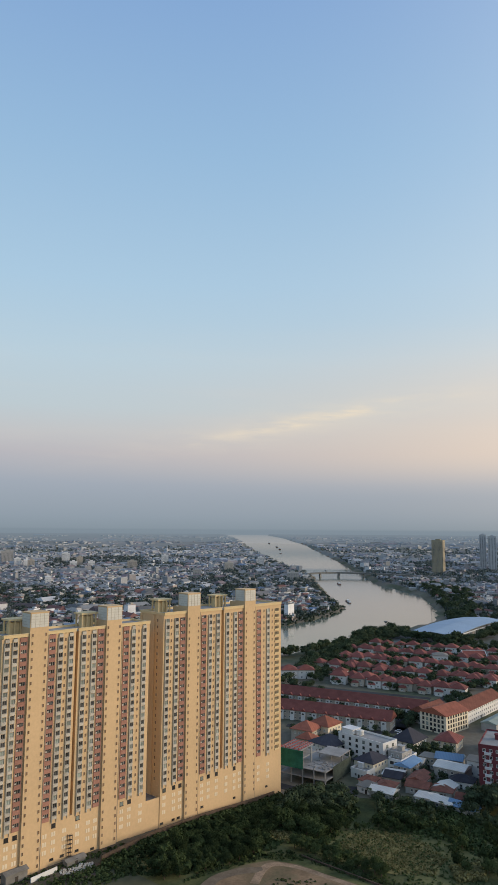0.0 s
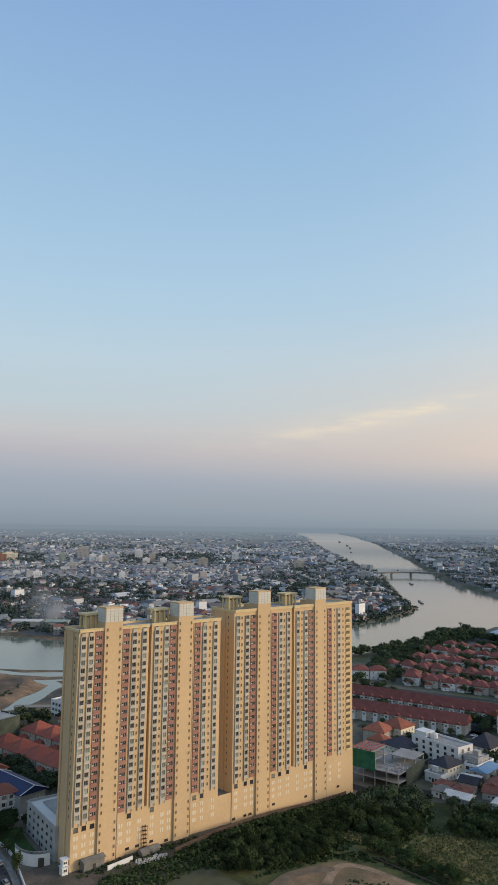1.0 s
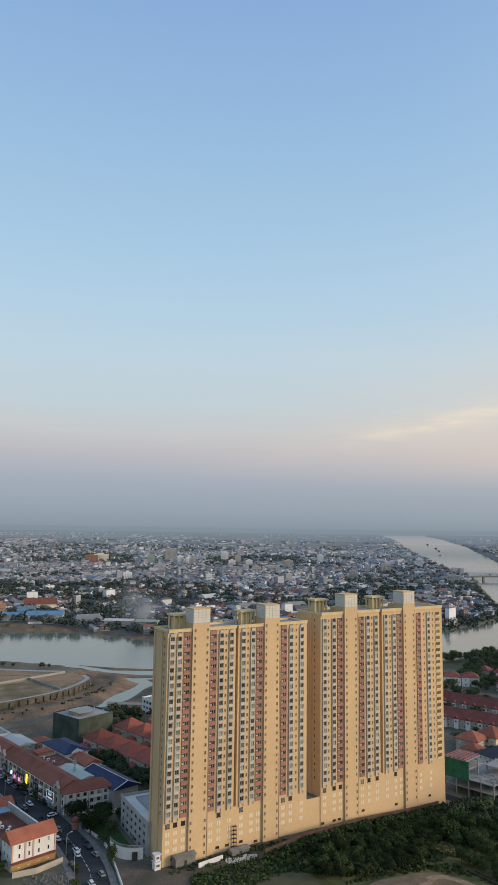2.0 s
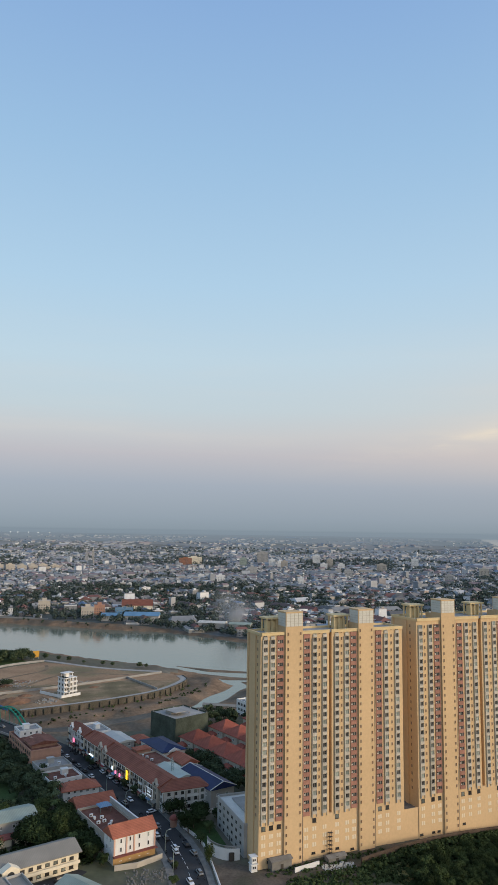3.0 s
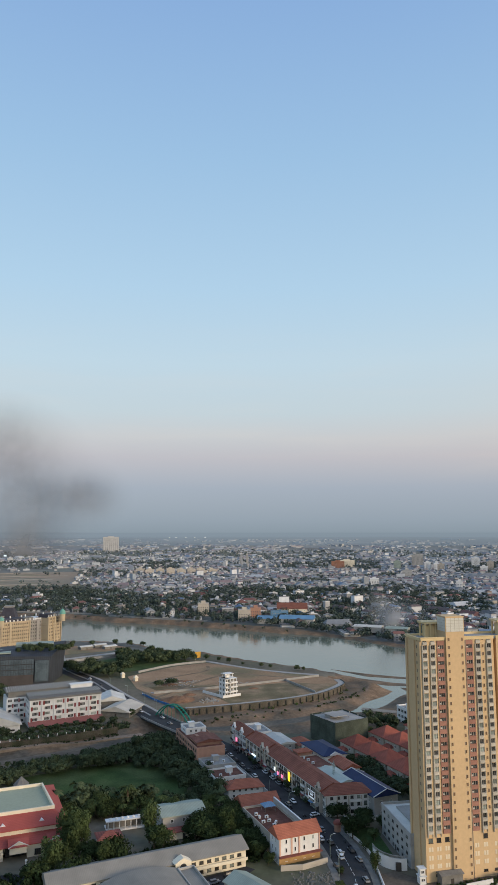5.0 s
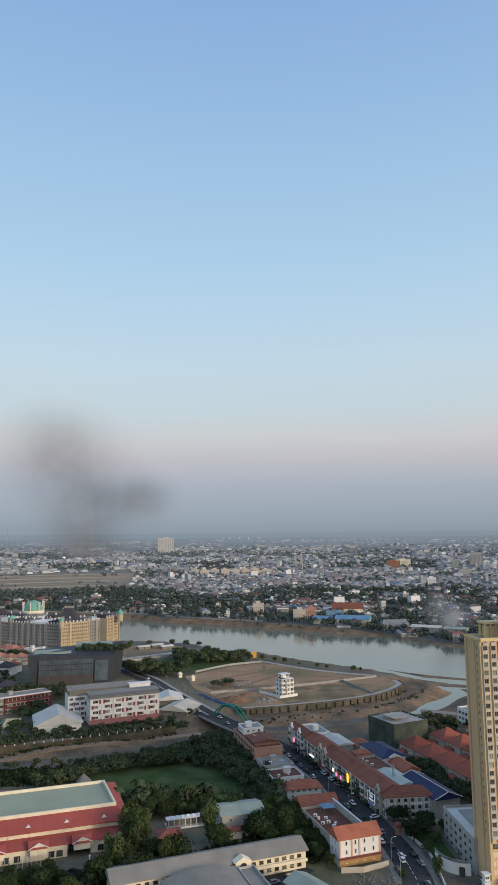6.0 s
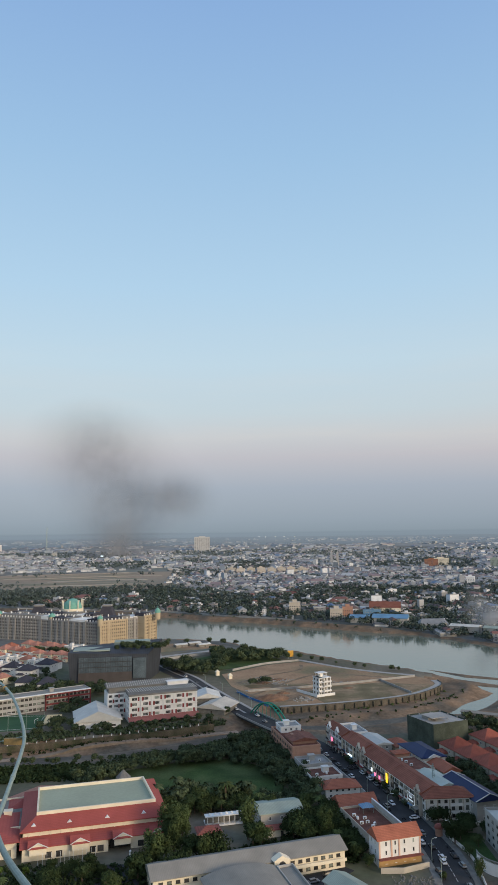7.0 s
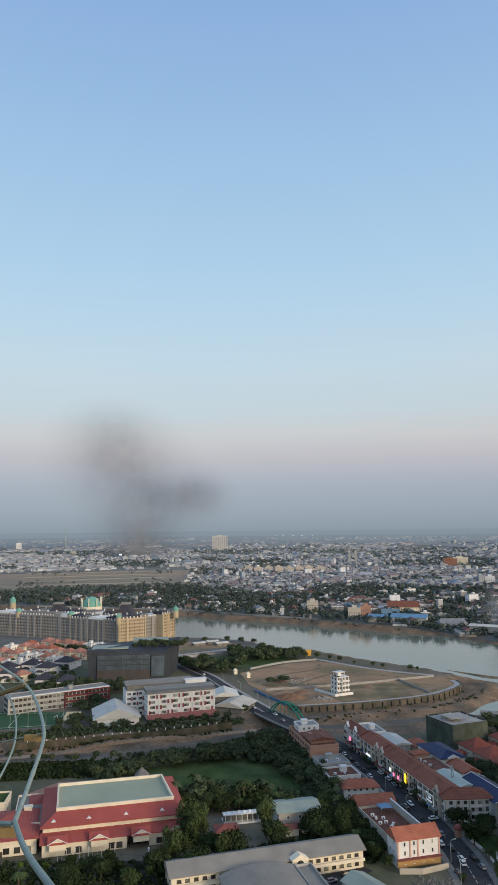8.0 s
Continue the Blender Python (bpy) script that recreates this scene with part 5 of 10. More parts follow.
for fl in (1, 2):
    bm = bmesh.new()
    box(bm, 11, 16.5, -1.3, -0.02, fl * 3.06 - 0.1, fl * 3.06 + 0.1)
    box(bm, 11, 16.5, -1.3, -1.2, fl * 3.06 + 0.1, fl * 3.06 + 0.95)
    part("balcony", bm, white_paint, corner)
for s in (0.0, 5.2, 10.6, 16.6, 21.1):
    bm = bmesh.new()
    box(bm, s - 0.05, s + 0.4, -0.28, -0.02, 0, 9.2)
    part("pilaster", bm, beige_paint, corner)
bm = bmesh.new()
box(bm, -0.3, 21.8, -0.5, -0.02, 8.6, 9.15)
part("cornice", bm, white_paint, corner)
# low white garden wall and a round kiosk with a red cap before the corner building
ribbon("garden_wall", [(82, 316), (92, 317), (99, 318)], 0.35, white_paint, "low white garden wall with piers", "wall", lift=1.6, thick=2.0, n=1)
round_kiosk = root("round_kiosk", "small round kiosk with a red domed roof", "kiosk", pose(75.4, 307.5, 0.1))
bm = bmesh.new()
cyl(bm, 0, 0, 0, 3.0, 1.5, n=14)
part("wall", bm, pink_brick, round_kiosk)
bm = bmesh.new()
cyl(bm, 0, 0, 3.0, 3.25, 1.9, n=14)
dome(bm, 0, 0, 3.25, 1.8, 1.5, 14, 5)
part("roof", bm, tile_red, round_kiosk)
# roofs behind the row
house("rear_building", "building with a low pale green metal roof behind shophouses", "building", *on_row(85, 12.6), 0, ROWDIR, 22, 11, 8.6, grey_paint, "gable", pale_sage, rise=1.5, over=0.4, floors=3, faces=("back", "right"), rng=build_rng)
mast = root("radio_mast", "thin steel lattice mast on a sloping roof", "mast", pose(*on_row(97, 16), 9.6))
for k in range(3):
    bm = bmesh.new()
    a = 2.1 * k
    tube(bm, [(0.7 * math.cos(a), 0.7 * math.sin(a), 0), (0.25 * math.cos(a), 0.25 * math.sin(a), 6.5)], 0.09, 5)
    part("leg", bm, steel, mast)
for k in range(5):
    bm = bmesh.new()
    box(bm, -0.5, 0.5, -0.4, 0.4, 1.0 + k * 1.1, 1.1 + k * 1.1)
    part("brace", bm, steel, mast)
house("rear_building", "flat-roofed building with a brown roof deck behind shophouses", "building", *on_row(65, 12.6), 0, ROWDIR, 19.8, 11, 9.0, beige_paint, "flat", rust_roof, floors=3, faces=("back", "right"), rng=None, parapet=0.8)
house("roof_house", "small roof room under an orange tiled roof", "house", *on_row(59, 12.6), 0, ROWDIR, 6, 8, 11.2, pink_brick, "hip", tile_orange, rise=1.2, over=0.5, floors=3, rng=None, faces=(), door=False)
navy = house("rear_house", "white house with a navy blue metal roof", "house", *on_row(46, 24.2), 0, ROWDIR, 26, 13, 10.2, white_paint, "hip", tile_navy, rise=2.2, over=0.8, floors=3, rng=build_rng, faces=("front", "right", "back"), step=4.5)
bm = bmesh.new()
v = [bm.verts.new(p) for p in ((26.1, 2.5, 10.2), (26.1, 10.5, 10.2), (26.1, 6.5, 12.0))]
u = [bm.verts.new((26.9, q.co.y, q.co.z)) for q in v]
bm.faces.new(v)
bm.faces.new(u[::-1])
for i in range(3):
    bm.faces.new((v[i], u[i], u[(i + 1) % 3], v[(i + 1) % 3]))
bmesh.ops.recalc_face_normals(bm, faces=bm.faces[:])
part("pediment", bm, white_paint, navy)
house("rear_house", "house with an orange tiled roof behind shophouses", "house", *on_row(72, 27), 0, ROWDIR, 16, 9, 8.0, cream_paint, "gable", tile_orange, rise=2.4, floors=2, rng=build_rng)
house("rear_house", "low house with a pale metal roof behind shophouses", "house", *on_row(22, 12), 0, ROWDIR, 20, 10, 9.4, grey_paint, "gable", metal_white, rise=1.2, floors=3, rng=build_rng)
house("rear_house", "low house with an orange roof near the canal", "house", *on_row(30, 24), 0, ROWDIR, 14, 9, 8.0, cream_paint, "hip", tile_orange, rise=2.2, floors=2, rng=build_rng)
house("rear_house", "white flat-roofed house with a roof terrace near the canal", "house", *on_row(1, 8.1), 0, ROWDIR, 20, 9, 10.2, white_paint, "flat", concrete, floors=3, faces=("back", "right"), rng=build_rng, parapet=1.1)
house("rear_house", "pale low house beside a navy-roofed house", "house", *on_row(40, 25), 0, ROWDIR, 6, 8, 7.4, grey_paint, "flat", metal_white, floors=2, rng=None)
mhall = house("market_hall", "long grey hall with a navy blue metal roof", "hall", 87.5, 347.5, 0, -74.4, 29, 12.5, 8.6, grey_paint, "gable", tile_navy, rise=2.8, over=1.0, floors=2, step=5, rng=build_rng)

for side in (-1.0, 30.0):
    for y0 in (-1.0, 13.5):
        bm = bmesh.new()
        tube(bm, [(side, y0, 8.95), (side, 6.25, 11.75)], 0.2, 4)
        part("barge_board", bm, frame_white, mhall)
bm = bmesh.new()
tube(bm, [(-1.0, 6.25, 11.75), (30.0, 6.25, 11.75)], 0.16, 4)
part("ridge_cap", bm, frame_white, mhall)

# ---- west row: lower, flat and tiled roofs ----
house("shophouse_block", "pinkish brick block with a flat brown roof by the canal", "shophouses", 19.4, 389.5, 0, 14.5, 15.8, 41, 11.2, pink_brick, "flat", rust_roof, floors=4, step=3.2, rng=build_rng, parapet=1.0, faces=("left", "right"), frame_m=frame_dark)
house("roof_house", "white roof storey on a brown block", "house", 14.5, 418, 11.4, 14.5, 12, 11, 2.6, white_paint, "flat", concrete, floors=1, rng=build_rng, door=False)
house("roof_house", "brown shed roof on a flat block", "house", 20.0, 396, 11.4, 14.5, 13.5, 14, 1.4, pink_brick, "gable", rust_roof, rise=1.6, floors=1, rng=None, door=False, faces=())
house("shophouse_block", "grey low block with a flat roof and parapets", "shophouses", 23.5, 374, 0, 14.5, 16.0, 13.5, 6.8, grey_paint, "flat", concrete, floors=2, rng=build_rng, parapet=1.0)
house("shophouse_block", "white low block with a flat concrete roof", "shophouses", 27.0, 359.5, 0, 14.5, 16.2, 13.5, 5.6, white_paint, "flat", rust_roof, floors=2, rng=build_rng, parapet=0.9)
house("street_house", "white house with an orange tiled roof", "house", 32.5, 347.5, 0, 9, 17.0, 9.5, 4.8, white_paint, "hip", tile_orange, rise=2.7, over=0.9, floors=2, rng=build_rng)
house("street_house", "grey-walled house with an orange tiled roof", "house", 36.8, 322.0, 0, 12, 17.0, 12, 5.4, grey_paint, "gable", tile_orange, rise=3.6, over=0.7, floors=2, rng=build_rng, skip=0.6)
flat_block = house("shophouse_block", "flat-roofed block with a red-brown roof deck", "shophouses", 43.2, 288.6, 0, 15.5, 14.6, 28, 7.6, beige_paint, "flat", rust_roof, floors=2, step=3.6, rng=None, parapet=1.0, faces=("left", "right"))
bm = bmesh.new()
box(bm, 14.72, 15.1, 0, 28.5, -1.0, 10.4)
part("street_wall", bm, grey_paint, flat_block, "tall blank grey wall along the street")
bm = bmesh.new()
box(bm, 14.6, 15.22, 0, 28.5, 10.4, 10.65)
part("coping", bm, frame_white, flat_block)
tent = root("roof_tent", "small blue tarpaulin canopy on a flat roof", "canopy", pose(44.5, 310, 7.75, 0, 0, 14))
bm = bmesh.new()
hip_roof(bm, 5, 4.5, 2.4, 1.3, 0.3, thick=0.06)
part("tarpaulin", bm, metal_blue, tent)
for px in (0.2, 4.8):
    for py in (0.2, 4.3):
        bm = bmesh.new()
        cyl(bm, px, py, 0, 2.35, 0.06, n=6)
        part("pole", bm, steel, tent)


def roof_unit(x, y, z, rot):
    ob = root("air_conditioner", "grey boxy air conditioner on a flat roof", "air conditioner", pose(x, y, z, 0, 0, rot), "roof air conditioners")
    bm = bmesh.new()
    box(bm, -0.7, 0.7, -0.4, 0.4, 0.1, 1.1)
    part("casing", bm, frame_white, ob)
    bm = bmesh.new()
    tube(bm, [(-0.2, -0.42, 0.6), (-0.2, -0.38, 0.6)], 0.35, 10)
    part("fan", bm, frame_dark, ob)
    return ob


unit = roof_unit(42.5, 300, 7.74, 14)
for x, y, z, r in ((45, 301, 7.74, 10), (47.5, 299, 7.74, 60), (46.5, 296.5, 7.74, 14), (41.5, 305, 7.74, 100), (40.5, 308, 7.74, 14), (44.5, 305, 7.74, 14), (30, 364, 5.74, 14), (35, 366, 5.74, 100), (27, 380, 6.94, 10), (33, 382, 6.94, 14), (76, 371, 9.12, 14), (77.5, 366, 9.12, 14), (74.5, 374, 9.12, 80)):
    copy_thing(unit, pose(x, y, z, 0, 0, r))
ghouse = house("street_house", "white three-storey house with an orange tiled roof and orange ground floor", "house", 45.6, 280, 0, 16, 17.8, 8.4, 9.4, white_paint, "gable", tile_orange, rise=3.4, over=0.6, floors=3, step=4.0, size=(0.8, 1.6), frame_m=frame_white, rng=build_rng, bars=0)
bm = bmesh.new()
box(bm, -0.2, 18.0, -1.8, -0.02, 2.9, 3.2)
part("canopy", bm, tile_red, ghouse)
bm = bmesh.new()
box(bm, 0.02, 17.78, -0.14, -0.02, 0, 2.9)
part("ground_floor_facing", bm, material("orange_plaster", (0.44, 0.27, 0.115), 0.8, vary=0.1), ghouse)
for s in (5.4, 8.6, 17.4, 0.4):
    bm = bmesh.new()
    box(bm, s - 0.3, s + 0.3, -0.25, -0.02, 3.2, 9.3)
    part("pilaster", bm, material("pink_plaster", (0.62, 0.40, 0.31), 0.8, vary=0.08), ghouse)
ribbon("yard_wall", [(45.5, 275.5), (54, 275.5), (64.5, 280)], 0.35, beige_paint, "low plastered yard wall in front of a house", "wall", lift=2.0, thick=2.3, n=1)
ribbon("street_wall", [(51.0, 345), (46.5, 362), (41.0, 382), (36.6, 398)], 0.4, grey_paint, "tall plain plastered wall along the street", "wall", lift=4.6, thick=5.0, n=2)
# building rubble beside the street
rub = np.random.default_rng(8)
bm = bmesh.new()
for k in range(160):
    x, y, s = rub.uniform(48, 64), rub.uniform(262, 273), rub.uniform(0.15, 0.7)
    box(bm, x, x + s, y, y + s * rub.uniform(0.5, 1.5), -0.1, s * rub.uniform(0.4, 1.2), 0, s * 0.1)
tagged(new("rubble", finish("rubble", bm, concrete_dark)), "grey heap of broken concrete beside a street", "rubble", kind="stuff")

# ---- south-west: club, school roofs and gardens ----
club = root("clubhouse", "large cream clubhouse with a red roof and sage-green roof deck", "clubhouse", pose(-93.2, 293.0, 0, 0, 0, 15.8))
CW, CD = 57, 44
bm = bmesh.new()
box(bm, 0, CW, 0, CD, -1, 9.0)
part("wall", bm, cream_paint, club)
bm = bmesh.new()
a, b = [(-1.2, -1.2), (CW + 1.2, -1.2), (CW + 1.2, CD + 1.2), (-1.2, CD + 1.2)], [(5, 5.5), (CW - 3.5, 5.5), (CW - 5, CD - 9), (5, CD - 9)]
lo, mid, hi = [bm.verts.new((*p, 8.7)) for p in a], [bm.verts.new((*p, 9.1)) for p in a], [bm.verts.new((*p, 12.6)) for p in b]
for i in range(4):
    j = (i + 1) % 4
    bm.faces.new((lo[i], lo[j], mid[j], mid[i]))
    bm.faces.new((mid[i], mid[j], hi[j], hi[i]))
bm.faces.new(lo[::-1])
part("roof", bm, tile_club, club)
bm = bmesh.new()
outer, inner = b, [(5.7, 6.2), (CW - 4.3, 6.2), (CW - 5.7, CD - 9.7), (5.7, CD - 9.7)]
vo, vi = [bm.verts.new((*p, 13.9)) for p in outer], [bm.verts.new((*p, 13.9)) for p in inner]
wo, wi = [bm.verts.new((*p, 11.8)) for p in outer], [bm.verts.new((*p, 11.8)) for p in inner]
for i in range(4):
    j = (i + 1) % 4
    bm.faces.new((vo[i], vo[j], vi[j], vi[i]))
    bm.faces.new((wo[i], wo[j], vo[j], vo[i]))
    bm.faces.new((vi[i], vi[j], wi[j], wi[i]))
part("parapet", bm, cream_paint, club, "cream parapet round a flat roof")
bm = bmesh.new()
bm.faces.new([bm.verts.new((*p, 12.7)) for p in inner])
bm.faces.new([bm.verts.new((*p, 12.4)) for p in inner][::-1])
part("roof_deck", bm, flat_green, club, "sage-green flat roof membrane")
bm = bmesh.new()
v = [bm.verts.new(p) for p in ((-1, -6.5, 5.0), (CW + 1, -6.5, 5.0), (CW + 1, -0.01, 6.9), (-1, -0.01, 6.9), (-1, -6.5, 4.7), (CW + 1, -6.5, 4.7), (CW + 1, -0.01, 6.6), (-1, -0.01, 6.6))]
for q in ((0, 1, 2, 3), (7, 6, 5, 4), (4, 5, 1, 0), (5, 6, 2, 1), (7, 4, 0, 3)):
    bm.faces.new([v[i] for i in q])
part("porch_roof", bm, tile_club, club)
bm = bmesh.new()
box(bm, 0, 33, -5.8, -0.02, -1, 4.7)
box(bm, 42, CW, -5.8, -0.02, -1, 4.7)
box(bm, 33.02, 41.98, -3.0, -0.02, 3.4, 4.7)
part("porch_wall", bm, cream_paint, club)
for s in (6, 22, 38.5, 53):
    bm = bmesh.new()
    box(bm, s - 3.2, s + 3.2, -8.2, -5.81, 2.8, 5.4)
    v = [bm.verts.new(p) for p in ((s - 3.2, -8.2, 5.4), (s + 3.2, -8.2, 5.4), (s, -8.2, 7.2))]
    bm.faces.new(v)
    bay = part("bay", bm, cream_paint, club)
    bm = bmesh.new()
    hip_roof(bm, 6.4, 6.0, 5.5, 2.0, 0.7, gable=True, thick=0.2, x0=s - 3.2, y0=-8.2)
    for f in bm.faces:
        f.material_index = 0
    part("bay_roof", bm, tile_club, bay)
    bm = bmesh.new()
    for sg in (-1, 1):
        v = [bm.verts.new(p) for p in ((s + sg * 3.9, -9.0, 5.35), (s + sg * 3.9, -9.0, 5.7), (s, -9.0, 7.75), (s, -9.0, 7.4))]
        bm.faces.new(v)
    part("bargeboard", bm, frame_white, bay)
for k, s in enumerate((4, 18, 33, 48)):
    bm = bmesh.new()
    v = [bm.verts.new(p) for p in ((s - 1.5, 0.9, 9.9), (s + 1.5, 0.9, 9.9), (s, 0.9, 11.0), (s, 4.2, 11.0))]
    bm.faces.new((v[0], v[1], v[2]))
    bm.faces.new((v[1], v[3], v[2]))
    bm.faces.new((v[0], v[2], v[3]))
    part("dormer", bm, frame_white, club)
for k in range(13):
    bm = bmesh.new()
    box(bm, 2 + k * 4.2, 2.6 + k * 4.2, -0.25, -0.02, 6.9, 8.7)
    part("pilaster", bm, cream_paint, club)
for s in (10, 14, 27, 30, 46):
    share("window", win(2.4, 2.2, frame_dark, glass_dark, 2), club, pose(s, -5.84, 0.6))
bm = bmesh.new()
box(bm, 34, 41, -3.1, -3.02, 0, 3.3)
part("entrance", bm, glass_dark, club)
statue = root("gate_post", "tall white gate post before a clubhouse entrance", "post", pose(-49.5, 287.5, 0))
bm = bmesh.new()
cyl(bm, 0, 0, 0, 0.6, 0.9, 0.7)
cyl(bm, 0, 0, 0.6, 3.6, 0.45, 0.3)
dome(bm, 0, 0, 3.6, 0.5, 0.6, 10, 4)
part("shaft", bm, white_paint, statue)
house("club_wing", "low cream wing with a red hipped roof", "wing", -121, 284, 0, 15.8, 27, 30, 6.0, cream_paint, "hip", tile_club, rise=3.6, over=1.2, floors=1, step=4, size=(2.4, 2.2), frame_m=frame_dark, rng=build_rng)
house("club_wing", "red-roofed wing beside a swimming pool", "wing", -112, 318, 0, 15.8, 22, 20, 5.0, cream_paint, "hip", tile_club, rise=3.0, over=1.0, floors=1, rng=build_rng)
house("club_wing", "low red-roofed link beside the main clubhouse", "wing", -108, 300, 0, 15.8, 14, 34, 6.4, cream_paint, "flat", concrete_dark, floors=1, rng=build_rng, door=False)
sheet("pool_terrace", [(-124, 350), (-110, 371), (-76, 372), (-76, 352), (-98, 340), (-114, 333)], brick_red_paint, "red paved terrace beside a swimming pool", "terrace", 0.2)
house("pool_house", "red flat-topped building beside a club pool", "building", -88, 340, 0, 15.8, 30, 8, 5.2, cream_paint, "gable", tile_club, rise=1.6, over=0.8, floors=1, rng=build_rng)
pool = root("swimming_pool", "small blue-green swimming pool with pale edges", "pool", pose(-102, 354, 0.25, 0, 0, 15.8))
bm = bmesh.new()
for q in ((0, 18, 0, 0.6), (0, 18, 5.4, 6), (0, 0.6, 0.6, 5.4), (17.4, 18, 0.6, 5.4)):
    box(bm, *q, 0, 0.5)
part("edge", bm, paving, pool)
bm = bmesh.new()
box(bm, 0.6, 17.4, 0.6, 5.4, 0, 0.35)
part("water", bm, material("pool_water", (0.03, 0.16, 0.17), 0.05, vary=0.05), pool)
house("garden_house", "small cream garden building with planted flat roof", "house", -131, 318, 0, 8, 12, 14, 8, cream_paint, "flat", lawn, floors=2, rng=build_rng)
sheet("club_forecourt", [(-62, 262), (-40, 264), (-34, 285), (-58, 285)], asphalt, "dark asphalt forecourt before the clubhouse", "forecourt", 0.1)
for k in range(14):
    bm = bmesh.new()
    cyl(bm, 0, 0, 0, 5.0, 0.07, n=6)
    ob = new("flag_pole", finish("flag_pole", bm, frame_white))
    ob.matrix_world = pose(-84 + k * 1.6, 283 + k * 0.42, 0)
    tagged(ob, "thin white pole in a row before the clubhouse", "pole", "row of poles")

# long school-like building with a grey metal roof
longb = house("long_building", "long cream building with a grey pitched metal roof", "building", -36.5, 258.2, 0, 18.0, 73, 12.5, 6.3, cream_paint, "gable", metal_grey, rise=2.6, over=1.0, floors=2, step=3.1, size=(1.6, 1.2), frame_m=frame_dark, rng=build_rng, bars=2)
bm = bmesh.new()
box(bm, 0, 73, -1.6, -0.02, 3.0, 3.2)
box(bm, 0, 73, -1.6, -1.5, 3.2, 4.1)
part("gallery", bm, cream_paint, longb)
bm = bmesh.new()
box(bm, 44, 50, -2.4, -1.62, 0, 7.0)
v = [bm.verts.new(p) for p in ((43.6, -2.4, 7.0), (50.4, -2.4, 7.0), (47, -2.4, 8.8))]
u = [bm.verts.new(p) for p in ((43.6, 1.0, 7.0), (50.4, 1.0, 7.0), (47, 1.0, 8.8))]
bm.faces.new(v)
bm.faces.new((v[0], v[2], u[2], u[0]))
bm.faces.new((v[1], u[1], u[2], v[2]))
part("entrance_gable", bm, cream_paint, longb)
bm = bmesh.new()
cyl(bm, 0, 0, 0, 0.06, 1.3, n=20)
ob = part("arch_window", bm, glass_dark, longb)
ob.matrix_basis = pose(47, -2.42, 5.6, 90, 0, 0)
# barrel-roofed hall in front
hall = root("barrel_hall", "hall with a low curved grey metal roof", "hall", pose(-13.5, 241, 0, 0, 0, 18))
bm = bmesh.new()
box(bm, 0, 27, 0, 19, -1, 6.4)
part("wall", bm, cream_paint, hall)
bm = bmesh.new()
rows = []
for k in range(13):
    t = k / 12
    rows.append([bm.verts.new((-0.8 + 28.6 * t, yy, 6.4 + 2.4 * math.sin(math.pi * t) ** 0.8 + dz)) for yy, dz in ((-0.8, 0), (19.8, 0), (19.8, -0.25), (-0.8, -0.25))])
for a, b in zip(rows, rows[1:]):
    for i in range(4):
        bm.faces.new((a[i], b[i], b[(i + 1) % 4], a[(i + 1) % 4]))
bmesh.ops.recalc_face_normals(bm, faces=bm.faces[:])
part("roof", bm, metal_grey, hall)
house("barrel_wing", "grey flat roof beside a curved hall", "wing", 12.4, 249.5, 0, 18, 6, 18, 6.2, grey_paint, "flat", metal_grey, floors=2, rng=None, faces=("right",))
house("green_shed", "shed with a pale green pitched metal roof", "shed", 23, 260.5, 0, -55, 17, 10, 4.4, grey_paint, "gable", metal_teal, rise=2.2, over=0.6, floors=1, rng=build_rng)
house("green_shed", "small shed with a pale curved roof", "shed", 14, 236, 0, 18, 14, 9, 4.4, grey_paint, "gable", metal_white, rise=1.6, over=0.6, floors=1, rng=build_rng)
sheet("car_park", [(13, 262), (24, 266), (36, 278), (33, 281), (14, 273)], asphalt, "dark asphalt yard behind a long building", "yard", 0.1)
# pale green hall and white terrace
house("green_hall", "grey hall with a pale green metal roof", "hall", 1.5, 312, 0, 14, 18.5, 14, 7.2, grey_paint, "gable", metal_teal, rise=1.8, over=0.8, floors=2, step=6, rng=build_rng)
house("porch", "small porch with a red tiled roof", "porch", 4.5, 307, 0, 14, 12, 4.6, 2.8, cream_paint, "gable", tile_red, rise=1.2, over=0.5, floors=1, rng=None, faces=())
terrace = root("garden_terrace", "long white garden terrace with columns", "terrace", pose(-22, 318, 0, 0, 0, 14))
bm = bmesh.new()
box(bm, 0, 23, 0, 7, -0.5, 0.6)
box(bm, -0.4, 23.4, -0.4, 3.2, 4.0, 4.4)
part("frame", bm, white_paint, terrace)
bm = bmesh.new()
box(bm, 0, 23, 2.6, 3.0, 0.6, 4.0)
part("back_wall", bm, concrete_dark, terrace)
for k in range(10):
    bm = bmesh.new()
    cyl(bm, 0.6 + k * 2.42, 0.4, 0.6, 4.0, 0.22, n=8)
    part("column", bm, white_paint, terrace)
for k in range(9):
    bm = bmesh.new()
    dome(bm, 1.8 + k * 2.42, 1.4, 4.4, 0.7, 0.8, 8, 3)
    part("skylight", bm, white_paint, terrace)
house("garden_house", "low red-roofed garden pavilion", "house", -24, 304, 0, 14, 9, 7, 2.8, cream_paint, "hip", tile_red, rise=1.6, floors=1, rng=build_rng)
sheet("garden_lawn", [(-84, 362), (-70, 392), (-44, 404), (-16, 410), (4, 396), (14, 372), (12, 346), (-30, 338), (-68, 342)], lawn, "wide dark green lawn among trees", "lawn", 0.12)
pavi = root("pavilion", "small dark pointed tent roof by the canal", "pavilion", pose(-70, 372, 0, 0, 0, 20))
bm = bmesh.new()
cyl(bm, 2.5, 2.5, 2.4, 6.0, 4.0, 0.15, n=8)
part("roof", bm, concrete_dark, pavi)
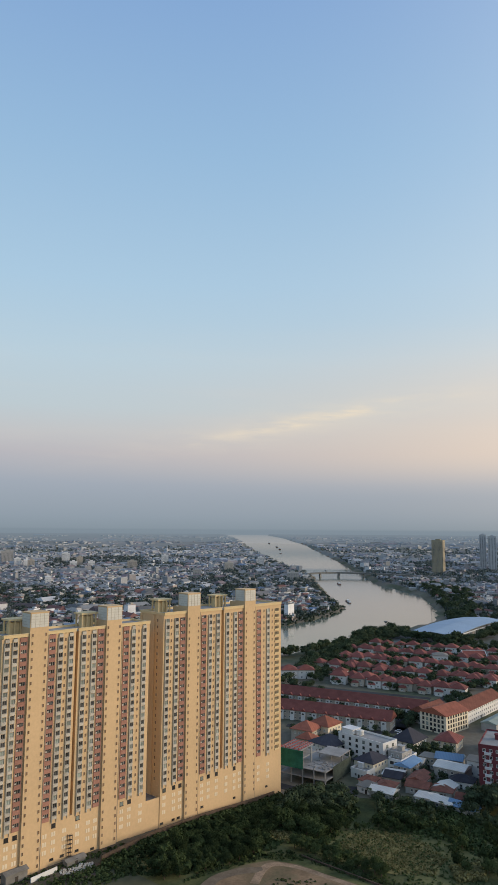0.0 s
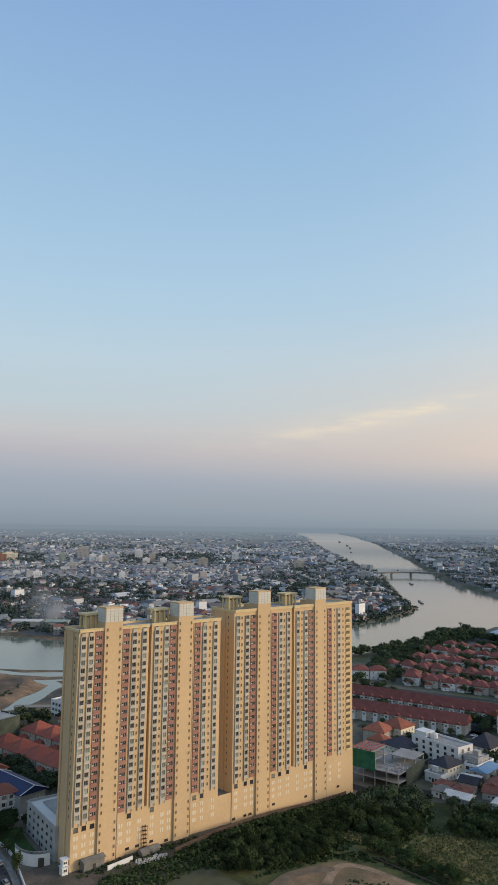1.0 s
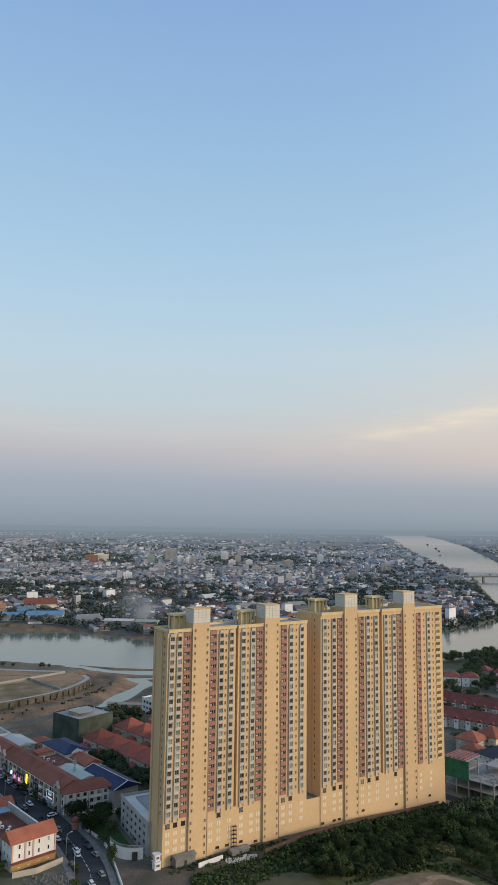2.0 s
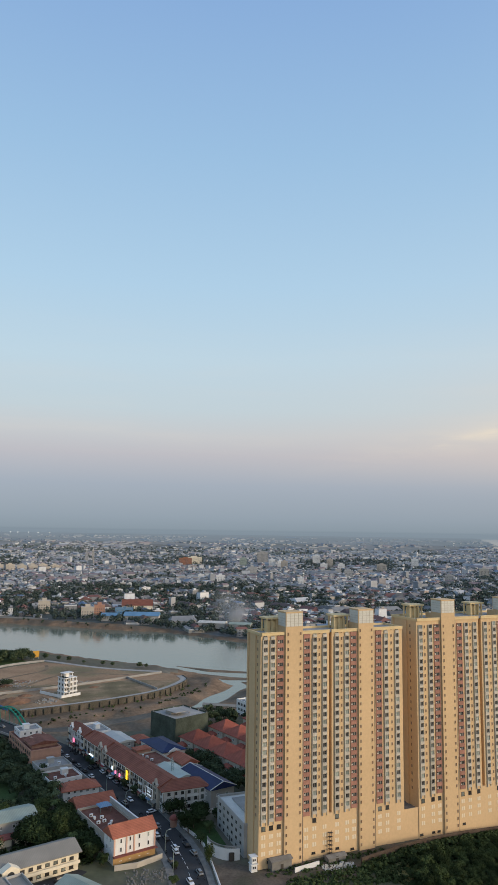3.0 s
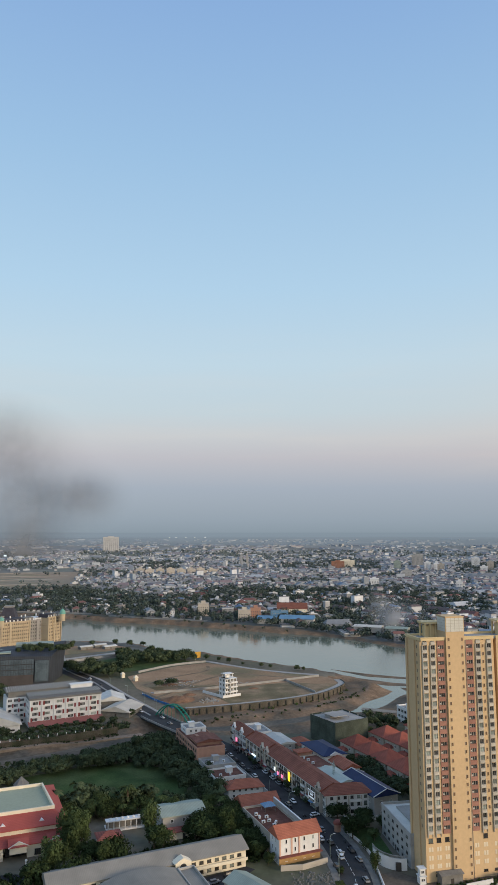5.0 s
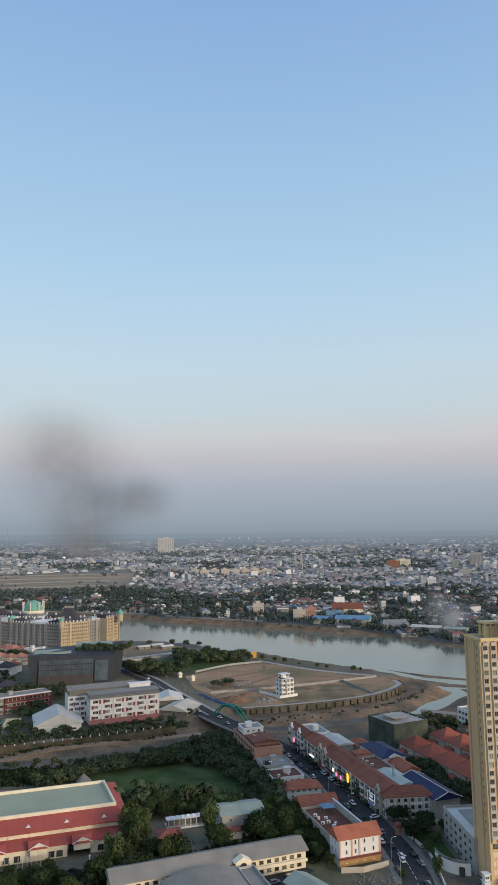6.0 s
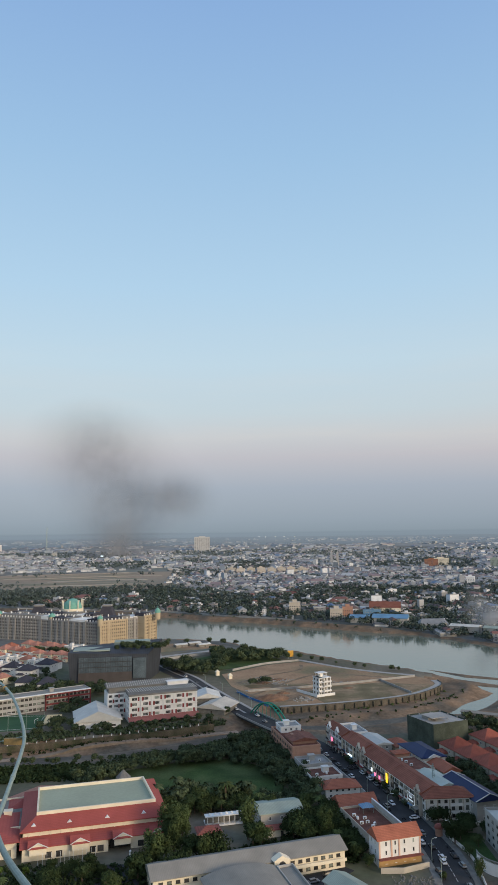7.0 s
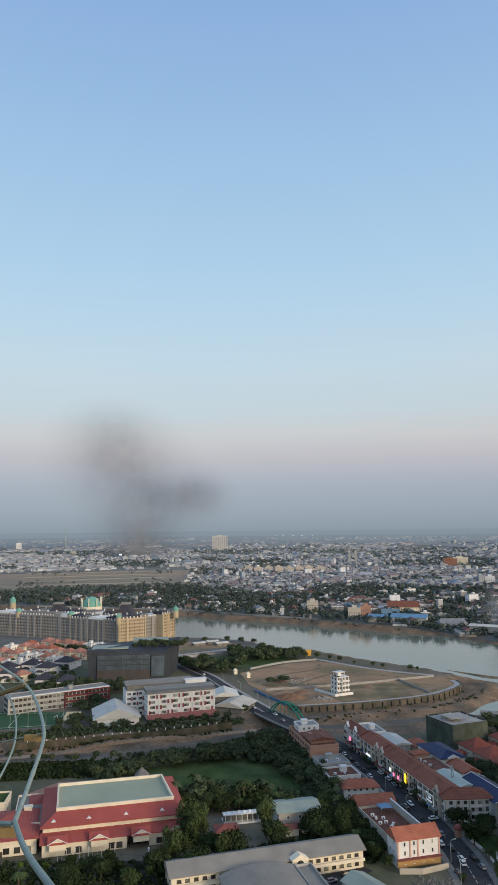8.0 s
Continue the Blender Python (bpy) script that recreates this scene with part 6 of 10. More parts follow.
for x, y in ((0, 0), (5, 0), (5, 5), (0, 5)):
    bm = bmesh.new()
    cyl(bm, x, y, 0, 2.5, 0.15, n=6)
    part("post", bm, white_paint, pavi)
# cars in the yard and on the streets
for k, x, y, r in ((1, 17, 266, 20), (2, 20, 269, 24), (1, 26, 274, 20), (0, 49.0, 378, 104), (1, 46.6, 387, 104), (2, 44.4, 396, 104), (0, 57.6, 374, 104), (1, 42, 405, 104), (0, 39.8, 414, 106), (2, 37.2, 423, 106), (1, 55.4, 352, 104), (1, 62.6, 356, 104), (0, 55.2, 383, 104), (1, 52.7, 392, 104),
                   (2, 59.5, 338, 104), (0, 69.2, 324.5, 20), (0, 71, 286.5, 98), (1, 76, 288, 96), (2, 77, 280, 100), (0, 66.5, 300, 100), (1, 67, 275, 280), (2, 75, 264, 95), (0, 70, 258, 275),
                   (0, -28, 560, 116), (1, -22, 545, 116), (2, -40, 590, 116), (0, -14, 520, 296), (1, -50, 612, 296), (0, -62, 640, 116), (2, 6, 484, 118), (0, 1, 500, 118), (1, 50, 391, 104), (2, 59.5, 366, 104), (0, 62.5, 341, 284)):
    park_car(k, x, y, r, z=0.33 if -8 < x < 9 and 480 < y < 510 else 0.0)
for k in range(46):
    t = build_rng.uniform(0, 1)
    i = build_rng.randrange(1, 9)
    (ax, ay), (bx, by) = STREET[i], STREET[i + 1]
    off = build_rng.choice((-4.9, -5.0, 4.9, 2.5, -2.5, 5.0))
    n = math.hypot(bx - ax, by - ay)
    copy_thing(BIKE, pose(ax + (bx - ax) * t - (by - ay) / n * off, ay + (by - ay) * t + (bx - ax) / n * off, 0.14, 0, 0, math.degrees(math.atan2(by - ay, bx - ax)) + build_rng.choice((0, 180, 60))))


def lamp_post(x, y, rot):
    ob = root("street_lamp", "thin grey street lamp with a curved arm", "street lamp", pose(x, y, gz(x, y), 0, 0, rot), "street lamps")
    bm = bmesh.new()
    tube(bm, [(0, 0, 0), (0, 0, 7), (0.4, 0, 8.4), (1.6, 0, 8.8)], 0.09, 6)
    part("pole", bm, steel, ob)
    bm = bmesh.new()
    box(bm, 1.4, 2.2, -0.14, 0.14, 8.74, 8.86)
    part("head", bm, frame_white, ob)
    return ob


lp = lamp_post(66, 268, 0)
for x, y, r in ((66.5, 284, 0), (78.5, 300, 180), (58.5, 330, 0), (-12, 540, 205), (-26, 570, 205), (-42, 604, 205), (-3, 518, 205), (53, 352, 0)):
    copy_thing(lp, pose(x, y, 0, 0, 0, r))

# ---- beside the flats: white block, gatehouse, villas, netted building site ----
blk = house("white_block", "plain pale block with a flat roof beside yellow flats", "building", 93.5, 303, 0, -88, 32, 17, 11.5, grey_paint, "flat", metal_white, floors=4, step=5.0, size=(1.6, 1.0), frame_m=frame_dark, rng=build_rng, parapet=1.0, faces=("front", "right"))
bm = bmesh.new()
box(bm, 4, 22, 5, 14, 11.7, 12.2)
part("roof_panel", bm, concrete, blk)
gate = root("gatehouse", "curved white gatehouse wall with a balustrade", "gatehouse", pose(92, 281, 0))
bm = bmesh.new()
pts_o = [(-9 * math.cos(a), -11 * math.sin(a)) for a in [k / 12 * 1.75 - 0.1 for k in range(13)]]
for (ax, ay), (bx, by) in zip(pts_o, pts_o[1:]):
    d = Vector((bx - ax, by - ay, 0)).normalized()
    nrm = Vector((-d.y, d.x, 0)) * 0.4
    v = [bm.verts.new(p) for p in ((ax, ay, -0.5), (bx, by, -0.5), (bx, by, 4.2), (ax, ay, 4.2))]
    u = [bm.verts.new(w.co + nrm) for w in v]
    bm.faces.new(v)
    bm.faces.new(u[::-1])
    bm.faces.new((v[3], v[2], u[2], u[3]))
part("wall", bm, white_paint, gate)
bm = bmesh.new()
tube(bm, [(x, y, 5.2) for x, y in pts_o], 0.15, 6)
for x, y in smooth_line(pts_o, 3):
    cyl(bm, x, y, 4.2, 5.2, 0.1, n=5)
part("balustrade", bm, concrete, gate)
bm = bmesh.new()
box(bm, -3.6, -1.6, -11.2, -10.4, 0, 3.0)
part("gate", bm, frame_dark, gate)
sheet("planted_terrace", [(80.5, 309), (91.5, 309), (91.5, 283), (84.5, 281)], lawn, "planted terrace behind a curved wall", "terrace", 0.3)
ribbon("yard_wall", [(79, 305), (82, 292), (82.5, 281), (80.5, 262), (78.5, 245)], 0.4, white_paint, "low white wall with railings beside the road", "wall", lift=1.2, thick=1.6)
yard_soil = material("dusty_yard", (0.135, 0.11, 0.085), 0.95, vary=0.25, scale=0.15, fine=1.0, bump=0.3, second=(0.075, 0.075, 0.05), second_amount=0.9)
sheet("dusty_yard", [(80.5, 240), (80.5, 268), (88, 270.5), (96.5, 262), (150, 266), (165, 262), (140, 249), (118, 240)], yard_soil, "dusty brown yard before the flats", "yard", 0.14, flat=0.0)
kiosk = root("guard_kiosk", "small white guard kiosk at the corner of the flats", "kiosk", pose(93.5, 258.8, 0.14, 0, 0, 5))
bm = bmesh.new()
box(bm, 0, 2.4, 0, 2.4, 0, 2.6)
box(bm, 0.2, 2.2, 0.2, 2.2, 3.0, 5.2)
part("wall", bm, white_paint, kiosk)
bm = bmesh.new()
box(bm, -0.3, 2.7, -0.3, 2.7, 2.6, 2.8)
box(bm, -0.2, 2.6, -0.2, 2.6, 5.2, 5.4)
part("roof", bm, frame_white, kiosk)
share("window", win(1.6, 1.1, frame_white, glass_dark, 1), kiosk, pose(1.2, -0.02, 1.0))
share("window", win(1.4, 1.1, frame_white, glass_dark, 1), kiosk, pose(1.2, 0.18, 3.6))
old_brick = material("old_dark_brick", (0.105, 0.075, 0.055), 0.9, vary=0.25, scale=0.3, fine=2.0, bump=0.3)
# lean-to roofs and clutter at the foot of the flats
for x, y, w, d, h, mt, lab in ((101, 257.0, 8.5, 3.6, 3.2, concrete_dark, "sagging grey lean-to roof at the foot of the flats"), (124, 256.5, 8, 3, 1.6, concrete_dark, "low dark store beside stacked bags")):
    house("lean_to", lab, "shed", x, y, 0.14, 8, w, d, h, concrete_dark, "gable", mt, rise=0.7, over=0.4, floors=1, rng=None, faces=())
bm = bmesh.new()
for k in range(120):
    x, y = rub.uniform(120, 134), rub.uniform(251, 256)
    box(bm, x, x + 0.6, y, y + 0.45, 0.1, 0.25 + rub.uniform(0, 0.5), 0, 0.06)
tagged(new("stacked_bags", finish("stacked_bags", bm, metal_white)), "heap of pale stacked bags by a wall", "bags", kind="stuff")
ribbon("yard_wall", [(109, 254.2), (120, 256.6)], 0.4, white_paint, "short white wall in a dusty yard", "wall", lift=1.8, thick=2.2, n=1)
ribbon("garden_wall", [(135, 251), (160, 257.5), (190, 263.5), (222, 267), (238, 269)], 0.5, old_brick, "dark old brick wall along the foot of the flats", "wall", lift=3.2, thick=6)
ladder = root("stair_tower", "thin steel scaffold stair on the front of the flats", "stair", pose(TOWER_X, TOWER_Y, 0, 0, 0, TOWER_ROT) @ pose(29.5, -1.6, 0))
for k in range(4):
    bm = bmesh.new()
    cyl(bm, (k % 2) * 1.5, (k // 2) * 1.2, 0, 9.5, 0.08, n=5)
    part("post", bm, steel_dark, ladder)
bm = bmesh.new()
for k in range(6):
    box(bm, 0, 1.5, 0, 1.2, 1.5 + k * 1.5, 1.58 + k * 1.5)
part("landing", bm, steel_dark, ladder)


def villa_kind(name, label, w, d, h, roof_mat, wall, seed, group):
    """A two-storey villa with a hipped main roof and a lower front wing."""
    rng = random.Random(seed)
    ob = root(name, label, "house", pose(0, 0, 0), group)
    bm = bmesh.new()
    box(bm, 0, w, 0, d, -1, h)
    box(bm, w * 0.12, w * 0.58, -2.6, -0.01, -1, h * 0.52)
    part("wall", bm, wall, ob)
    bm = bmesh.new()
    hip_roof(bm, w, d, h + 0.2, min(w, d) * 0.33, 0.8)
    part("roof", bm, roof_mat, ob)
    bm = bmesh.new()
    hip_roof(bm, w * 0.46, 3.4, h * 0.52 + 0.2, 1.4, 0.5, x0=w * 0.12, y0=-2.6)
    part("porch_roof", bm, roof_mat, ob)
    for s in (0.25, 0.72):
        share("window", win(1.5, 1.3, frame_white, glass_dark, 1), ob, pose(w * s, -0.03, h * 0.6))
    share("window", win(1.3, 1.3, frame_white, glass_dark, 1), ob, pose(w * 0.34, -2.63, h * 0.14))
    share("window", win(1.3, 1.3, frame_white, glass_pale, 1), ob, pose(w * 0.8, -0.03, h * 0.12))
    for s in (0.3, 0.7):
        share("window", win(1.2, 1.3, frame_white, glass_dark, 1), ob, face_pose("right", d * s, h * 0.6, w, d))
        share("window", win(1.2, 1.3, frame_white, glass_dark, 1), ob, face_pose("left", d * s, h * 0.6, w, d))
    return ob


tile_vermilion = material("vermilion_roof_tiles", (0.29, 0.088, 0.058), 0.75, vary=0.16, scale=0.25, fine=2.5, per_object=0.18, stripes=("Z", 0.35, 0.18))
vo = villa_kind("villa", "villa with a steep red-orange hipped roof among trees", 14, 15, 6.6, tile_vermilion, beige_paint, 3, "orange-roofed villas")
vo.matrix_basis = pose(103.5, 412, 0, 0, 0, -72.6)
for k in range(1, 5):
    x, y = 103.5 + 0.299 * 15.2 * k, 412 - 0.954 * 15.2 * k
    copy_thing(vo, pose(x, y, 0, 0, 0, -72.6))
for k in range(5):
    x, y = 126 + 0.299 * 15.2 * k, 428 - 0.954 * 15.2 * k
    copy_thing(vo, pose(x, y, 0, 0, 0, -72.6))
copy_thing(vo, pose(166, 462, -1.2, 0, 0, -72.6))
copy_thing(vo, pose(152, 440, 0, 0, 0, -72.6))
net = root("netted_site", "unfinished building wrapped in dark green scaffold net", "building site", pose(92.5, 443, 0, 0, 0, -66) @ Matrix.Diagonal((0.93, 0.93, 1, 1)))
bm = bmesh.new()
for fl in range(5):
    box(bm, 0.5, 26.5, 0.5, 26.5, fl * 3.3 - 0.2, fl * 3.3 + 0.05)
part("slab", bm, concrete, net)
for x in (1, 9, 18, 26):
    for y in (1, 9, 18, 26):
        bm = bmesh.new()
        box(bm, x - 0.25, x + 0.25, y - 0.25, y + 0.25, -1, 14.6)
        part("column", bm, concrete, net)
bm = bmesh.new()
rr = np.random.default_rng(3)
for side in range(4):
    for k in range(9):
        for j in range(5):
            a0, a1, z0, z1 = k * 3, k * 3 + 3, j * 2.9, j * 2.9 + 2.9
            o = [rr.uniform(-0.25, 0.05) for _ in range(4)]
            q = [(a0, o[0], z0), (a1, o[1], z0), (a1, o[2], z1), (a0, o[3], z1)]
            f = {0: lambda p: (p[0], p[1], p[2]), 1: lambda p: (27 - p[1], p[0], p[2]), 2: lambda p: (27 - p[0], 27 - p[1], p[2]), 3: lambda p: (p[1], 27 - p[0], p[2])}[side]
            bm.faces.new([bm.verts.new(f(p)) for p in q])
bmesh.ops.remove_doubles(bm, verts=bm.verts[:], dist=0.3)
part("scaffold_net", bm, net_green, net, "dark green hanging scaffold net")
bm = bmesh.new()
box(bm, 0.6, 26.4, 0.6, 26.4, 13.3, 13.8)
box(bm, 8, 14, 6, 14, 13.7, 15.6)
box(bm, 7.4, 20, 5, 15, 15.6, 15.9)
part("roof_slab", bm, paving, net, "pale bare concrete top slab")
house("river_house", "white modern house with dark windows near the river mouth", "house", 160, 478, -1.5, -76, 17, 10, 10.5, white_paint, "flat", concrete, floors=3, step=4, size=(2.2, 1.5), frame_m=frame_dark, rng=build_rng)
house("river_shed", "long grey roof on a jetty by the river mouth", "shed", 143, 505, -2.5, -30, 30, 6, 3.0, grey_paint, "gable", metal_grey, rise=0.8, over=0.4, floors=1, rng=None, faces=())

# ---- school, hall and pitch north of the canal ----
crimson = material("crimson_paint", (0.21, 0.05, 0.05), 0.6, vary=0.1)
sch = root("school_block", "white school block with red window panels and a ribbed roof", "school", pose(-85.3, 486.5, 0, 0, 0, 20))
bm = bmesh.new()
box(bm, 0, 47, 0, 15, -1, 17.4)
box(bm, -12, 28, 17, 33, -1, 16.6)
box(bm, 2, 46, 15.01, 22, -1, 17.4)
part("wall", bm, white_paint, sch)
for fl in range(1, 6):
    bm = bmesh.new()
    box(bm, -0.4, 47.4, -0.5, -0.01, fl * 3.4 - 0.25, fl * 3.4 + 0.2)
    part("cornice", bm, white_paint, sch)
for k in range(7):
    bm = bmesh.new()
    box(bm, k * 7.75, k * 7.75 + 0.6, -0.7, -0.01, 3.4, 17.4)
    part("pier", bm, white_paint, sch)
for fl in range(1, 5):
    for k in range(6):
        s = 4.1 + k * 7.75
        share("window", win(3.6, 2.0, frame_white, glass_pale if (k + fl) % 3 == 0 else glass_dark, 3), sch, pose(s - 0.6, -0.04, fl * 3.4 + 0.8))
        bm = bmesh.new()
        e = s + (1.7 if (k + fl) % 2 == 0 else -3.3)
        box(bm, e, e + 1.1, -0.3, -0.02, fl * 3.4 + 0.5, fl * 3.4 + 3.0)
        part("red_panel", bm, crimson, sch)
    for k in range(3):
        share("window", win(2.6, 1.9, frame_white, glass_dark, 2), sch, face_pose("left", 2.8 + k * 4.6, fl * 3.4 + 0.8, 47, 15))
for fl in range(0, 5):
    for k in range(3):
        share("window", win(2.6, 1.9, frame_white, glass_dark, 2), sch, pose(-10 + k * 3.9, 16.97, fl * 3.3 + 0.8))
        if (k + fl) % 2:
            bm = bmesh.new()
            box(bm, -8.5 + k * 3.9, -7.6 + k * 3.9, 16.7, 16.98, fl * 3.3 + 0.5, fl * 3.3 + 2.9)
            part("red_panel", bm, crimson, sch)
bm = bmesh.new()
v = [bm.verts.new(p) for p in ((-1, -6.2, 2.2), (48, -6.2, 2.2), (48, -0.02, 4.2), (-1, -0.02, 4.2), (-1, -6.2, 2.0), (48, -6.2, 2.0), (48, -0.02, 4.0), (-1, -0.02, 4.0))]
for q in ((0, 1, 2, 3), (7, 6, 5, 4), (4, 5, 1, 0), (5, 6, 2, 1), (7, 4, 0, 3)):
    bm.faces.new([v[i] for i in q])
part("canopy", bm, material("rose_sheet_roof", (0.29, 0.115, 0.10), 0.75, vary=0.12, scale=0.2, stripes=("X", 0.6, 0.08)), sch, "long rose-red entrance canopy")
bm = bmesh.new()
v = [bm.verts.new(p) for p in ((-0.5, -0.6, 18.4), (47.5, -0.6, 18.4), (47.5, 12, 20.2), (-0.5, 12, 20.2), (-0.5, -0.6, 17.42), (47.5, -0.6, 17.42), (47.5, 12, 17.42), (-0.5, 12, 17.42))]
for q in ((0, 1, 2, 3), (4, 5, 1, 0), (5, 6, 2, 1), (6, 7, 3, 2), (7, 4, 0, 3)):
    bm.faces.new([v[i] for i in q])
part("roof", bm, concrete_dark, sch)
bm = bmesh.new()
for k in range(30):
    box(bm, -0.4 + k * 1.62, -0.1 + k * 1.62, -0.8, 11.8, 20.3, 20.5)
part("roof_slat", bm, metal_white, sch)["kind"] = "stuff"
bm = bmesh.new()
hip_roof(bm, 48, 14, 20.6, 2.0, 0.6, gable=True, x0=-12, y0=17.5)
box(bm, -11, 35, 18.2, 30.8, 16.62, 20.5)
part("rear_roof", bm, concrete_dark, sch)
bm = bmesh.new()
for k in range(32):
    v = [bm.verts.new(p) for p in ((-12 + k * 1.5, 16.8, 20.75), (-11.7 + k * 1.5, 16.8, 20.75), (-11.7 + k * 1.5, 24.4, 22.75), (-12 + k * 1.5, 24.4, 22.75))]
    bm.faces.new(v)
    u = [bm.verts.new((q.co.x, q.co.y, q.co.z + 0.18)) for q in v]
    bm.faces.new(u)
    for i in range(4):
        bm.faces.new((v[i], v[(i + 1) % 4], u[(i + 1) % 4], u[i]))
part("rear_roof_slat", bm, metal_white, sch)["kind"] = "stuff"
bm = bmesh.new()
box(bm, 30, 45, 15.5, 21, 17.42, 21.6)
box(bm, 29.5, 45.5, 15, 21.5, 21.6, 22.0)
part("stair_head", bm, white_paint, sch)
house("assembly_hall", "white hall with a wide pitched white metal roof", "hall", -117.5, 471.5, 0, 16, 29, 30, 4.6, white_paint, "gable", metal_white, rise=6.2, over=1.2, floors=1, step=7, size=(2.6, 1.0), frame_m=frame_dark, rng=build_rng)
for x, y, w, d, h, r, mt, lab in ((-45, 538, 18, 19, 4.2, 8, metal_white, "open shelter with a pale blue-white pitched roof"), (-40.5, 513, 20, 22, 3.6, -22, pale_sheet, "open shelter with a cream pitched metal roof")):
    house("market_shelter", lab, "shelter", x, y, 0, r, w, d, h, concrete_dark, "gable", mt, rise=3.4, over=1.5, floors=1, rng=None, faces=())
sheet("sports_pitch", [(-205, 462), (-141, 476), (-149, 512), (-214, 512)], turf, "green sports pitch with white lines", "pitch", 0.12)
for q in ([(-200, 466), (-145, 478)], [(-147, 509), (-208, 508)], [(-145, 478), (-149, 509)], [(-175, 471.5), (-180, 509)]):
    ribbon("pitch_line", q, 0.25, mark_white, "white painted line on a pitch", "pitch line", lift=0.17, thick=0.1, n=1)
sheet("yellow_court", [(-143, 484), (-131, 482), (-136, 507), (-146, 506)], yellow_pale, "small pale yellow court beside the pitch", "court", 1.6)
for x, y, r in ((-149.5, 492, 80), (-172, 508, 0)):
    g_ = root("goal", "white football goal on a green pitch", "goal", pose(x, y, 0.1, 0, 0, r), "goals")
    for px in (-2.5, 2.5):
        bm = bmesh.new()
        cyl(bm, px, 0, 0, 2.2, 0.1, n=6)
        part("post", bm, frame_white, g_)
    bm = bmesh.new()
    box(bm, -2.6, 2.6, -0.1, 0.1, 2.1, 2.3)
    part("crossbar", bm, frame_white, g_)
for k in range(7):
    bm = bmesh.new()
    cyl(bm, 0, 0, 0, 11, 0.14, 0.1, n=6)
    ob = new("net_pole", finish("net_pole", bm, steel))
    ob.matrix_world = pose(-205 + k * 11, 460 + k * 2.4, 0)
    tagged(ob, "tall steel pole of a ball net", "pole", "ball net poles")
wing = house("school_wing", "long school wing with a grey roof and a red front", "school", -187, 503, 0, 33, 74, 14, 11.2, grey_paint, "flat", metal_grey, parapet=0.6, floors=3, step=3.0, size=(2.3, 1.6), frame_m=frame_dark, rng=build_rng, bars=3)
bm = bmesh.new()
for z in (3.6, 7.4, 10.4):
    box(bm, 40, 74.2, -1.5, -0.02, z, z + 0.9)
for s in (40, 57, 73.6):
    box(bm, s, s + 0.6, -1.5, -0.02, 0, 11.2)
part("red_gallery", bm, crimson, wing, "crimson gallery front")
bm = bmesh.new()
box(bm, 0, 74.2, -1.7, -0.02, 11.3, 11.9)
part("fascia", bm, white_paint, wing)
# wall with pale posts on the canal's edge
old_wall_mat = material("mossy_dark_wall", (0.11, 0.092, 0.066), 0.95, vary=0.3, scale=0.3, fine=1.5, bump=0.3, second=(0.05, 0.055, 0.03), second_amount=0.9)
ribbon("canal_wall", [(-160, 434.5), (-121, 446), (-57, 467), (-28, 482)], 0.4, old_wall_mat, "dark weathered wall along the canal edge", "wall", lift=0.5, thick=4.0, n=1)
post_bm = bmesh.new()
box(post_bm, -0.25, 0.25, -0.25, 0.25, 0, 1.2)
post_me = finish("canal_post", post_bm, white_paint)
for k in range(22):
    t = k / 21
    ob = new("canal_post", post_me)
    ob.matrix_world = pose(-150 + 112 * t, 437.6 + 38 * t + 4.0 * t * t, 0)
    tagged(ob, "short white post on a canal wall", "post", "canal posts")
# dark faceted building
blue_glass = material("blue_grey_glass", (0.09, 0.115, 0.13), 0.15, vary=0.25, scale=0.15, fine=1.0, spec=0.6)
dark = root("dark_building", "charcoal faceted building with slanting walls and a roof garden", "building", pose(-152, 612, 0, 0, 0, 9))
bm = bmesh.new()
ring = [(-5, -3), (58, -2), (70, 38), (-2, 42)]
topr = [(-8, -4), (60, -1), (73, 42), (-5, 44)]
tops = (27, 23.5, 30, 25)
lo = [bm.verts.new((x, y, -1)) for x, y in ring]
hi = [bm.verts.new((x, y, z)) for (x, y), z in zip(topr, tops)]
for i in range(4):
    bm.faces.new((lo[i], lo[(i + 1) % 4], hi[(i + 1) % 4], hi[i]))
bm.faces.new(hi)
part("wall", bm, charcoal, dark)
bm = bmesh.new()
for k in range(22):
    x = 1.2 + k * 2.05
    box(bm, x, x + 0.25, -4.5, -4.21, 10, 22.5)
box(bm, 1, 46, -4.2, -1.0, 10.0, 22.5, 1)
box(bm, 47, 58, -3.0, -1.0, 4, 21, 1)
for z in (14.0, 18.2):
    box(bm, 1, 46, -4.4, -4.21, z, z + 0.6)
part("glazing", bm, [steel_dark, blue_glass], dark, "glazed band with dark fins")
bm = bmesh.new()
box(bm, -4, 27, 2, 22, 26.6, 27.6)
part("roof_plate", bm, metal_teal, dark)
bm = bmesh.new()
box(bm, 30, 62, 26, 39, 27.5, 30.6)
part("roof_plate", bm, metal_teal, dark)
bm = bmesh.new()
box(bm, 1, 46, -4.3, -2.0, -1, 9.98)
part("lower_wall", bm, material("brown_cladding", (0.078, 0.068, 0.064), 0.7, vary=0.12, scale=0.2), dark, "dull brown cladding")

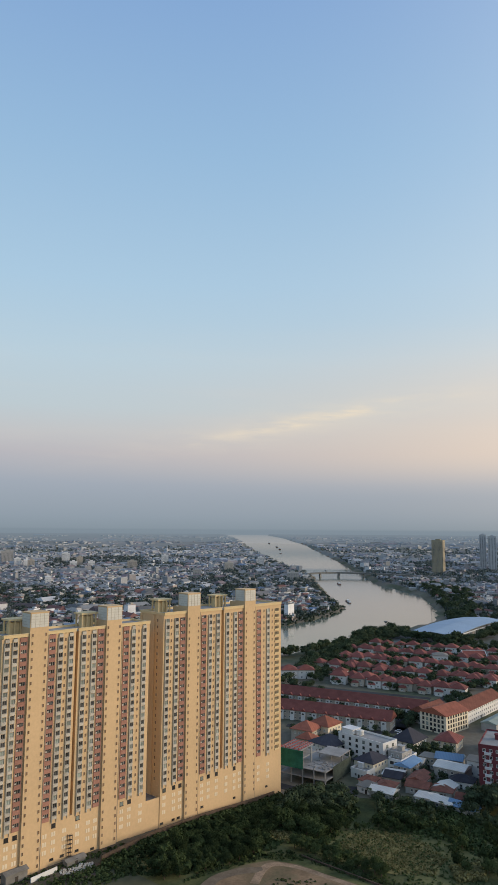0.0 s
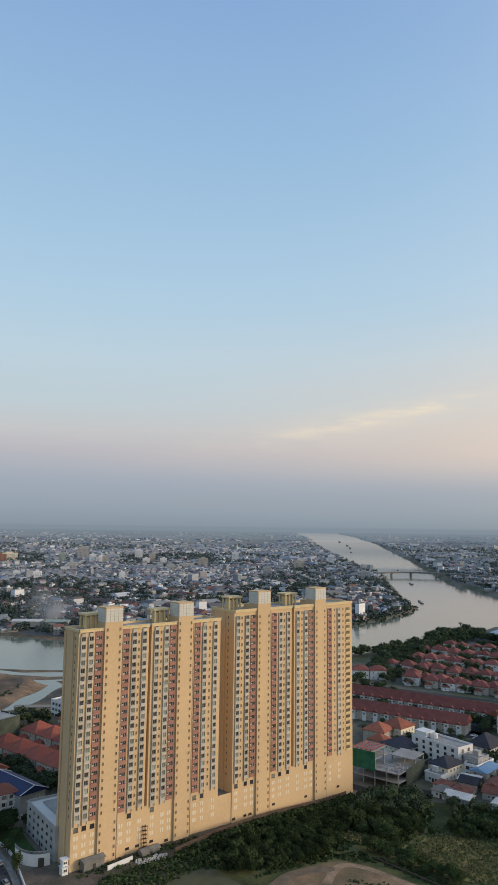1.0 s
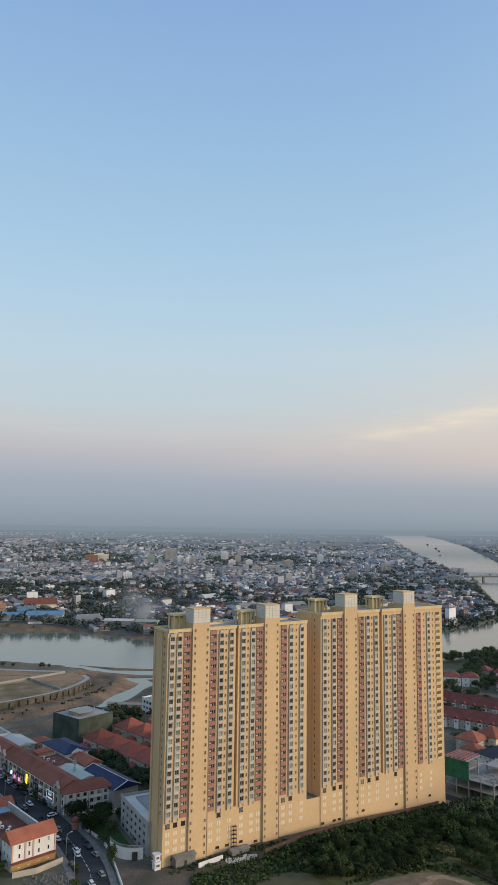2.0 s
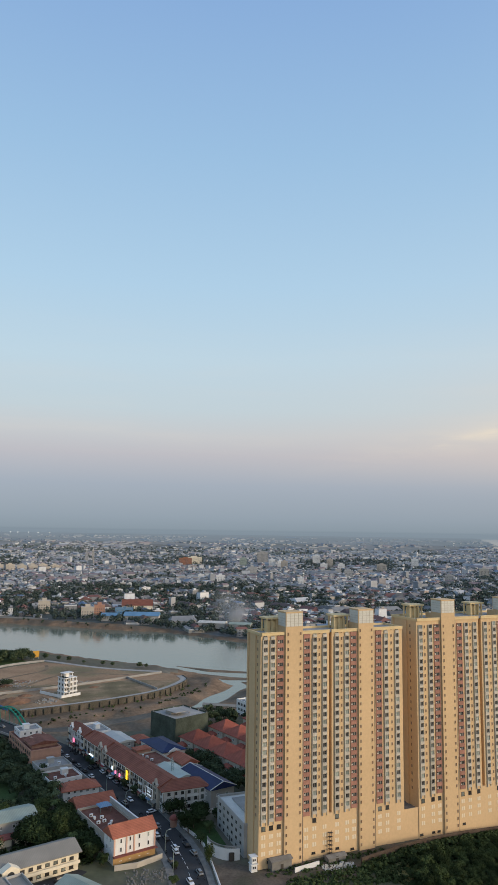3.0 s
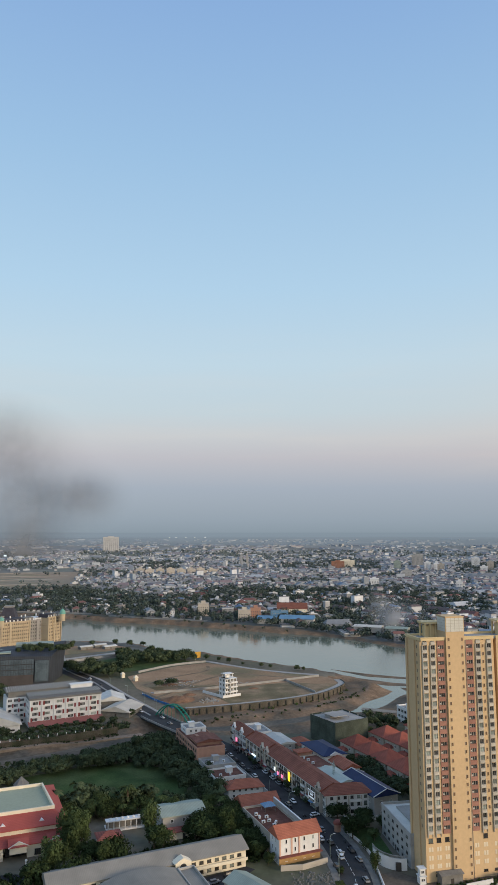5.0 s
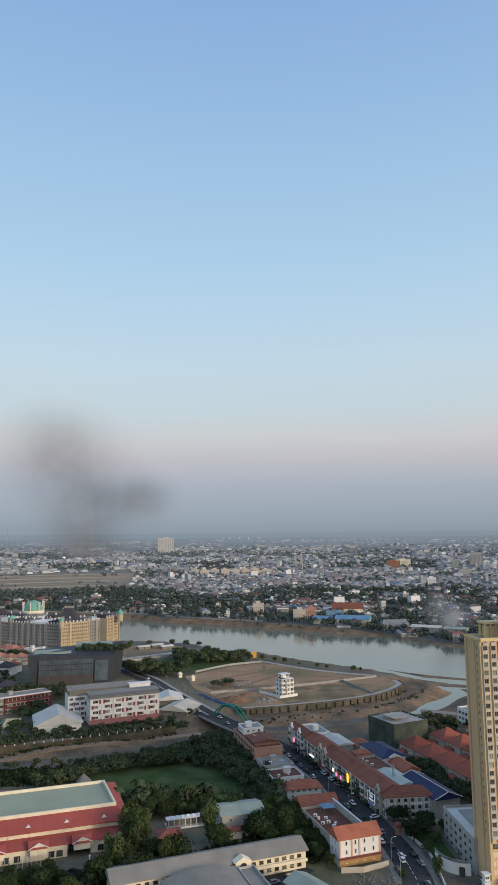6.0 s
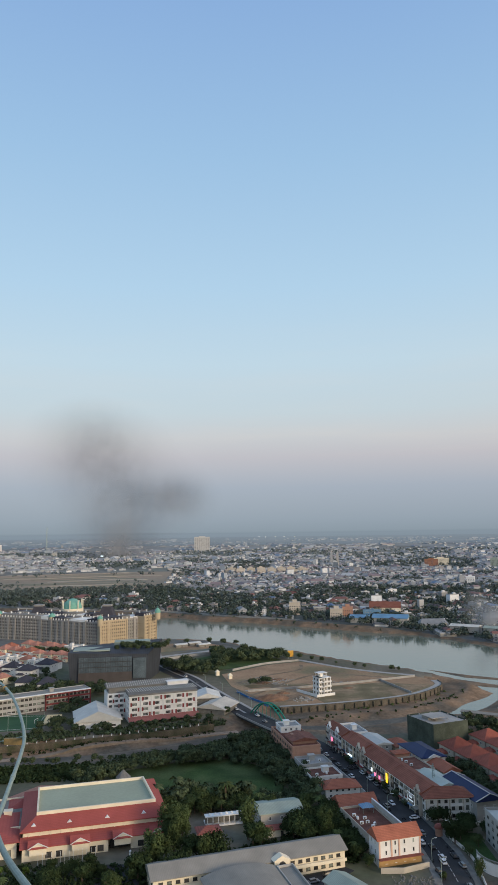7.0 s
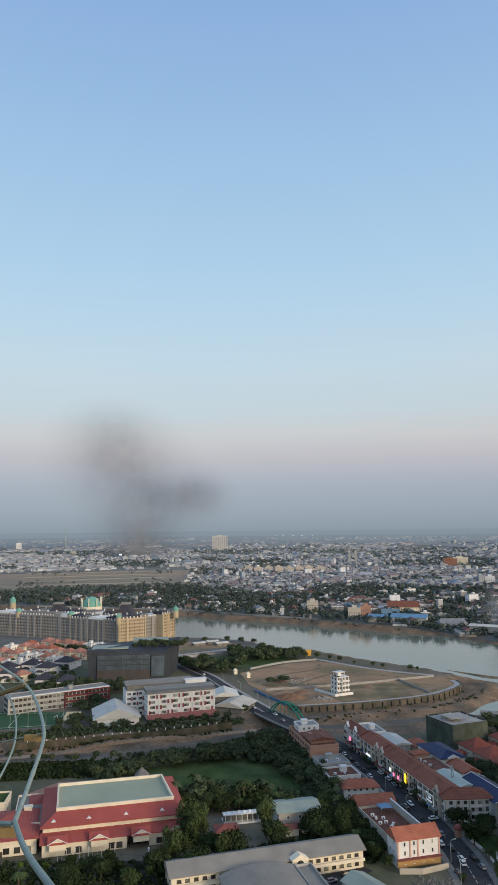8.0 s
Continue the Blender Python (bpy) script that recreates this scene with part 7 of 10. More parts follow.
# ---- the long grand hotel by the river ----
def hotel_block(label, x, y, rot, w, d, h, wall, floors, seed):
    rng = random.Random(seed)
    ob = root("hotel_wing", label, "hotel", pose(x, y, 0, 0, 0, rot), "hotel wings")
    bm = bmesh.new()
    box(bm, 0, w, 0, d, -1, h)
    for z in (h * 0.18, h * 0.72, h - 0.6):
        box(bm, -0.5, w + 0.5, -0.5, d + 0.5, z, z + 0.7)
    part("wall", bm, wall, ob)
    n = int(w / 9)
    for k in range(n + 1):
        if 0 < k < n and rng.random() < 0.35:
            continue
        bm = bmesh.new()
        s, half = w * k / max(n, 1), rng.uniform(0.8, 2.2)
        box(bm, max(s - half, 0), min(s + half, w), -1.1, -0.02, 0, h + rng.choice((0.2, 0.2, 1.6)))
        part("bay", bm, wall, ob)
    # dark mansard stretches between pale attic blocks
    s = 0.5
    while s < w - 5:
        length = min(rng.uniform(7, 17), w - 0.5 - s)
        bm = bmesh.new()
        if rng.random() < 0.82:
            box(bm, s, s + length, 0.6, d - 1, h + 0.05, h + 4.0, 0, 1.1)
            part("mansard", bm, tile_dark if rng.random() < 0.5 else concrete_dark, ob)
        else:
            box(bm, s, s + length, 0.3, d - 1, h + 0.05, h + rng.uniform(2.0, 5.0))
            part("attic", bm, white_paint if rng.random() < 0.6 else wall, ob)
        s += length + 0.02
    bm = bmesh.new()
    box(bm, -0.7, w + 0.7, -0.75, 0.55, h - 0.1, h + 1.0)
    box(bm, w - 0.5, w + 0.75, 0.55, d, h - 0.1, h + 1.0)
    part("parapet", bm, wall, ob)
    # columns of open balconies
    bm = bmesh.new()
    for k in range(int(w / 6.2)):
        q = 3.1 + k * 6.2
        for fl in range(1, floors):
            box(bm, q - 1.5, q + 1.5, -1.3, -0.02, fl * h / floors - 0.1, fl * h / floors + 0.9)
    ob2 = part("balcony_front", bm, wall, ob)
    ob2["kind"] = "stuff"
    bm = bmesh.new()
    for k in range(int(w / 4.5)):
        s = 2.2 + k * 4.5
        box(bm, s - 0.6, s + 0.6, 0.4, 2.0, h + 0.2, h + 2.8)
        if k % 3 == 0:
            box(bm, s - 0.5, s + 0.5, d * 0.5, d * 0.5 + 1.4, h + 4, h + 6.4)
    ob2 = part("dormer", bm, white_paint, ob)
    ob2["kind"] = "stuff"
    storey = h / floors
    spare = []
    for face, length in (("front", w), ("right", d)):
        nn = int(length / 2.5)
        for fl in range(floors):
            for k in range(nn):
                spare.append((win(1.35, 2.1, wall, glass_dark, 0), face_pose(face, length * (k + 0.5) / nn, fl * storey + 0.9, w, d) @ pose(0, -0.05, 0)))
    joined(ob, "window_grid", spare)
    return ob


hotel_block("long grey-stone hotel wing with dark mansard roof", -352, 903, -22, 98, 22, 26, grey_stone, 7, 1)
hotel_block("long grey-stone hotel wing with dark mansard roof", -261, 866, -29, 72, 22, 25, grey_stone, 7, 2)
hotel_block("grey-stone hotel wing beside the golden end blocks", -198, 831, -29, 22, 22, 25.5, grey_stone, 7, 3)
hotel_block("hotel end block with arched bays, coloured as sunlit stone", -178, 817, 37, 35, 20, 27.5, sunlit_stone, 7, 4)
# grey colour stands for the shaded side face between the end blocks
hotel_block("shaded stone link between golden hotel end blocks", -153, 843, 37, 24, 24, 27, grey_stone, 7, 5)
hotel_block("tall hotel corner block by the water, coloured as sunlit stone", -132, 848, 60, 24, 16, 29.5, sunlit_stone, 8, 6)
hotel_block("grey-stone rear wing of the hotel", -330, 960, -20, 130, 24, 22, grey_stone, 6, 7)


def cupola(x, y, z, r, h, label):
    ob = root("cupola", label, "cupola", pose(x, y, z), "hotel cupolas")
    bm = bmesh.new()
    cyl(bm, 0, 0, -6, 2.0, r * 0.92, n=16)
    part("drum", bm, sunlit_stone, ob)
    bm = bmesh.new()
    dome(bm, 0, 0, 2.0, r, h, 16, 6)
    cyl(bm, 0, 0, 2.0 + h * 0.95, 2.0 + h * 1.5, r * 0.12, 0.05, n=6)
    part("dome", bm, green_dome, ob)
    return ob


cupola(-117, 858, 31, 3.6, 5.5, "small green domed cupola on a golden corner")
cupola(-178, 819, 28.5, 3.4, 3.8, "small green domed cupola on a hotel corner")
cupola(-246, 862, 27, 4.0, 4.2, "small green domed cupola on a hotel roof")
cupola(-322, 893, 28, 4.0, 4.2, "small green domed cupola on a hotel roof")
cupola(-366, 990, 30, 4.4, 8, "tall green domed cupola on a hotel roof")
big = root("great_dome", "large green dome over a cream drum on the hotel", "dome", pose(-247, 962, 20))
bm = bmesh.new()
cyl(bm, 0, 0, 0, 9, 14.5, n=24)
part("drum", bm, cream_paint, big)
bm = bmesh.new()
dome(bm, 0, 0, 9, 12.5, 13, 24, 8)
part("dome", bm, green_dome, big)
for k in range(8):
    bm = bmesh.new()
    a = 0.785 * k
    cyl(bm, 14 * math.cos(a), 14 * math.sin(a), 9, 20, 0.7, n=6)
    part("turret", bm, cream_paint, big)
for x, y in ((-290, 955), (-196, 945)):
    pv = root("pyramid_roof", "dark steep pyramid roof with a pale top", "roof", pose(x, y, 20), "pyramid roofs")
    bm = bmesh.new()
    box(bm, -10, 10, -10, 10, 0, 13, 0, 4.6)
    part("slope", bm, tile_dark, pv)
    bm = bmesh.new()
    box(bm, -5.8, 5.8, -5.8, 5.8, 13, 15)
    part("cap", bm, grey_stone, pv)
# terraces with orange roofs and white villas between hotel and school
west_rng = random.Random(21)
vw = villa_kind("villa", "small villa with a red tiled roof near the hotel", 11.5, 13, 6.8, tile_salmon, cream_paint, 4, "villas near the hotel")
vw.matrix_basis = pose(-262, 800, 0, 0, 0, -28)
vr = villa_kind("villa", "small white villa with an orange tiled roof", 11.5, 12, 7.0, tile_orange, white_paint, 14, "villas near the hotel")
vr.matrix_basis = pose(-276, 782, 0, 0, 0, -28)
vf = house("villa", "white flat-roofed house with a roof room near the hotel", "house", -290, 762, 0, -28, 11, 12, 7.4, white_paint, "flat", concrete, floors=2, rng=west_rng, group="villas near the hotel", frame_m=frame_dark)
west_kinds = (vw, vw, vw, vw, vr, vf, vf)
spots = [(-262 + i * 11.4 - j * 14, 800 - i * 6.1 - j * 34) for j in range(5) for i in range(9)]
for (x, y) in spots[1:]:
    if x > -168 and y < 720:
        continue
    copy_thing(west_rng.choice(west_kinds), pose(x + west_rng.uniform(-2, 2), y + west_rng.uniform(-2, 2), 0, 0, 0, -28 + west_rng.uniform(-4, 4)) @ Matrix.Scale(west_rng.uniform(0.82, 1.05), 4))
vd = villa_kind("villa", "white villa with a dark slate roof beside the school", 15, 14, 7.4, tile_dark, white_paint, 5, "dark-roofed villas")
vd.matrix_basis = pose(-196, 585, 0, 0, 0, 10)
for x, y, r in ((-176, 578, 10), (-214, 640, -15), (-232, 655, -15), (-250, 640, -15), (-205, 668, -15), (-236, 612, 10), (-256, 600, 10)):
    copy_thing(vd, pose(x, y, 0, 0, 0, r))
# shelters, lanes and wall by the water
sheet("quay_yard", [(-108, 770), (-60, 788), (-36, 812), (-60, 835), (-104, 830)], sand, "bare sandy yard by the river", "yard", 0.12)
ribbon("lane", [(-100, 742), (-62, 768), (-30, 790)], 7, paving, "pale lane to the river", "lane", lift=0.2)
ribbon("lane", [(-96, 722), (-60, 748), (-20, 770)], 0.6, concrete, "long pale boundary wall", "wall", lift=2.2, thick=2.4)
for x, y in ((-88, 800), (-74, 812), (-62, 800)):
    house("boat_shelter", "low shelter with a pale roof by the river", "shelter", x, y, 0, 30, 14, 8, 2.8, concrete_dark, "gable", metal_white, rise=1.0, over=0.6, floors=1, rng=None, faces=())
sheet("park_lawn", [(-72, 668), (-28, 672), (28, 716), (10, 742), (-40, 752), (-78, 712)], lawn, "green park lawn by the river", "lawn", 0.12)
for x, y in ((-34, 644), (-22, 628)):
    pv = root("gate_pavilion", "small white gate pavilion with a pointed roof", "pavilion", pose(x, y, 0, 0, 0, 24), "gate pavilions")
    bm = bmesh.new()
    box(bm, -1.5, 1.5, -1.5, 1.5, 0, 3.2)
    part("wall", bm, cream_paint, pv)
    bm = bmesh.new()
    box(bm, -2.0, 2.0, -2.0, 2.0, 3.2, 5.0, 0, 1.7)
    part("roof", bm, cream_paint, pv)
yel = root("yellow_board", "tall yellow board on the river promenade", "board", pose(36, 724, 0, 0, 0, 20))
bm = bmesh.new()
box(bm, -3, 3, -0.3, 0.3, 2, 8)
part("panel", bm, material("ochre_board", (0.55, 0.30, 0.05), 0.6, vary=0.1), yel)
for px in (-2.5, 2.5):
    bm = bmesh.new()
    box(bm, px - 0.15, px + 0.15, -0.15, 0.15, 0, 2)
    part("post", bm, steel, yel)

# ---- east: building site, villas, terraces, red-roofed estate ----
EZ = -4.0
site = root("building_site", "unfinished concrete frame with green nets and red steel on top", "building site", pose(257, 286, EZ, 0, 0, -72))
for z, x0, x1, y0, y1 in ((4.2, 0, 27, 0, 30), (8.4, 0, 27, 0, 30), (12.6, 0, 13, 0, 16), (12.0, 14, 27, 16, 30), (16.2, 0, 12, 0, 16)):
    bm = bmesh.new()
    box(bm, x0, x1, y0, y1, z - 0.35, z)
    part("slab", bm, concrete, site)
for x in (0.4, 6.8, 13.4, 20, 26.4):
    for y in (0.4, 10, 20, 29.4):
        bm = bmesh.new()
        box(bm, x - 0.28, x + 0.28, y - 0.28, y + 0.28, -2, 16.2 if x < 13.5 and y < 17 else (12 if x > 13 and y > 16 else 9.2))
        part("column", bm, concrete, site)
bm = bmesh.new()
for k in range(9):
    for j in range(3):
        o = [rr.uniform(-0.3, 0.0) for _ in range(4)]
        bm.faces.new([bm.verts.new(p) for p in ((k * 1.6 - 0.3, o[0] - 0.2, 7.6 + j * 3), (k * 1.6 + 1.3, o[1] - 0.2, 7.6 + j * 3), (k * 1.6 + 1.3, o[2] - 0.2, 10.6 + j * 3), (k * 1.6 - 0.3, o[3] - 0.2, 10.6 + j * 3))])
bmesh.ops.remove_doubles(bm, verts=bm.verts[:], dist=0.35)
part("green_net", bm, net_bright, site, "bright green hanging net")
bm = bmesh.new()
for k in range(10):
    for j in range(2):
        o = [rr.uniform(0.1, 0.4) for _ in range(4)]
        bm.faces.new([bm.verts.new(p) for p in ((27 + o[0], 8 + k * 2.2, 1 + j * 4), (27 + o[1], 10.2 + k * 2.2, 1 + j * 4), (27 + o[2], 10.2 + k * 2.2, 5 + j * 4), (27 + o[3], 8 + k * 2.2, 5 + j * 4))])
bmesh.ops.remove_doubles(bm, verts=bm.verts[:], dist=0.35)
part("green_net", bm, net_green, site)
bm = bmesh.new()
for k in range(7):
    box(bm, 0.2, 12, 0.8 + k * 2.3, 1.0 + k * 2.3, 16.5, 16.7)
for k in range(5):
    box(bm, 0.5 + k * 2.6, 0.75 + k * 2.6, 0.4, 15.6, 16.7, 16.9)
    box(bm, 0.5 + k * 2.6, 0.75 + k * 2.6, 0.4, 0.6, 16.2, 17.6)
part("reinforcement", bm, material("red_oxide_steel", (0.38, 0.10, 0.08), 0.7, vary=0.15), site, "red oxide steel on the top slab")
bm = bmesh.new()
for k in range(60):
    x, y, s = rr.uniform(14, 26), rr.uniform(1, 15), rr.uniform(0.3, 1.4)
    box(bm, x, x + s, y, y + s * 0.7, 8.42, 8.5 + s * 0.3)
ob = part("building_materials", bm, concrete, site)
ob["kind"] = "stuff"

er = random.Random(31)
house("villa", "orange-roofed villa behind the flats", "house", 309, 333, EZ, -70, 14, 14, 7.2, beige_paint, "hip", tile_orange, rise=4.2, over=1.0, rng=er, floors=2)
house("villa", "orange-roofed villa with a broad hipped roof", "house", 324, 333, EZ, -80, 15, 15, 8.0, cream_paint, "hip", tile_orange, rise=4.6, over=1.0, rng=er, floors=2)
house("villa", "small orange-roofed villa beside the building site", "house", 303, 322, EZ, -70, 10, 9, 5.0, beige_paint, "hip", tile_orange, rise=3.0, rng=er, floors=1)
house("villa", "white villa with a dark two-tier roof", "house", 301, 308, EZ, -86, 16, 16, 6.6, white_paint, "hip", tile_dark, rise=4.4, over=1.4, rng=er, floors=2, step=4)
bigv = house("villa", "large white four-storey house with roof terrace and water tanks", "house", 312, 295.5, EZ, -87, 32, 13, 12.0, white_paint, "flat", concrete, rng=er, floors=4, step=5.0, size=(1.6, 1.6), frame_m=frame_dark, parapet=1.1, tank=True)
bm = bmesh.new()
box(bm, 1, 9, 2, 9, 12.5, 15.0)
box(bm, 0.6, 9.4, 1.6, 9.4, 15.0, 15.3)
part("roof_room", bm, white_paint, bigv)
bm = bmesh.new()
cyl(bm, 12, 6, 12.5, 14.6, 1.5, n=14)
dome(bm, 12, 6, 14.6, 1.5, 0.8, 14, 3)
part("water_tank", bm, metal_white, bigv, "large white water tank")
house("villa", "grey villa with a tiered roof terrace", "house", 316, 262, EZ, -84, 9, 10, 9.0, grey_paint, "flat", concrete, rng=er, floors=3)
house("villa", "white villa with a steep dark pyramid roof", "house", 344, 282, EZ, -80, 14, 17, 6.0, white_paint, "hip", tile_dark, rise=6.0, over=1.0, rng=er, floors=2, step=4)
house("villa", "cream villa with a red roof", "house", 364, 266, EZ, -70, 13, 15, 5.6, cream_paint, "hip", tile_red, rise=4.2, over=0.9, rng=er, floors=2)
house("villa", "white and beige villa with dark roofs and terraces", "house", 296, 269, EZ, -82, 12, 15, 6.8, cream_paint, "hip", tile_dark, rise=3.6, over=0.8, rng=er, floors=2)
house("villa", "low white wing with a flat terrace", "house", 290, 266, EZ, -82, 10, 8, 4.0, white_paint, "flat", concrete, rng=er, floors=1, size=(1.4, 1.5))
house("villa", "white modern villa with flat dark terraces", "house", 312, 259, EZ, -80, 8, 18, 6.4, white_paint, "flat", concrete_dark, rng=er, floors=2, size=(2.2, 1.6), frame_m=frame_dark)
red_apt = house("red_apartments", "tall brick-red apartment house with white balconies", "apartment house", 319, 207, EZ, -66, 18, 30, 24, material("crimson_brick", (0.17, 0.05, 0.055), 0.8, vary=0.12, scale=0.3), "flat", concrete, rng=er, floors=7, step=3.2, size=(1.5, 1.5), faces=("front", "right", "left"))
for fl in range(6):
    for s in (4.5, 12.5):
        bm = bmesh.new()
        box(bm, s - 1.6, s + 1.6, -1.2, -0.02, 3.2 + fl * 3.43, 4.2 + fl * 3.43)
        part("balcony", bm, frame_white, red_apt)
# shacks with sheet roofs at the edge of the green
shack_rng = random.Random(44)
SHACKS = [(276, 241, 12, 8, metal_white, 3.0), (283, 233, 12, 9, rust_roof, 3.4), (287, 222, 9, 8, metal_white, 3.0), (289, 214, 10, 8, metal_white, 2.8), (291, 206, 13, 6, metal_blue, 2.8), (294, 233, 11, 9, rust_roof, 3.2), (301, 241, 10, 10, metal_white, 4.0),
          (305, 230, 14, 9, rust_roof, 3.2), (300, 222, 10, 10, rust_roof, 3.0), (307, 215, 9, 9, metal_white, 3.2), (300, 208, 8, 8, rust_roof, 2.8), (312, 244, 16, 9, metal_blue, 5.2), (322, 236, 16, 12, metal_white, 6.4), (333, 243, 14, 10, metal_blue, 6.6),
          (276, 249, 10, 7, metal_grey, 3.0), (284, 246, 9, 8, rust_roof, 3.2), (331, 252, 10, 8, metal_grey, 6), (340, 228, 16, 10, metal_grey, 8), (318, 224, 12, 9, tile_dark, 3.4), (295, 248, 9, 9, tile_dark, 3.5), (311, 203, 8, 8, rust_roof, 3), (323, 254, 8, 8, metal_white, 4.5)]
for x, y, w, d, mt, h in SHACKS:
    house("shack", {"white_metal_roof": "small house with a pale sheet-metal roof", "rusty_sheet_roof": "small house with a rusty red sheet roof", "blue_metal_roof": "small house with a blue sheet-metal roof", "grey_metal_roof": "small house with a grey sheet-metal roof", "dark_slate_roof": "small house with a dark tiled roof"}[mt.name],
          "house", x, y, EZ, -72 + shack_rng.choice((0, 0, 90)) + shack_rng.uniform(-9, 9), w, d, h, shack_rng.choice((white_paint, beige_paint, grey_paint)), shack_rng.choice(("gable", "gable", "hip")), mt, rise=1.5 + shack_rng.uniform(0, 0.9), over=0.6, floors=1 if h < 4.5 else 2, rng=shack_rng, step=3.6, faces=("front", "left"))
# four-storey shophouse block and long white building
house("shophouse_block", "cream four-storey block with an orange roof", "shophouses", 394, 299, EZ, -88, 20, 26, 11.5, cream_paint, "gable", tile_orange, rise=4.0, over=0.8, rng=er, floors=4, step=3.0, size=(1.6, 1.9), frame_m=frame_dark)
house("long_white_building", "long white building with a red-brown tiled roof", "building", 415, 283, EZ, 10, 74, 15, 8.5, white_paint, "gable", tile_brown, rise=4.4, over=1.0, rng=er, floors=3, step=3.6, size=(1.3, 1.4))
house("long_white_building", "lower red-roofed wing of a white building", "building", 405, 300, EZ, 8, 28, 14, 7.5, white_paint, "gable", tile_brown, rise=4.0, over=1.0, rng=er, floors=2, step=3.6)
house("teal_shed", "long shed with a blue-green metal roof", "shed", 425, 262, EZ, 10, 46, 10, 5.0, grey_paint, "gable", metal_teal, rise=1.6, over=0.6, rng=None, floors=1, faces=())
house("flat_block", "pale grey flat-roofed block", "building", 385, 246, EZ, -70, 18, 14, 7.5, grey_paint, "flat", concrete, rng=er, floors=2)
house("flat_block", "pale flat-roofed block with dark windows", "building", 372, 233, EZ, -70, 14, 12, 9.5, white_paint, "flat", metal_grey, rng=er, floors=3)


def terrace_row(label, x, y, rot, w):
    ob = house("terrace_row", label, "terraced houses", x, y, EZ, rot, w, 15, 6.4, beige_paint, "gable", tile_red, rise=5.2, over=1.0, rng=er, floors=2, step=3.7, size=(1.4, 1.3), faces=("front", "right"), group="terraced rows", door=False)
    n = int(w / 7.4)
    for k in range(n):
        s = (k + 0.5) * w / n
        bm = bmesh.new()
        hip_roof(bm, 3.4, 5.0, 6.5, 1.5, 0.3, x0=s - 1.7, y0=-1.4, gable=True, thick=0.15)
        part("dormer_roof", bm, tile_red, ob)
        bm = bmesh.new()
        box(bm, s - 1.5, s + 1.5, -1.3, -0.02, 0, 6.4)
        bay = part("bay", bm, white_paint, ob)
        share("window", win(1.6, 1.4, frame_white, glass_dark, 1), bay, pose(s, -1.34, 4.0))
    return ob


terrace_row("long terrace of houses under one red tiled roof", 369, 413, -66, 112)
terrace_row("long terrace of houses under one dark red tiled roof", 334, 386, -64, 88)
ve = villa_kind("villa", "estate villa with a red hipped roof", 10.5, 11.5, 5.6, tile_red, beige_paint, 6, "estate villas")
ve.matrix_basis = pose(453, 438, EZ, 0, 0, -66)
ve2 = villa_kind("villa", "estate villa with white walls and a red hipped roof", 11.5, 10.5, 6.2, tile_red, white_paint, 16, "estate villas")
ve2.matrix_basis = pose(464, 446, EZ, 0, 0, -62)
ESTATE = [(437, 452), (500, 494), (560, 512), (640, 556), (760, 470), (770, 430), (560, 330), (495, 330)]
for j in range(13):
    for i in range(-8, 22):
        if j % 3 == 2:
            continue
        u_, v_ = i * 14.2 + (j % 2) * 5, j * 16.5
        x, y = 444 + 0.407 * u_ + 0.913 * v_, 444 - 0.913 * u_ + 0.407 * v_
        if (i, j) in ((0, 0), (0, 1)) or math.hypot(x - 442, y - 466) < 22 or not inside(np.array([x]), np.array([y]), ESTATE)[0]:
            continue
        copy_thing(ve if er.random() < 0.6 else ve2, pose(x + er.uniform(-2.4, 2.4), y + er.uniform(-2.4, 2.4), EZ, 0, 0, -66 + er.uniform(-7, 7) + (180 if j % 3 == 1 else 0)) @ Matrix.Scale(er.uniform(0.95, 1.12), 4))
for x, y in ((426, 472), (438, 463)):
    house("villa", "white house with a red roof at the end of a terrace", "house", x, y, EZ, -37, 14.4, 12, 7.6, white_paint, "hip", tile_red, rise=3.6, rng=er, floors=2, step=4)
house("villa", "white villa with tall gables in the estate", "house", 590, 430, EZ, -50, 14, 12, 9.0, white_paint, "hip", metal_grey, rise=2.5, rng=er, floors=2)
pav = house("roofed_pavilion", "red roofed pavilion outlined with white ridge lines", "pavilion", 628, 420, EZ, -40, 22, 14, 5.0, white_paint, "gable", tile_red, rise=5.0, rng=er, floors=1)
bm = bmesh.new()
for sx in (-0.8, 22.8):
    for sy in (-1, 1):
        tube(bm, [(sx, 7 - sy * 7.8, 5.4), (sx, 7, 10.5)], 0.35, 5)
tube(bm, [(-0.8, 7, 10.5), (22.8, 7, 10.5)], 0.35, 5)
part("ridge_trim", bm, frame_white, pav)
# estate lanes
for q in ([(372, 336), (384, 300), (362, 278), (352, 262)], [(352, 410), (392, 322)], [(330, 360), (372, 306), (420, 330), (520, 345)], [(250, 283), (262, 250), (280, 254)], [(415, 452), (470, 346)]):
    ribbon("lane", q, 6.5, asphalt, "narrow asphalt lane between houses", "road", lift=0.14)
for k, x, y, r in ((0, 376, 303, 120), (0, 372, 298, 120), (2, 366, 290, 110), (1, 360, 276, 100), (0, 392, 330, 110), (0, 300, 231, 20)):
    park_car(k, x, y, r)
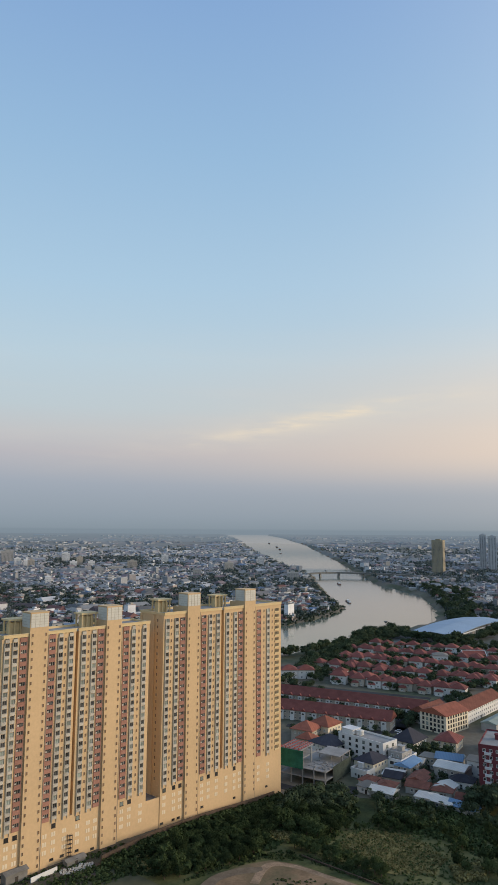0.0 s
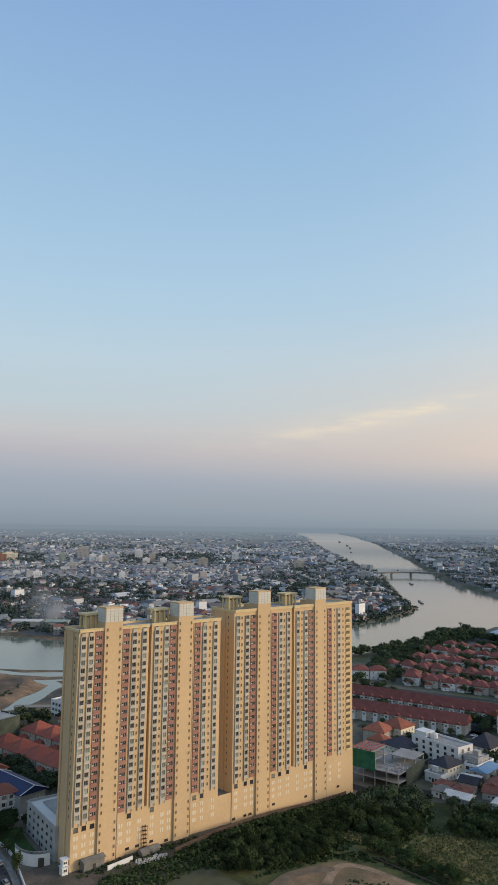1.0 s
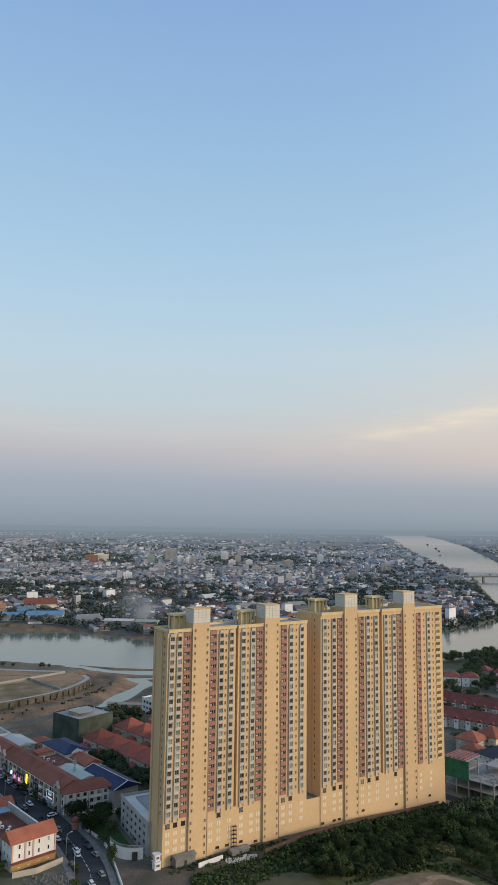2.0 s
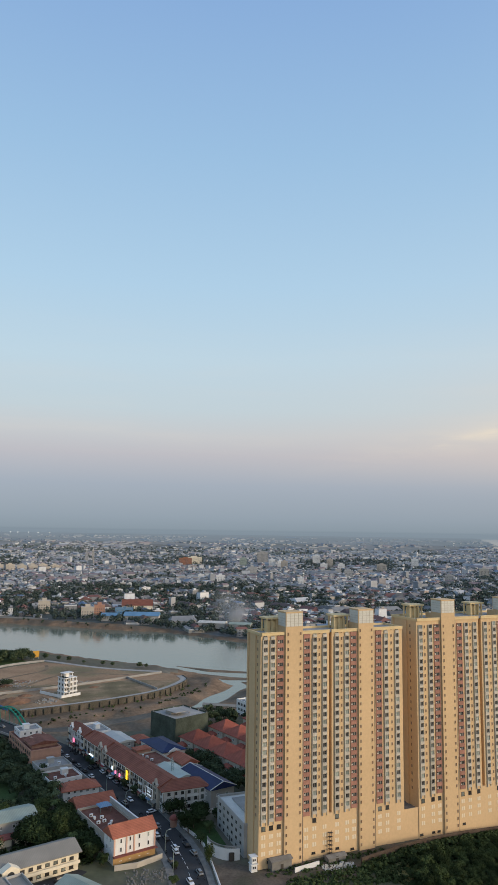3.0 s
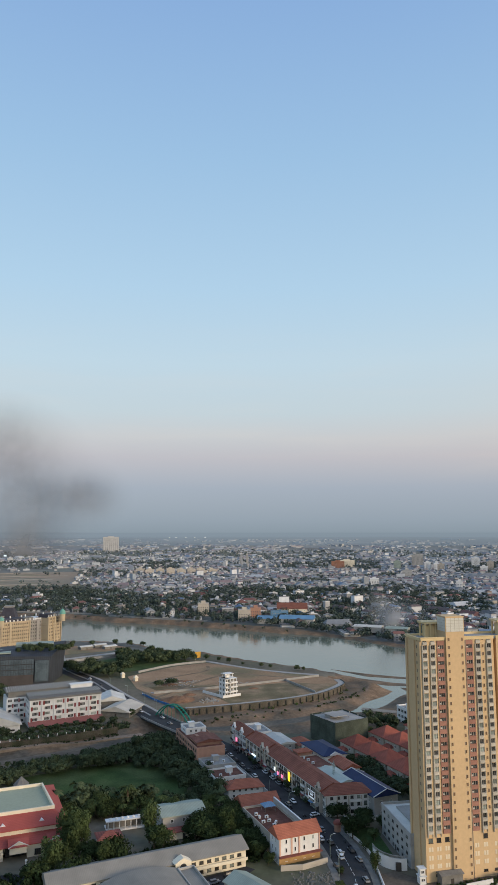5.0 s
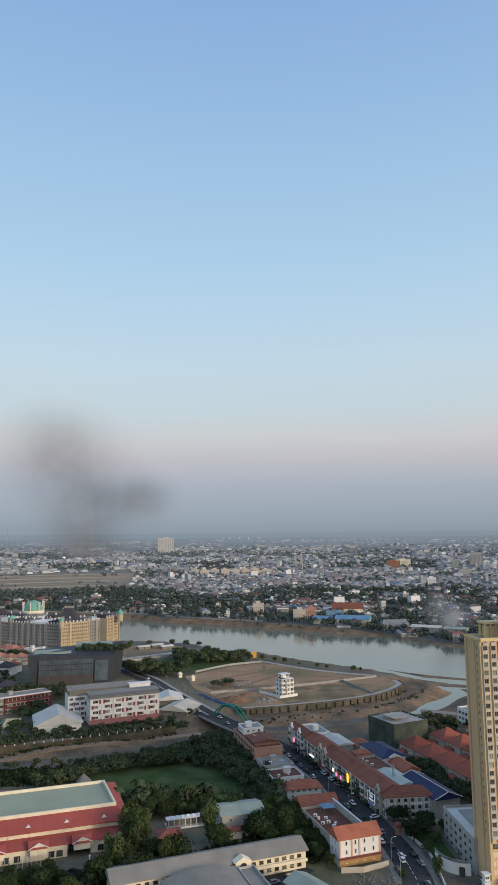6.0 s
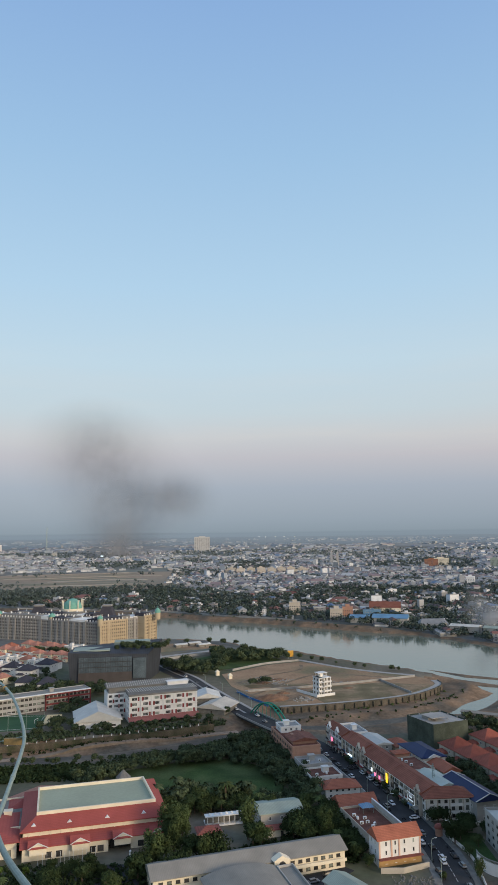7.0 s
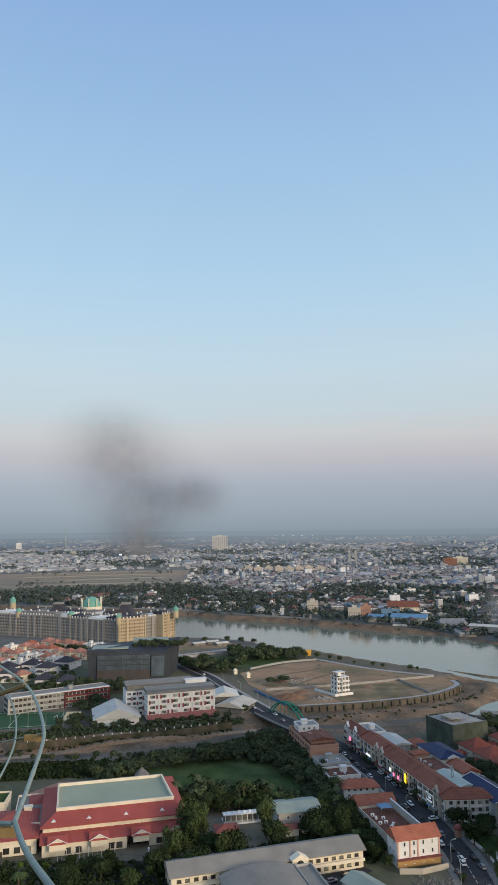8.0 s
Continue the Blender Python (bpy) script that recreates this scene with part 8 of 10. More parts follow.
# blue-roofed sports hall and mast
stad = root("sports_hall", "broad hall with a low blue metal roof by the river", "hall", pose(722, 496, EZ, 0, 0, 14))
SW, SD = 190, 54
bm = bmesh.new()
box(bm, 0, SW, 0, SD, -1, 8.5)
part("wall", bm, grey_paint, stad)
bm = bmesh.new()
rows = []
for k in range(9):
    t = k / 8
    rows.append([bm.verts.new((-2 + (SW + 4) * t, yy, 8.6 + 3.0 * math.sin(math.pi * t) + dz)) for yy, dz in ((-2, 0), (SD / 2, 2.5), (SD + 2, 0), (SD + 2, -0.5), (-2, -0.5))])
for a, b in zip(rows, rows[1:]):
    for i in range(5):
        bm.faces.new((a[i], b[i], b[(i + 1) % 5], a[(i + 1) % 5]))
bmesh.ops.recalc_face_normals(bm, faces=bm.faces[:])
part("roof", bm, material("pale_blue_metal_roof", (0.30, 0.40, 0.50), 0.7, vary=0.06, scale=0.05, stripes=("X", 1.2, 0.08)), stad)
bm = bmesh.new()
box(bm, -2.2, SW + 2.2, -2.5, -1.9, 7.9, 8.9)
part("eaves", bm, frame_white, stad)
wt_ = root("water_tower", "slim water tower with a broad round tank", "water tower", pose(728, 603, EZ))
bm = bmesh.new()
cyl(bm, 0, 0, 0, 12, 0.7, 0.5, n=8)
part("shaft", bm, concrete_dark, wt_)
bm = bmesh.new()
cyl(bm, 0, 0, 12, 13.5, 0.9, 2.6, n=12)
cyl(bm, 0, 0, 13.5, 14.6, 2.6, 2.3, n=12)
part("tank", bm, concrete_dark, wt_)
pole = root("tall_lamp", "tall thin lamp pole beside the sports hall", "lamp", pose(850, 620, EZ))
bm = bmesh.new()
cyl(bm, 0, 0, 0, 22, 0.4, 0.25, n=6)
part("pole", bm, steel_dark, pole)
bm = bmesh.new()
box(bm, -2.5, 2.5, -0.5, 0.5, 22, 23)
part("head", bm, steel_dark, pole)

# ---- overgrown green in front of the flats ----
GREEN = [(166, 214), (150, 232), (140, 246), (168, 256), (200, 263), (240, 268), (262, 256), (272, 240), (284, 208), (310, 190), (300, 165), (262, 140), (214, 170)]
meadow = material("rough_meadow", (0.135, 0.138, 0.056), 0.95, vary=0.3, scale=0.09, fine=0.9, bump=0.3, second=(0.036, 0.05, 0.02), second_amount=0.95, patch=0.47)
sheet("rough_meadow", [(150, 196), (140, 246), (168, 256), (200, 262.5), (240, 267), (262, 255), (276, 236), (292, 205), (330, 185), (290, 130), (240, 120), (190, 150)], meadow, "rough green meadow with scrub", "meadow", 0.05)
yellow_grass = material("dry_meadow_patch", (0.21, 0.18, 0.07), 0.95, vary=0.3, scale=0.2, fine=1.2, bump=0.3, second=(0.07, 0.08, 0.03), second_amount=0.9, patch=0.5)
sheet("dry_patch", [(219, 211), (232, 219), (247, 216), (254, 201), (250, 180), (236, 172), (222, 182), (216, 196)], yellow_grass, "yellowing dry grass in the meadow", "grass patch", 0.12)
dirt = material("dirt_track", (0.235, 0.165, 0.10), 0.95, vary=0.22, scale=0.15, fine=1.0, bump=0.3, second=(0.12, 0.105, 0.06), second_amount=0.85)
pale_dirt = material("trodden_dirt", (0.285, 0.205, 0.135), 0.95, vary=0.25, scale=0.3, fine=1.5, bump=0.3)
grey_dirt = material("dark_gravel", (0.17, 0.135, 0.095), 0.9, vary=0.2, scale=0.3, fine=1.5)
sheet("dirt_clearing", [(150, 214), (165, 218), (178, 219), (190, 217), (197, 208), (200, 196), (205, 180), (208, 165), (190, 150), (165, 170), (145, 196)], dirt, "bare dirt clearing among bushes", "clearing", 0.12)
ribbon("dirt_track", [(172, 205), (181, 211.5), (188, 213.5), (194, 207), (198, 195), (203, 178)], 3.4, pale_dirt, "pale trodden track across a clearing", "track", lift=0.17)
ribbon("dirt_track", [(150, 210), (163, 216), (174, 215.5), (182, 212)], 4.5, grey_dirt, "brown gravel track into the scrub", "track", lift=0.19)
ribbon("old_wall", [(203, 213), (206, 198), (209, 183), (212, 168)], 0.5, old_brick, "low old brick wall in the scrub", "wall", lift=0.8, thick=2.5)

# ---- planting ----
city_green = material("bank_leaves", (0.05, 0.07, 0.045), 0.9, spec=0.03, vary=0.3, per_island=0.3)
# dense trees along the foot of the flats and over the green
grove([(141, 229), (152, 243), (178, 250), (204, 254), (224, 253), (206, 234), (196, 226), (178, 221), (158, 223)], 95, [2, 2, 1, 2, 0], 0.62, 101, 3.4)
grove([(212, 232), (222, 254), (244, 258), (262, 250), (256, 234), (240, 226), (222, 220)], 44, [2, 1, 2, 2], 0.85, 201, 4.2)
grove([(206, 222), (214, 216), (216, 200), (220, 184), (214, 182), (209, 200)], 22, [2, 2], 0.6, 102, 3.0)
grove([(258, 220), (276, 236), (292, 205), (318, 190), (312, 160), (284, 168), (266, 186), (260, 200)], 40, [2, 1, 2, 2], 0.62, 103, 4.6)
grove([(244, 170), (262, 184), (284, 165), (275, 145), (250, 146)], 16, [2, 2, 0], 0.7, 202, 5.0)
grove([(236, 222), (262, 216), (268, 200), (256, 204)], 12, [2, 0], 0.6, 203, 4.0)
tree_line([(246, 266), (266, 252), (280, 232), (290, 205), (304, 196)], 6, [0, 1, 2, 5], 0.55, 104)
grove([(300, 200), (312, 204), (318, 186), (306, 180)], 9, [1, 0], 1.15, 304, 4.5)
bushes("scrub", [(150, 226), (150, 244), (200, 261), (246, 266), (268, 244), (256, 230), (222, 216), (206, 226), (190, 222)], 1500, leaf_mid, "dark green scrub and creepers over rough ground", 1.3, 0.4, 11)
bushes("scrub", [(134, 249.5), (160, 256.5), (190, 262.5), (222, 266), (240, 268), (240, 265), (222, 262.5), (190, 259), (160, 252.5), (136, 246)], 900, leaf_mid, "creepers over an old brick wall", 1.3, 1.6, 61)
bushes("scrub", [(100, 240), (104, 250), (130, 252), (146, 248), (140, 238), (120, 234)], 420, leaf_mid, "dark weeds at the edge of a yard", 1.0, 0.3, 62)
bushes("tall_grass", [(96, 254), (100, 258.5), (150, 262), (150, 258), (110, 253)], 160, leaf_mid, "weeds at the foot of the flats", 0.8, 0.3, 63)
bushes("scrub", [(136, 240), (150, 254), (200, 262), (240, 266), (238, 260), (200, 254), (160, 244), (146, 232)], 700, leaf_mid, "low scrub along an old wall", 1.1, 0.3, 31)
bushes("scrub", [(254, 214), (278, 234), (300, 196), (296, 158), (262, 168), (262, 190)], 1100, leaf_mid, "dark green scrub and creepers over rough ground", 1.3, 0.5, 21)
bushes("tall_grass", [(207, 214), (222, 222), (262, 222), (268, 190), (262, 165), (240, 150), (216, 170)], 1000, leaf_mid, "green tall grass and weeds on open ground", 0.7, 0.15, 12)
bushes("dry_reeds", [(216, 196), (222, 214), (246, 216), (256, 200), (250, 178), (232, 172)], 1300, leaf_dry, "dry yellow grass among green weeds", 0.6, 0.15, 13)
bushes("dry_reeds", [(236, 164), (244, 172), (256, 167), (246, 158)], 420, leaf_dry, "pale dry reeds in the scrub", 1.1, 0.8, 14)
bushes("dry_reeds", [(200, 232), (206, 240), (216, 232), (210, 224)], 220, leaf_dry, "pale dry reeds beside trees", 1.0, 0.8, 24)
bushes("tall_grass", [(150, 221), (166, 224), (184, 225), (202, 220), (210, 200), (214, 178), (208, 184), (202, 208), (188, 219), (170, 220)], 700, leaf_mid, "green weeds round a clearing", 0.8, 0.2, 32)
bushes("weeds", [(170, 196), (182, 204), (192, 196), (196, 180), (180, 172)], 130, leaf_mid, "low weeds on a dirt clearing", 0.7, 0.1, 15)
# trees round the estate and by the river
tree_line([(490, 558), (530, 548), (560, 552), (615, 562)], 5, [0, 1, 2], 1.2, 106, 6)
tree_line([(640, 582), (690, 592), (735, 580)], 5, [0, 1], 1.4, 107, 5)
tree_line([(700, 560), (712, 490), (760, 488), (880, 520)], 6, [0, 1], 1.35, 207, 4)
tree_line([(470, 500), (510, 495), (560, 515), (600, 535)], 7, [0, 1, 2], 0.9, 108, 5)
grove(ESTATE, 420, [0, 2, 0], 0.85, 109, 5)
grove([(452, 478), (500, 512), (560, 545), (640, 576), (700, 592), (735, 582), (700, 558), (640, 562), (560, 518), (500, 500), (462, 468)], 105, [0, 1, 2, 1], 1.05, 209, 6)
grove([(350, 345), (400, 395), (432, 440), (470, 470), (460, 480), (420, 462), (330, 420)], 40, [0, 1], 0.9, 210, 6)
grove([(1060, 758), (1110, 800), (1240, 905), (1345, 1050), (1420, 1000), (1330, 880), (1180, 770), (1090, 720)], 55, [0, 1], 1.6, 211, 13)
grove([(900, 630), (980, 680), (1060, 758), (1100, 720), (1000, 640), (930, 600)], 60, [0, 1], 1.6, 212, 10)
bushes("estate_scrub", [(440, 470), (500, 510), (560, 545), (640, 575), (700, 590), (690, 570), (600, 528), (520, 490), (470, 462)], 2200, hazed_leaf_mid, "scrub on the river bank", 2.2, 0.9, 19)
grove([(378, 322), (396, 326), (404, 306), (392, 300)], 6, [0, 1], 1.1, 110, 5)
grove([(338, 268), (352, 270), (360, 252), (340, 246)], 7, [0, 2], 0.9, 111, 4)
grove([(298, 300), (320, 345), (400, 390), (380, 330), (350, 280), (320, 260), (296, 258)], 64, [0, 2, 0], 0.6, 112, 5)
grove([(300, 250), (330, 262), (352, 252), (345, 236), (318, 225), (300, 236)], 26, [0, 2, 1], 0.55, 312, 5)
grove([(470, 345), (480, 336), (520, 318), (560, 322), (500, 300), (440, 318)], 12, [0, 1], 1.0, 113, 5)
grove([(430, 235), (520, 260), (560, 320), (640, 380), (600, 300), (480, 215)], 26, [0, 1, 2], 1.1, 114, 7)
tree_line([(880, 620), (960, 560), (1000, 520)], 9, [0, 1], 1.3, 115, 6)
bushes("bank_scrub", [(22, 512), (60, 518), (110, 535), (150, 566), (176, 600), (170, 575), (130, 540), (80, 512), (34, 500)], 130, leaf_dark, "scattered dark weeds on a muddy slope", 1.3, 0.3, 41)
bushes("bank_scrub", [(20, 522), (50, 528), (92, 541), (128, 560), (155, 592), (158, 588), (130, 555), (94, 536), (50, 523)], 90, leaf_mid, "weeds at the foot of a quay wall", 1.2, 0.3, 42)
bushes("bank_scrub", [(300, 790), (450, 742), (560, 732), (664, 733), (747, 755), (841, 793), (915, 847), (975, 933), (1060, 1030), (1050, 1045), (955, 955), (895, 880), (825, 825), (740, 785), (660, 762), (560, 760), (450, 772)], 1500, city_green, "dark green scrub on a river point", 2.6, 1.4, 44)
bushes("bank_scrub", [(-400, 1236), (-148, 1148), (15, 1054), (162, 946), (240, 868), (236, 876), (160, 952), (12, 1062), (-148, 1158), (-400, 1246)], 420, city_green, "dark scrub along the far river bank", 2.2, 0.8, 43)
grove([(-82, 356), (-66, 346), (-34, 338), (4, 342), (14, 350), (8, 338), (-30, 330), (-70, 338), (-90, 352)], 46, [0, 1, 2, 5, 0], 0.75, 401, 3.6)
grove([(-84, 366), (-64, 390), (-38, 399), (-15, 402), (4, 390), (14, 364), (22, 372), (10, 402), (-14, 420), (-44, 412), (-72, 398), (-94, 372)], 62, [0, 1, 0, 2], 0.85, 402, 4.4)
grove([(-62, 352), (-20, 345), (4, 350), (2, 340), (-30, 334), (-64, 344)], 26, [5, 5, 5, 2], 1.2, 403, 3.6)
bushes("bank_scrub", [(-170, 366), (-120, 376), (-84, 378), (-72, 404), (-110, 402), (-170, 392)], 1300, leaf_dark, "dark scrub behind a red terrace", 1.5, 0.6, 64)
# west: street trees, park, gardens
grove([(104, 392), (112, 396), (124, 352), (122, 335), (112, 338)], 14, [0, 1, 2], 0.85, 116, 4)
tree_line([(100, 398), (118, 338)], 5, [0, 2], 0.75, 117, 1.5)
for x, y, k, s in ((78, 318.5, 1, 1.05), (86, 308, 1, 1.0), (80, 300, 0, 1.15), (88, 314, 0, 0.9), (83, 303, 0, 0.8), (88, 296, 2, 0.7), (82, 288, 2, 0.6), (80.5, 270, 3, 0.5), (63.2, 357, 0, 0.55), (66.2, 346, 0, 0.6), (68.3, 338, 2, 0.5), (60.4, 367, 2, 0.45), (50.2, 400, 0, 0.55), (51.5, 396, 0, 0.5), (67.5, 270, 2, 0.4), (64, 258, 2, 0.5), (90, 312, 1, 0.7), (95, 309, 0, 0.7), (39.5, 287, 1, 0.85), (38, 293, 0, 0.95), (36.5, 299, 1, 0.9), (34.5, 306, 0, 1.0), (33, 313, 1, 0.9), (41.5, 281, 0, 0.7)):
    plant(k, x, y, s, 0.1)
grove([(-66, 398), (-40, 410), (-18, 424), (-6, 440), (8, 432), (20, 392), (8, 372), (0, 402), (-24, 404), (-52, 392)], 60, [0, 1, 0, 2], 0.95, 118, 4)
grove([(10, 380), (24, 388), (30, 346), (36, 318), (42, 288), (36, 284), (24, 312), (14, 345)], 46, [0, 1, 0, 2, 5], 0.95, 119, 3.8)
grove([(-48, 345), (-6, 348), (10, 340), (14, 328), (-20, 328), (-40, 330)], 30, [2, 0, 5, 5], 0.9, 120, 4)
for x, y, k, s in ((-35, 297, 3, 1.3), (-31, 304, 3, 1.2), (-26, 288, 0, 1.15), (-37, 286, 2, 1.1), (-4, 306, 3, 1.25), (2, 301, 2, 1.0), (15, 305, 1, 1.15), (21, 300, 0, 1.05), (19, 315, 1, 1.1), (-16, 345, 4, 1.0), (-86, 276, 4, 0.9), (-96, 277, 4, 0.8),
                   (-70, 277, 1, 1.1), (-63, 281, 0, 1.0), (-76, 270, 1, 1.1), (-64, 270, 0, 1.2), (-58, 276, 0, 0.9), (-84, 266, 2, 1.0), (-98, 262, 0, 1.1), (-106, 268, 1, 1.1), (-44, 272, 0, 1.2), (-30, 274, 1, 1.2), (-90, 258, 5, 1.1), (-52, 262, 2, 0.9), (-72, 258, 0, 1.2), (-110, 276, 2, 1.1), (-20, 280, 3, 0.9),
                   (-78, 279, 0, 1.0), (-62, 276, 1, 1.15), (-55, 270, 0, 1.1), (-40, 280, 3, 1.2), (-33, 291, 3, 1.35), (-24, 290, 0, 1.2), (-36, 300, 3, 1.3), (-17, 285, 1, 1.2), (-2, 299, 0, 1.1), (17, 309, 1, 1.2), (23, 306, 0, 1.1), (28, 302, 3, 1.1), (31, 296, 1, 0.9), (34, 290, 0, 0.8), (27, 312, 1, 1.1), (30, 318, 0, 1.1)):
    plant(k, x, y, s * (0.62 if x < -50 and y > 264 else 1.0), 0)  # lower trees before the clubhouse
bushes("garden_scrub", [(-115, 255), (-110, 282), (-60, 286), (-34, 276), (-20, 292), (30, 318), (40, 285), (-30, 268), (-60, 252)], 1500, leaf_dark, "dark shrubs between garden trees", 1.1, 0.5, 16)
tree_line([(-150, 408), (-110, 404), (-74, 410)], 5, [0, 2], 0.5, 121, 2)
bushes("bank_scrub", [(-240, 448), (-150, 462), (-70, 478), (-20, 500), (-22, 492), (-70, 468), (-140, 450), (-240, 436)], 1500, hazed_leaf_dark, "scrub on a canal bank", 1.5, 0.6, 17)
bushes("bank_scrub", [(-200, 395), (-110, 404), (-60, 424), (-14, 452), (6, 462), (10, 450), (-30, 432), (-80, 402), (-200, 380)], 620, hazed_leaf_dark, "dark scrub on a canal bank", 1.1, 0.5, 18)
tree_line([(-145, 461), (-90, 470), (-30, 492)], 6, [0, 2], 0.62, 122, 1.5)
bushes("bank_scrub", [(-165, 431), (-121, 442.5), (-57, 463.5), (-28, 478), (-28, 484), (-57, 469), (-121, 448), (-165, 437)], 420, leaf_dark, "creepers hanging over a canal wall", 1.2, 0.4, 51)
grove([(-196, 553), (-124, 562), (-118, 598), (-160, 606), (-200, 600)], 36, [0, 1, 2], 0.9, 501, 5)
grove([(-150, 470), (-122, 474), (-124, 498), (-134, 508), (-150, 520), (-130, 528), (-116, 512)], 14, [0, 1], 0.75, 502, 4)
grove([(-92, 520), (-60, 540), (-70, 590), (-96, 600)], 20, [0, 1, 2], 0.9, 503, 5)
tree_line([(-20, 508), (-36, 536)], 6, [0, 1], 0.6, 123, 2)
grove([(-76, 660), (-60, 640), (-36, 655), (-30, 672), (-60, 690), (-96, 690)], 26, [0, 1], 1.15, 124, 5)
grove([(-40, 690), (30, 714), (36, 722), (16, 744), (-46, 752)], 46, [0, 1, 2], 1.25, 125, 5)
tree_line([(40, 730), (84, 684), (112, 664), (142, 646)], 16, [0, 2], 0.65, 126, 2)
tree_line([(-100, 840), (-50, 828), (-20, 812)], 16, [0, 1], 0.85, 127, 5)
plant(1, 8, 604, 1.0)
plant(1, -2, 600, 0.8)
grove([(-170, 600), (-150, 570), (-176, 560), (-196, 575)], 12, [0, 1], 1.0, 128, 5)
tree_line([(-120, 500), (-124, 520), (-134, 540)], 6, [0, 1], 0.8, 129, 2)
grove([(-110, 690), (-90, 720), (-118, 780), (-160, 760), (-170, 700)], 26, [0, 1], 1.0, 130, 6)
tree_line([(-240, 780), (-180, 740), (-150, 700)], 8, [0, 1], 0.9, 131, 4)
for k in range(15):
    plant([0, 1, 2][k % 3], -121 + (k % 5) * 9 + (k // 5) * 3, 628 + (k // 5) * 8, 0.75, 25.2)
grove([(-250, 730), (-190, 660), (-170, 620), (-230, 600), (-290, 640)], 40, [0, 1, 2], 0.75, 132, 7)
tree_line([(140, 480), (150, 460), (160, 450)], 5, [0, 2], 0.8, 133, 3)
grove([(112, 452), (130, 455), (150, 470), (150, 448), (140, 440)], 10, [0, 1], 0.9, 134, 5)

set_trees()

# ---- the city beyond the river ----
def quads_object(name, verts, faces, mats, idx, label, category):
    me = bpy.data.meshes.new(name)
    v = np.concatenate(verts)
    f = np.concatenate(faces)
    me.vertices.add(len(v))
    me.vertices.foreach_set("co", v.ravel())
    me.loops.add(f.size)
    me.loops.foreach_set("vertex_index", f.ravel())
    me.polygons.add(len(f))
    me.polygons.foreach_set("loop_start", np.arange(len(f)) * 4)
    for m in mats:
        me.materials.append(m)
    me.polygons.foreach_set("material_index", np.concatenate(idx).astype(np.int32))
    me.polygons.foreach_set("use_smooth", np.zeros(len(f), bool))
    me.update()
    me.validate()
    return tagged(new(name, me), label, category, kind="stuff")


def prisms(cx, cy, z0, z1, hw, hd, rot, inset=None):
    """Many upright boxes at once: corners (n, 8, 3); with inset the top shrinks towards a ridge."""
    c, s = np.cos(rot), np.sin(rot)
    out = []
    for top in (0, 1):
        for sx, sy in ((-1, -1), (1, -1), (1, 1), (-1, 1)):
            kx = hw * sx * (1 if not top or inset is None else inset[0])
            ky = hd * sy * (1 if not top or inset is None else inset[1])
            out.append(np.stack([cx + kx * c - ky * s, cy + kx * s + ky * c, z1 if top else z0], -1))
    return np.stack(out, 1)


BOXF = np.array([(4, 5, 6, 7), (0, 1, 5, 4), (1, 2, 6, 5), (2, 3, 7, 6), (3, 0, 4, 7)])


class Heap:
    def __init__(self):
        self.v, self.f, self.m, self.n = [], [], [], 0

    def add(self, corners, mi):
        k = len(corners)
        if not k:
            return
        self.v.append(corners.reshape(-1, 3))
        self.f.append((BOXF[None] + (self.n + np.arange(k) * 8)[:, None, None]).reshape(-1, 4))
        self.m.append(np.full(k * 5, mi))
        self.n += k * 8


WALLS = [(0.0, (0.56, 0.555, 0.55)), (0.18, (0.34, 0.34, 0.34)), (0.38, (0.68, 0.68, 0.68)), (0.54, (0.22, 0.22, 0.22)), (0.72, (0.38, 0.34, 0.28)), (0.82, (0.34, 0.28, 0.245)), (0.90, (0.30, 0.34, 0.38)), (0.93, (0.74, 0.74, 0.74))]
FLAT_ROOFS = [(0.0, (0.20, 0.195, 0.19)), (0.3, (0.13, 0.13, 0.128)), (0.55, (0.26, 0.255, 0.245)), (0.72, (0.11, 0.105, 0.10)), (0.86, (0.17, 0.135, 0.12)), (0.96, (0.44, 0.435, 0.43))]
PITCHED_ROOFS = [(0.0, (0.15, 0.062, 0.052)), (0.2, (0.155, 0.15, 0.148)), (0.36, (0.105, 0.07, 0.064)), (0.5, (0.23, 0.23, 0.225)), (0.64, (0.19, 0.082, 0.064)), (0.77, (0.11, 0.17, 0.26)), (0.82, (0.10, 0.10, 0.10)), (0.95, (0.46, 0.46, 0.455))]


def hazed(stops, k, to=(0.145, 0.165, 0.18)):
    """A palette pulled towards one blue-grey: distance haze put into the base colours."""
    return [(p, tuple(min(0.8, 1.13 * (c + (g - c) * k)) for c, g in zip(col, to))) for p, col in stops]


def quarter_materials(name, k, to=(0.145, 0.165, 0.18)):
    return [island_palette(name + "_walls", hazed(WALLS, k, to)), island_palette(name + "_flat_roofs", hazed(FLAT_ROOFS, k, to)), island_palette(name + "_pitched_roofs", hazed(PITCHED_ROOFS, k, to)), window_city]


window_city = material("city_windows", (0.115, 0.122, 0.135), 0.3, vary=0.3, per_island=0.6)
# leaves turn paler and bluer with distance: haze put into the base colour
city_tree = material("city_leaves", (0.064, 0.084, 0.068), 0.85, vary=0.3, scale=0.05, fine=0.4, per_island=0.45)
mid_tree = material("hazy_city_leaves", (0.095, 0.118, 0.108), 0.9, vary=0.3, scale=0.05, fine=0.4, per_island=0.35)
far_tree = material("hazed_distant_leaves", (0.14, 0.165, 0.155), 0.95, vary=0.25, scale=0.02, fine=0.2, per_island=0.3)
wall_city = island_palette("tower_walls", hazed(WALLS, 0.2))
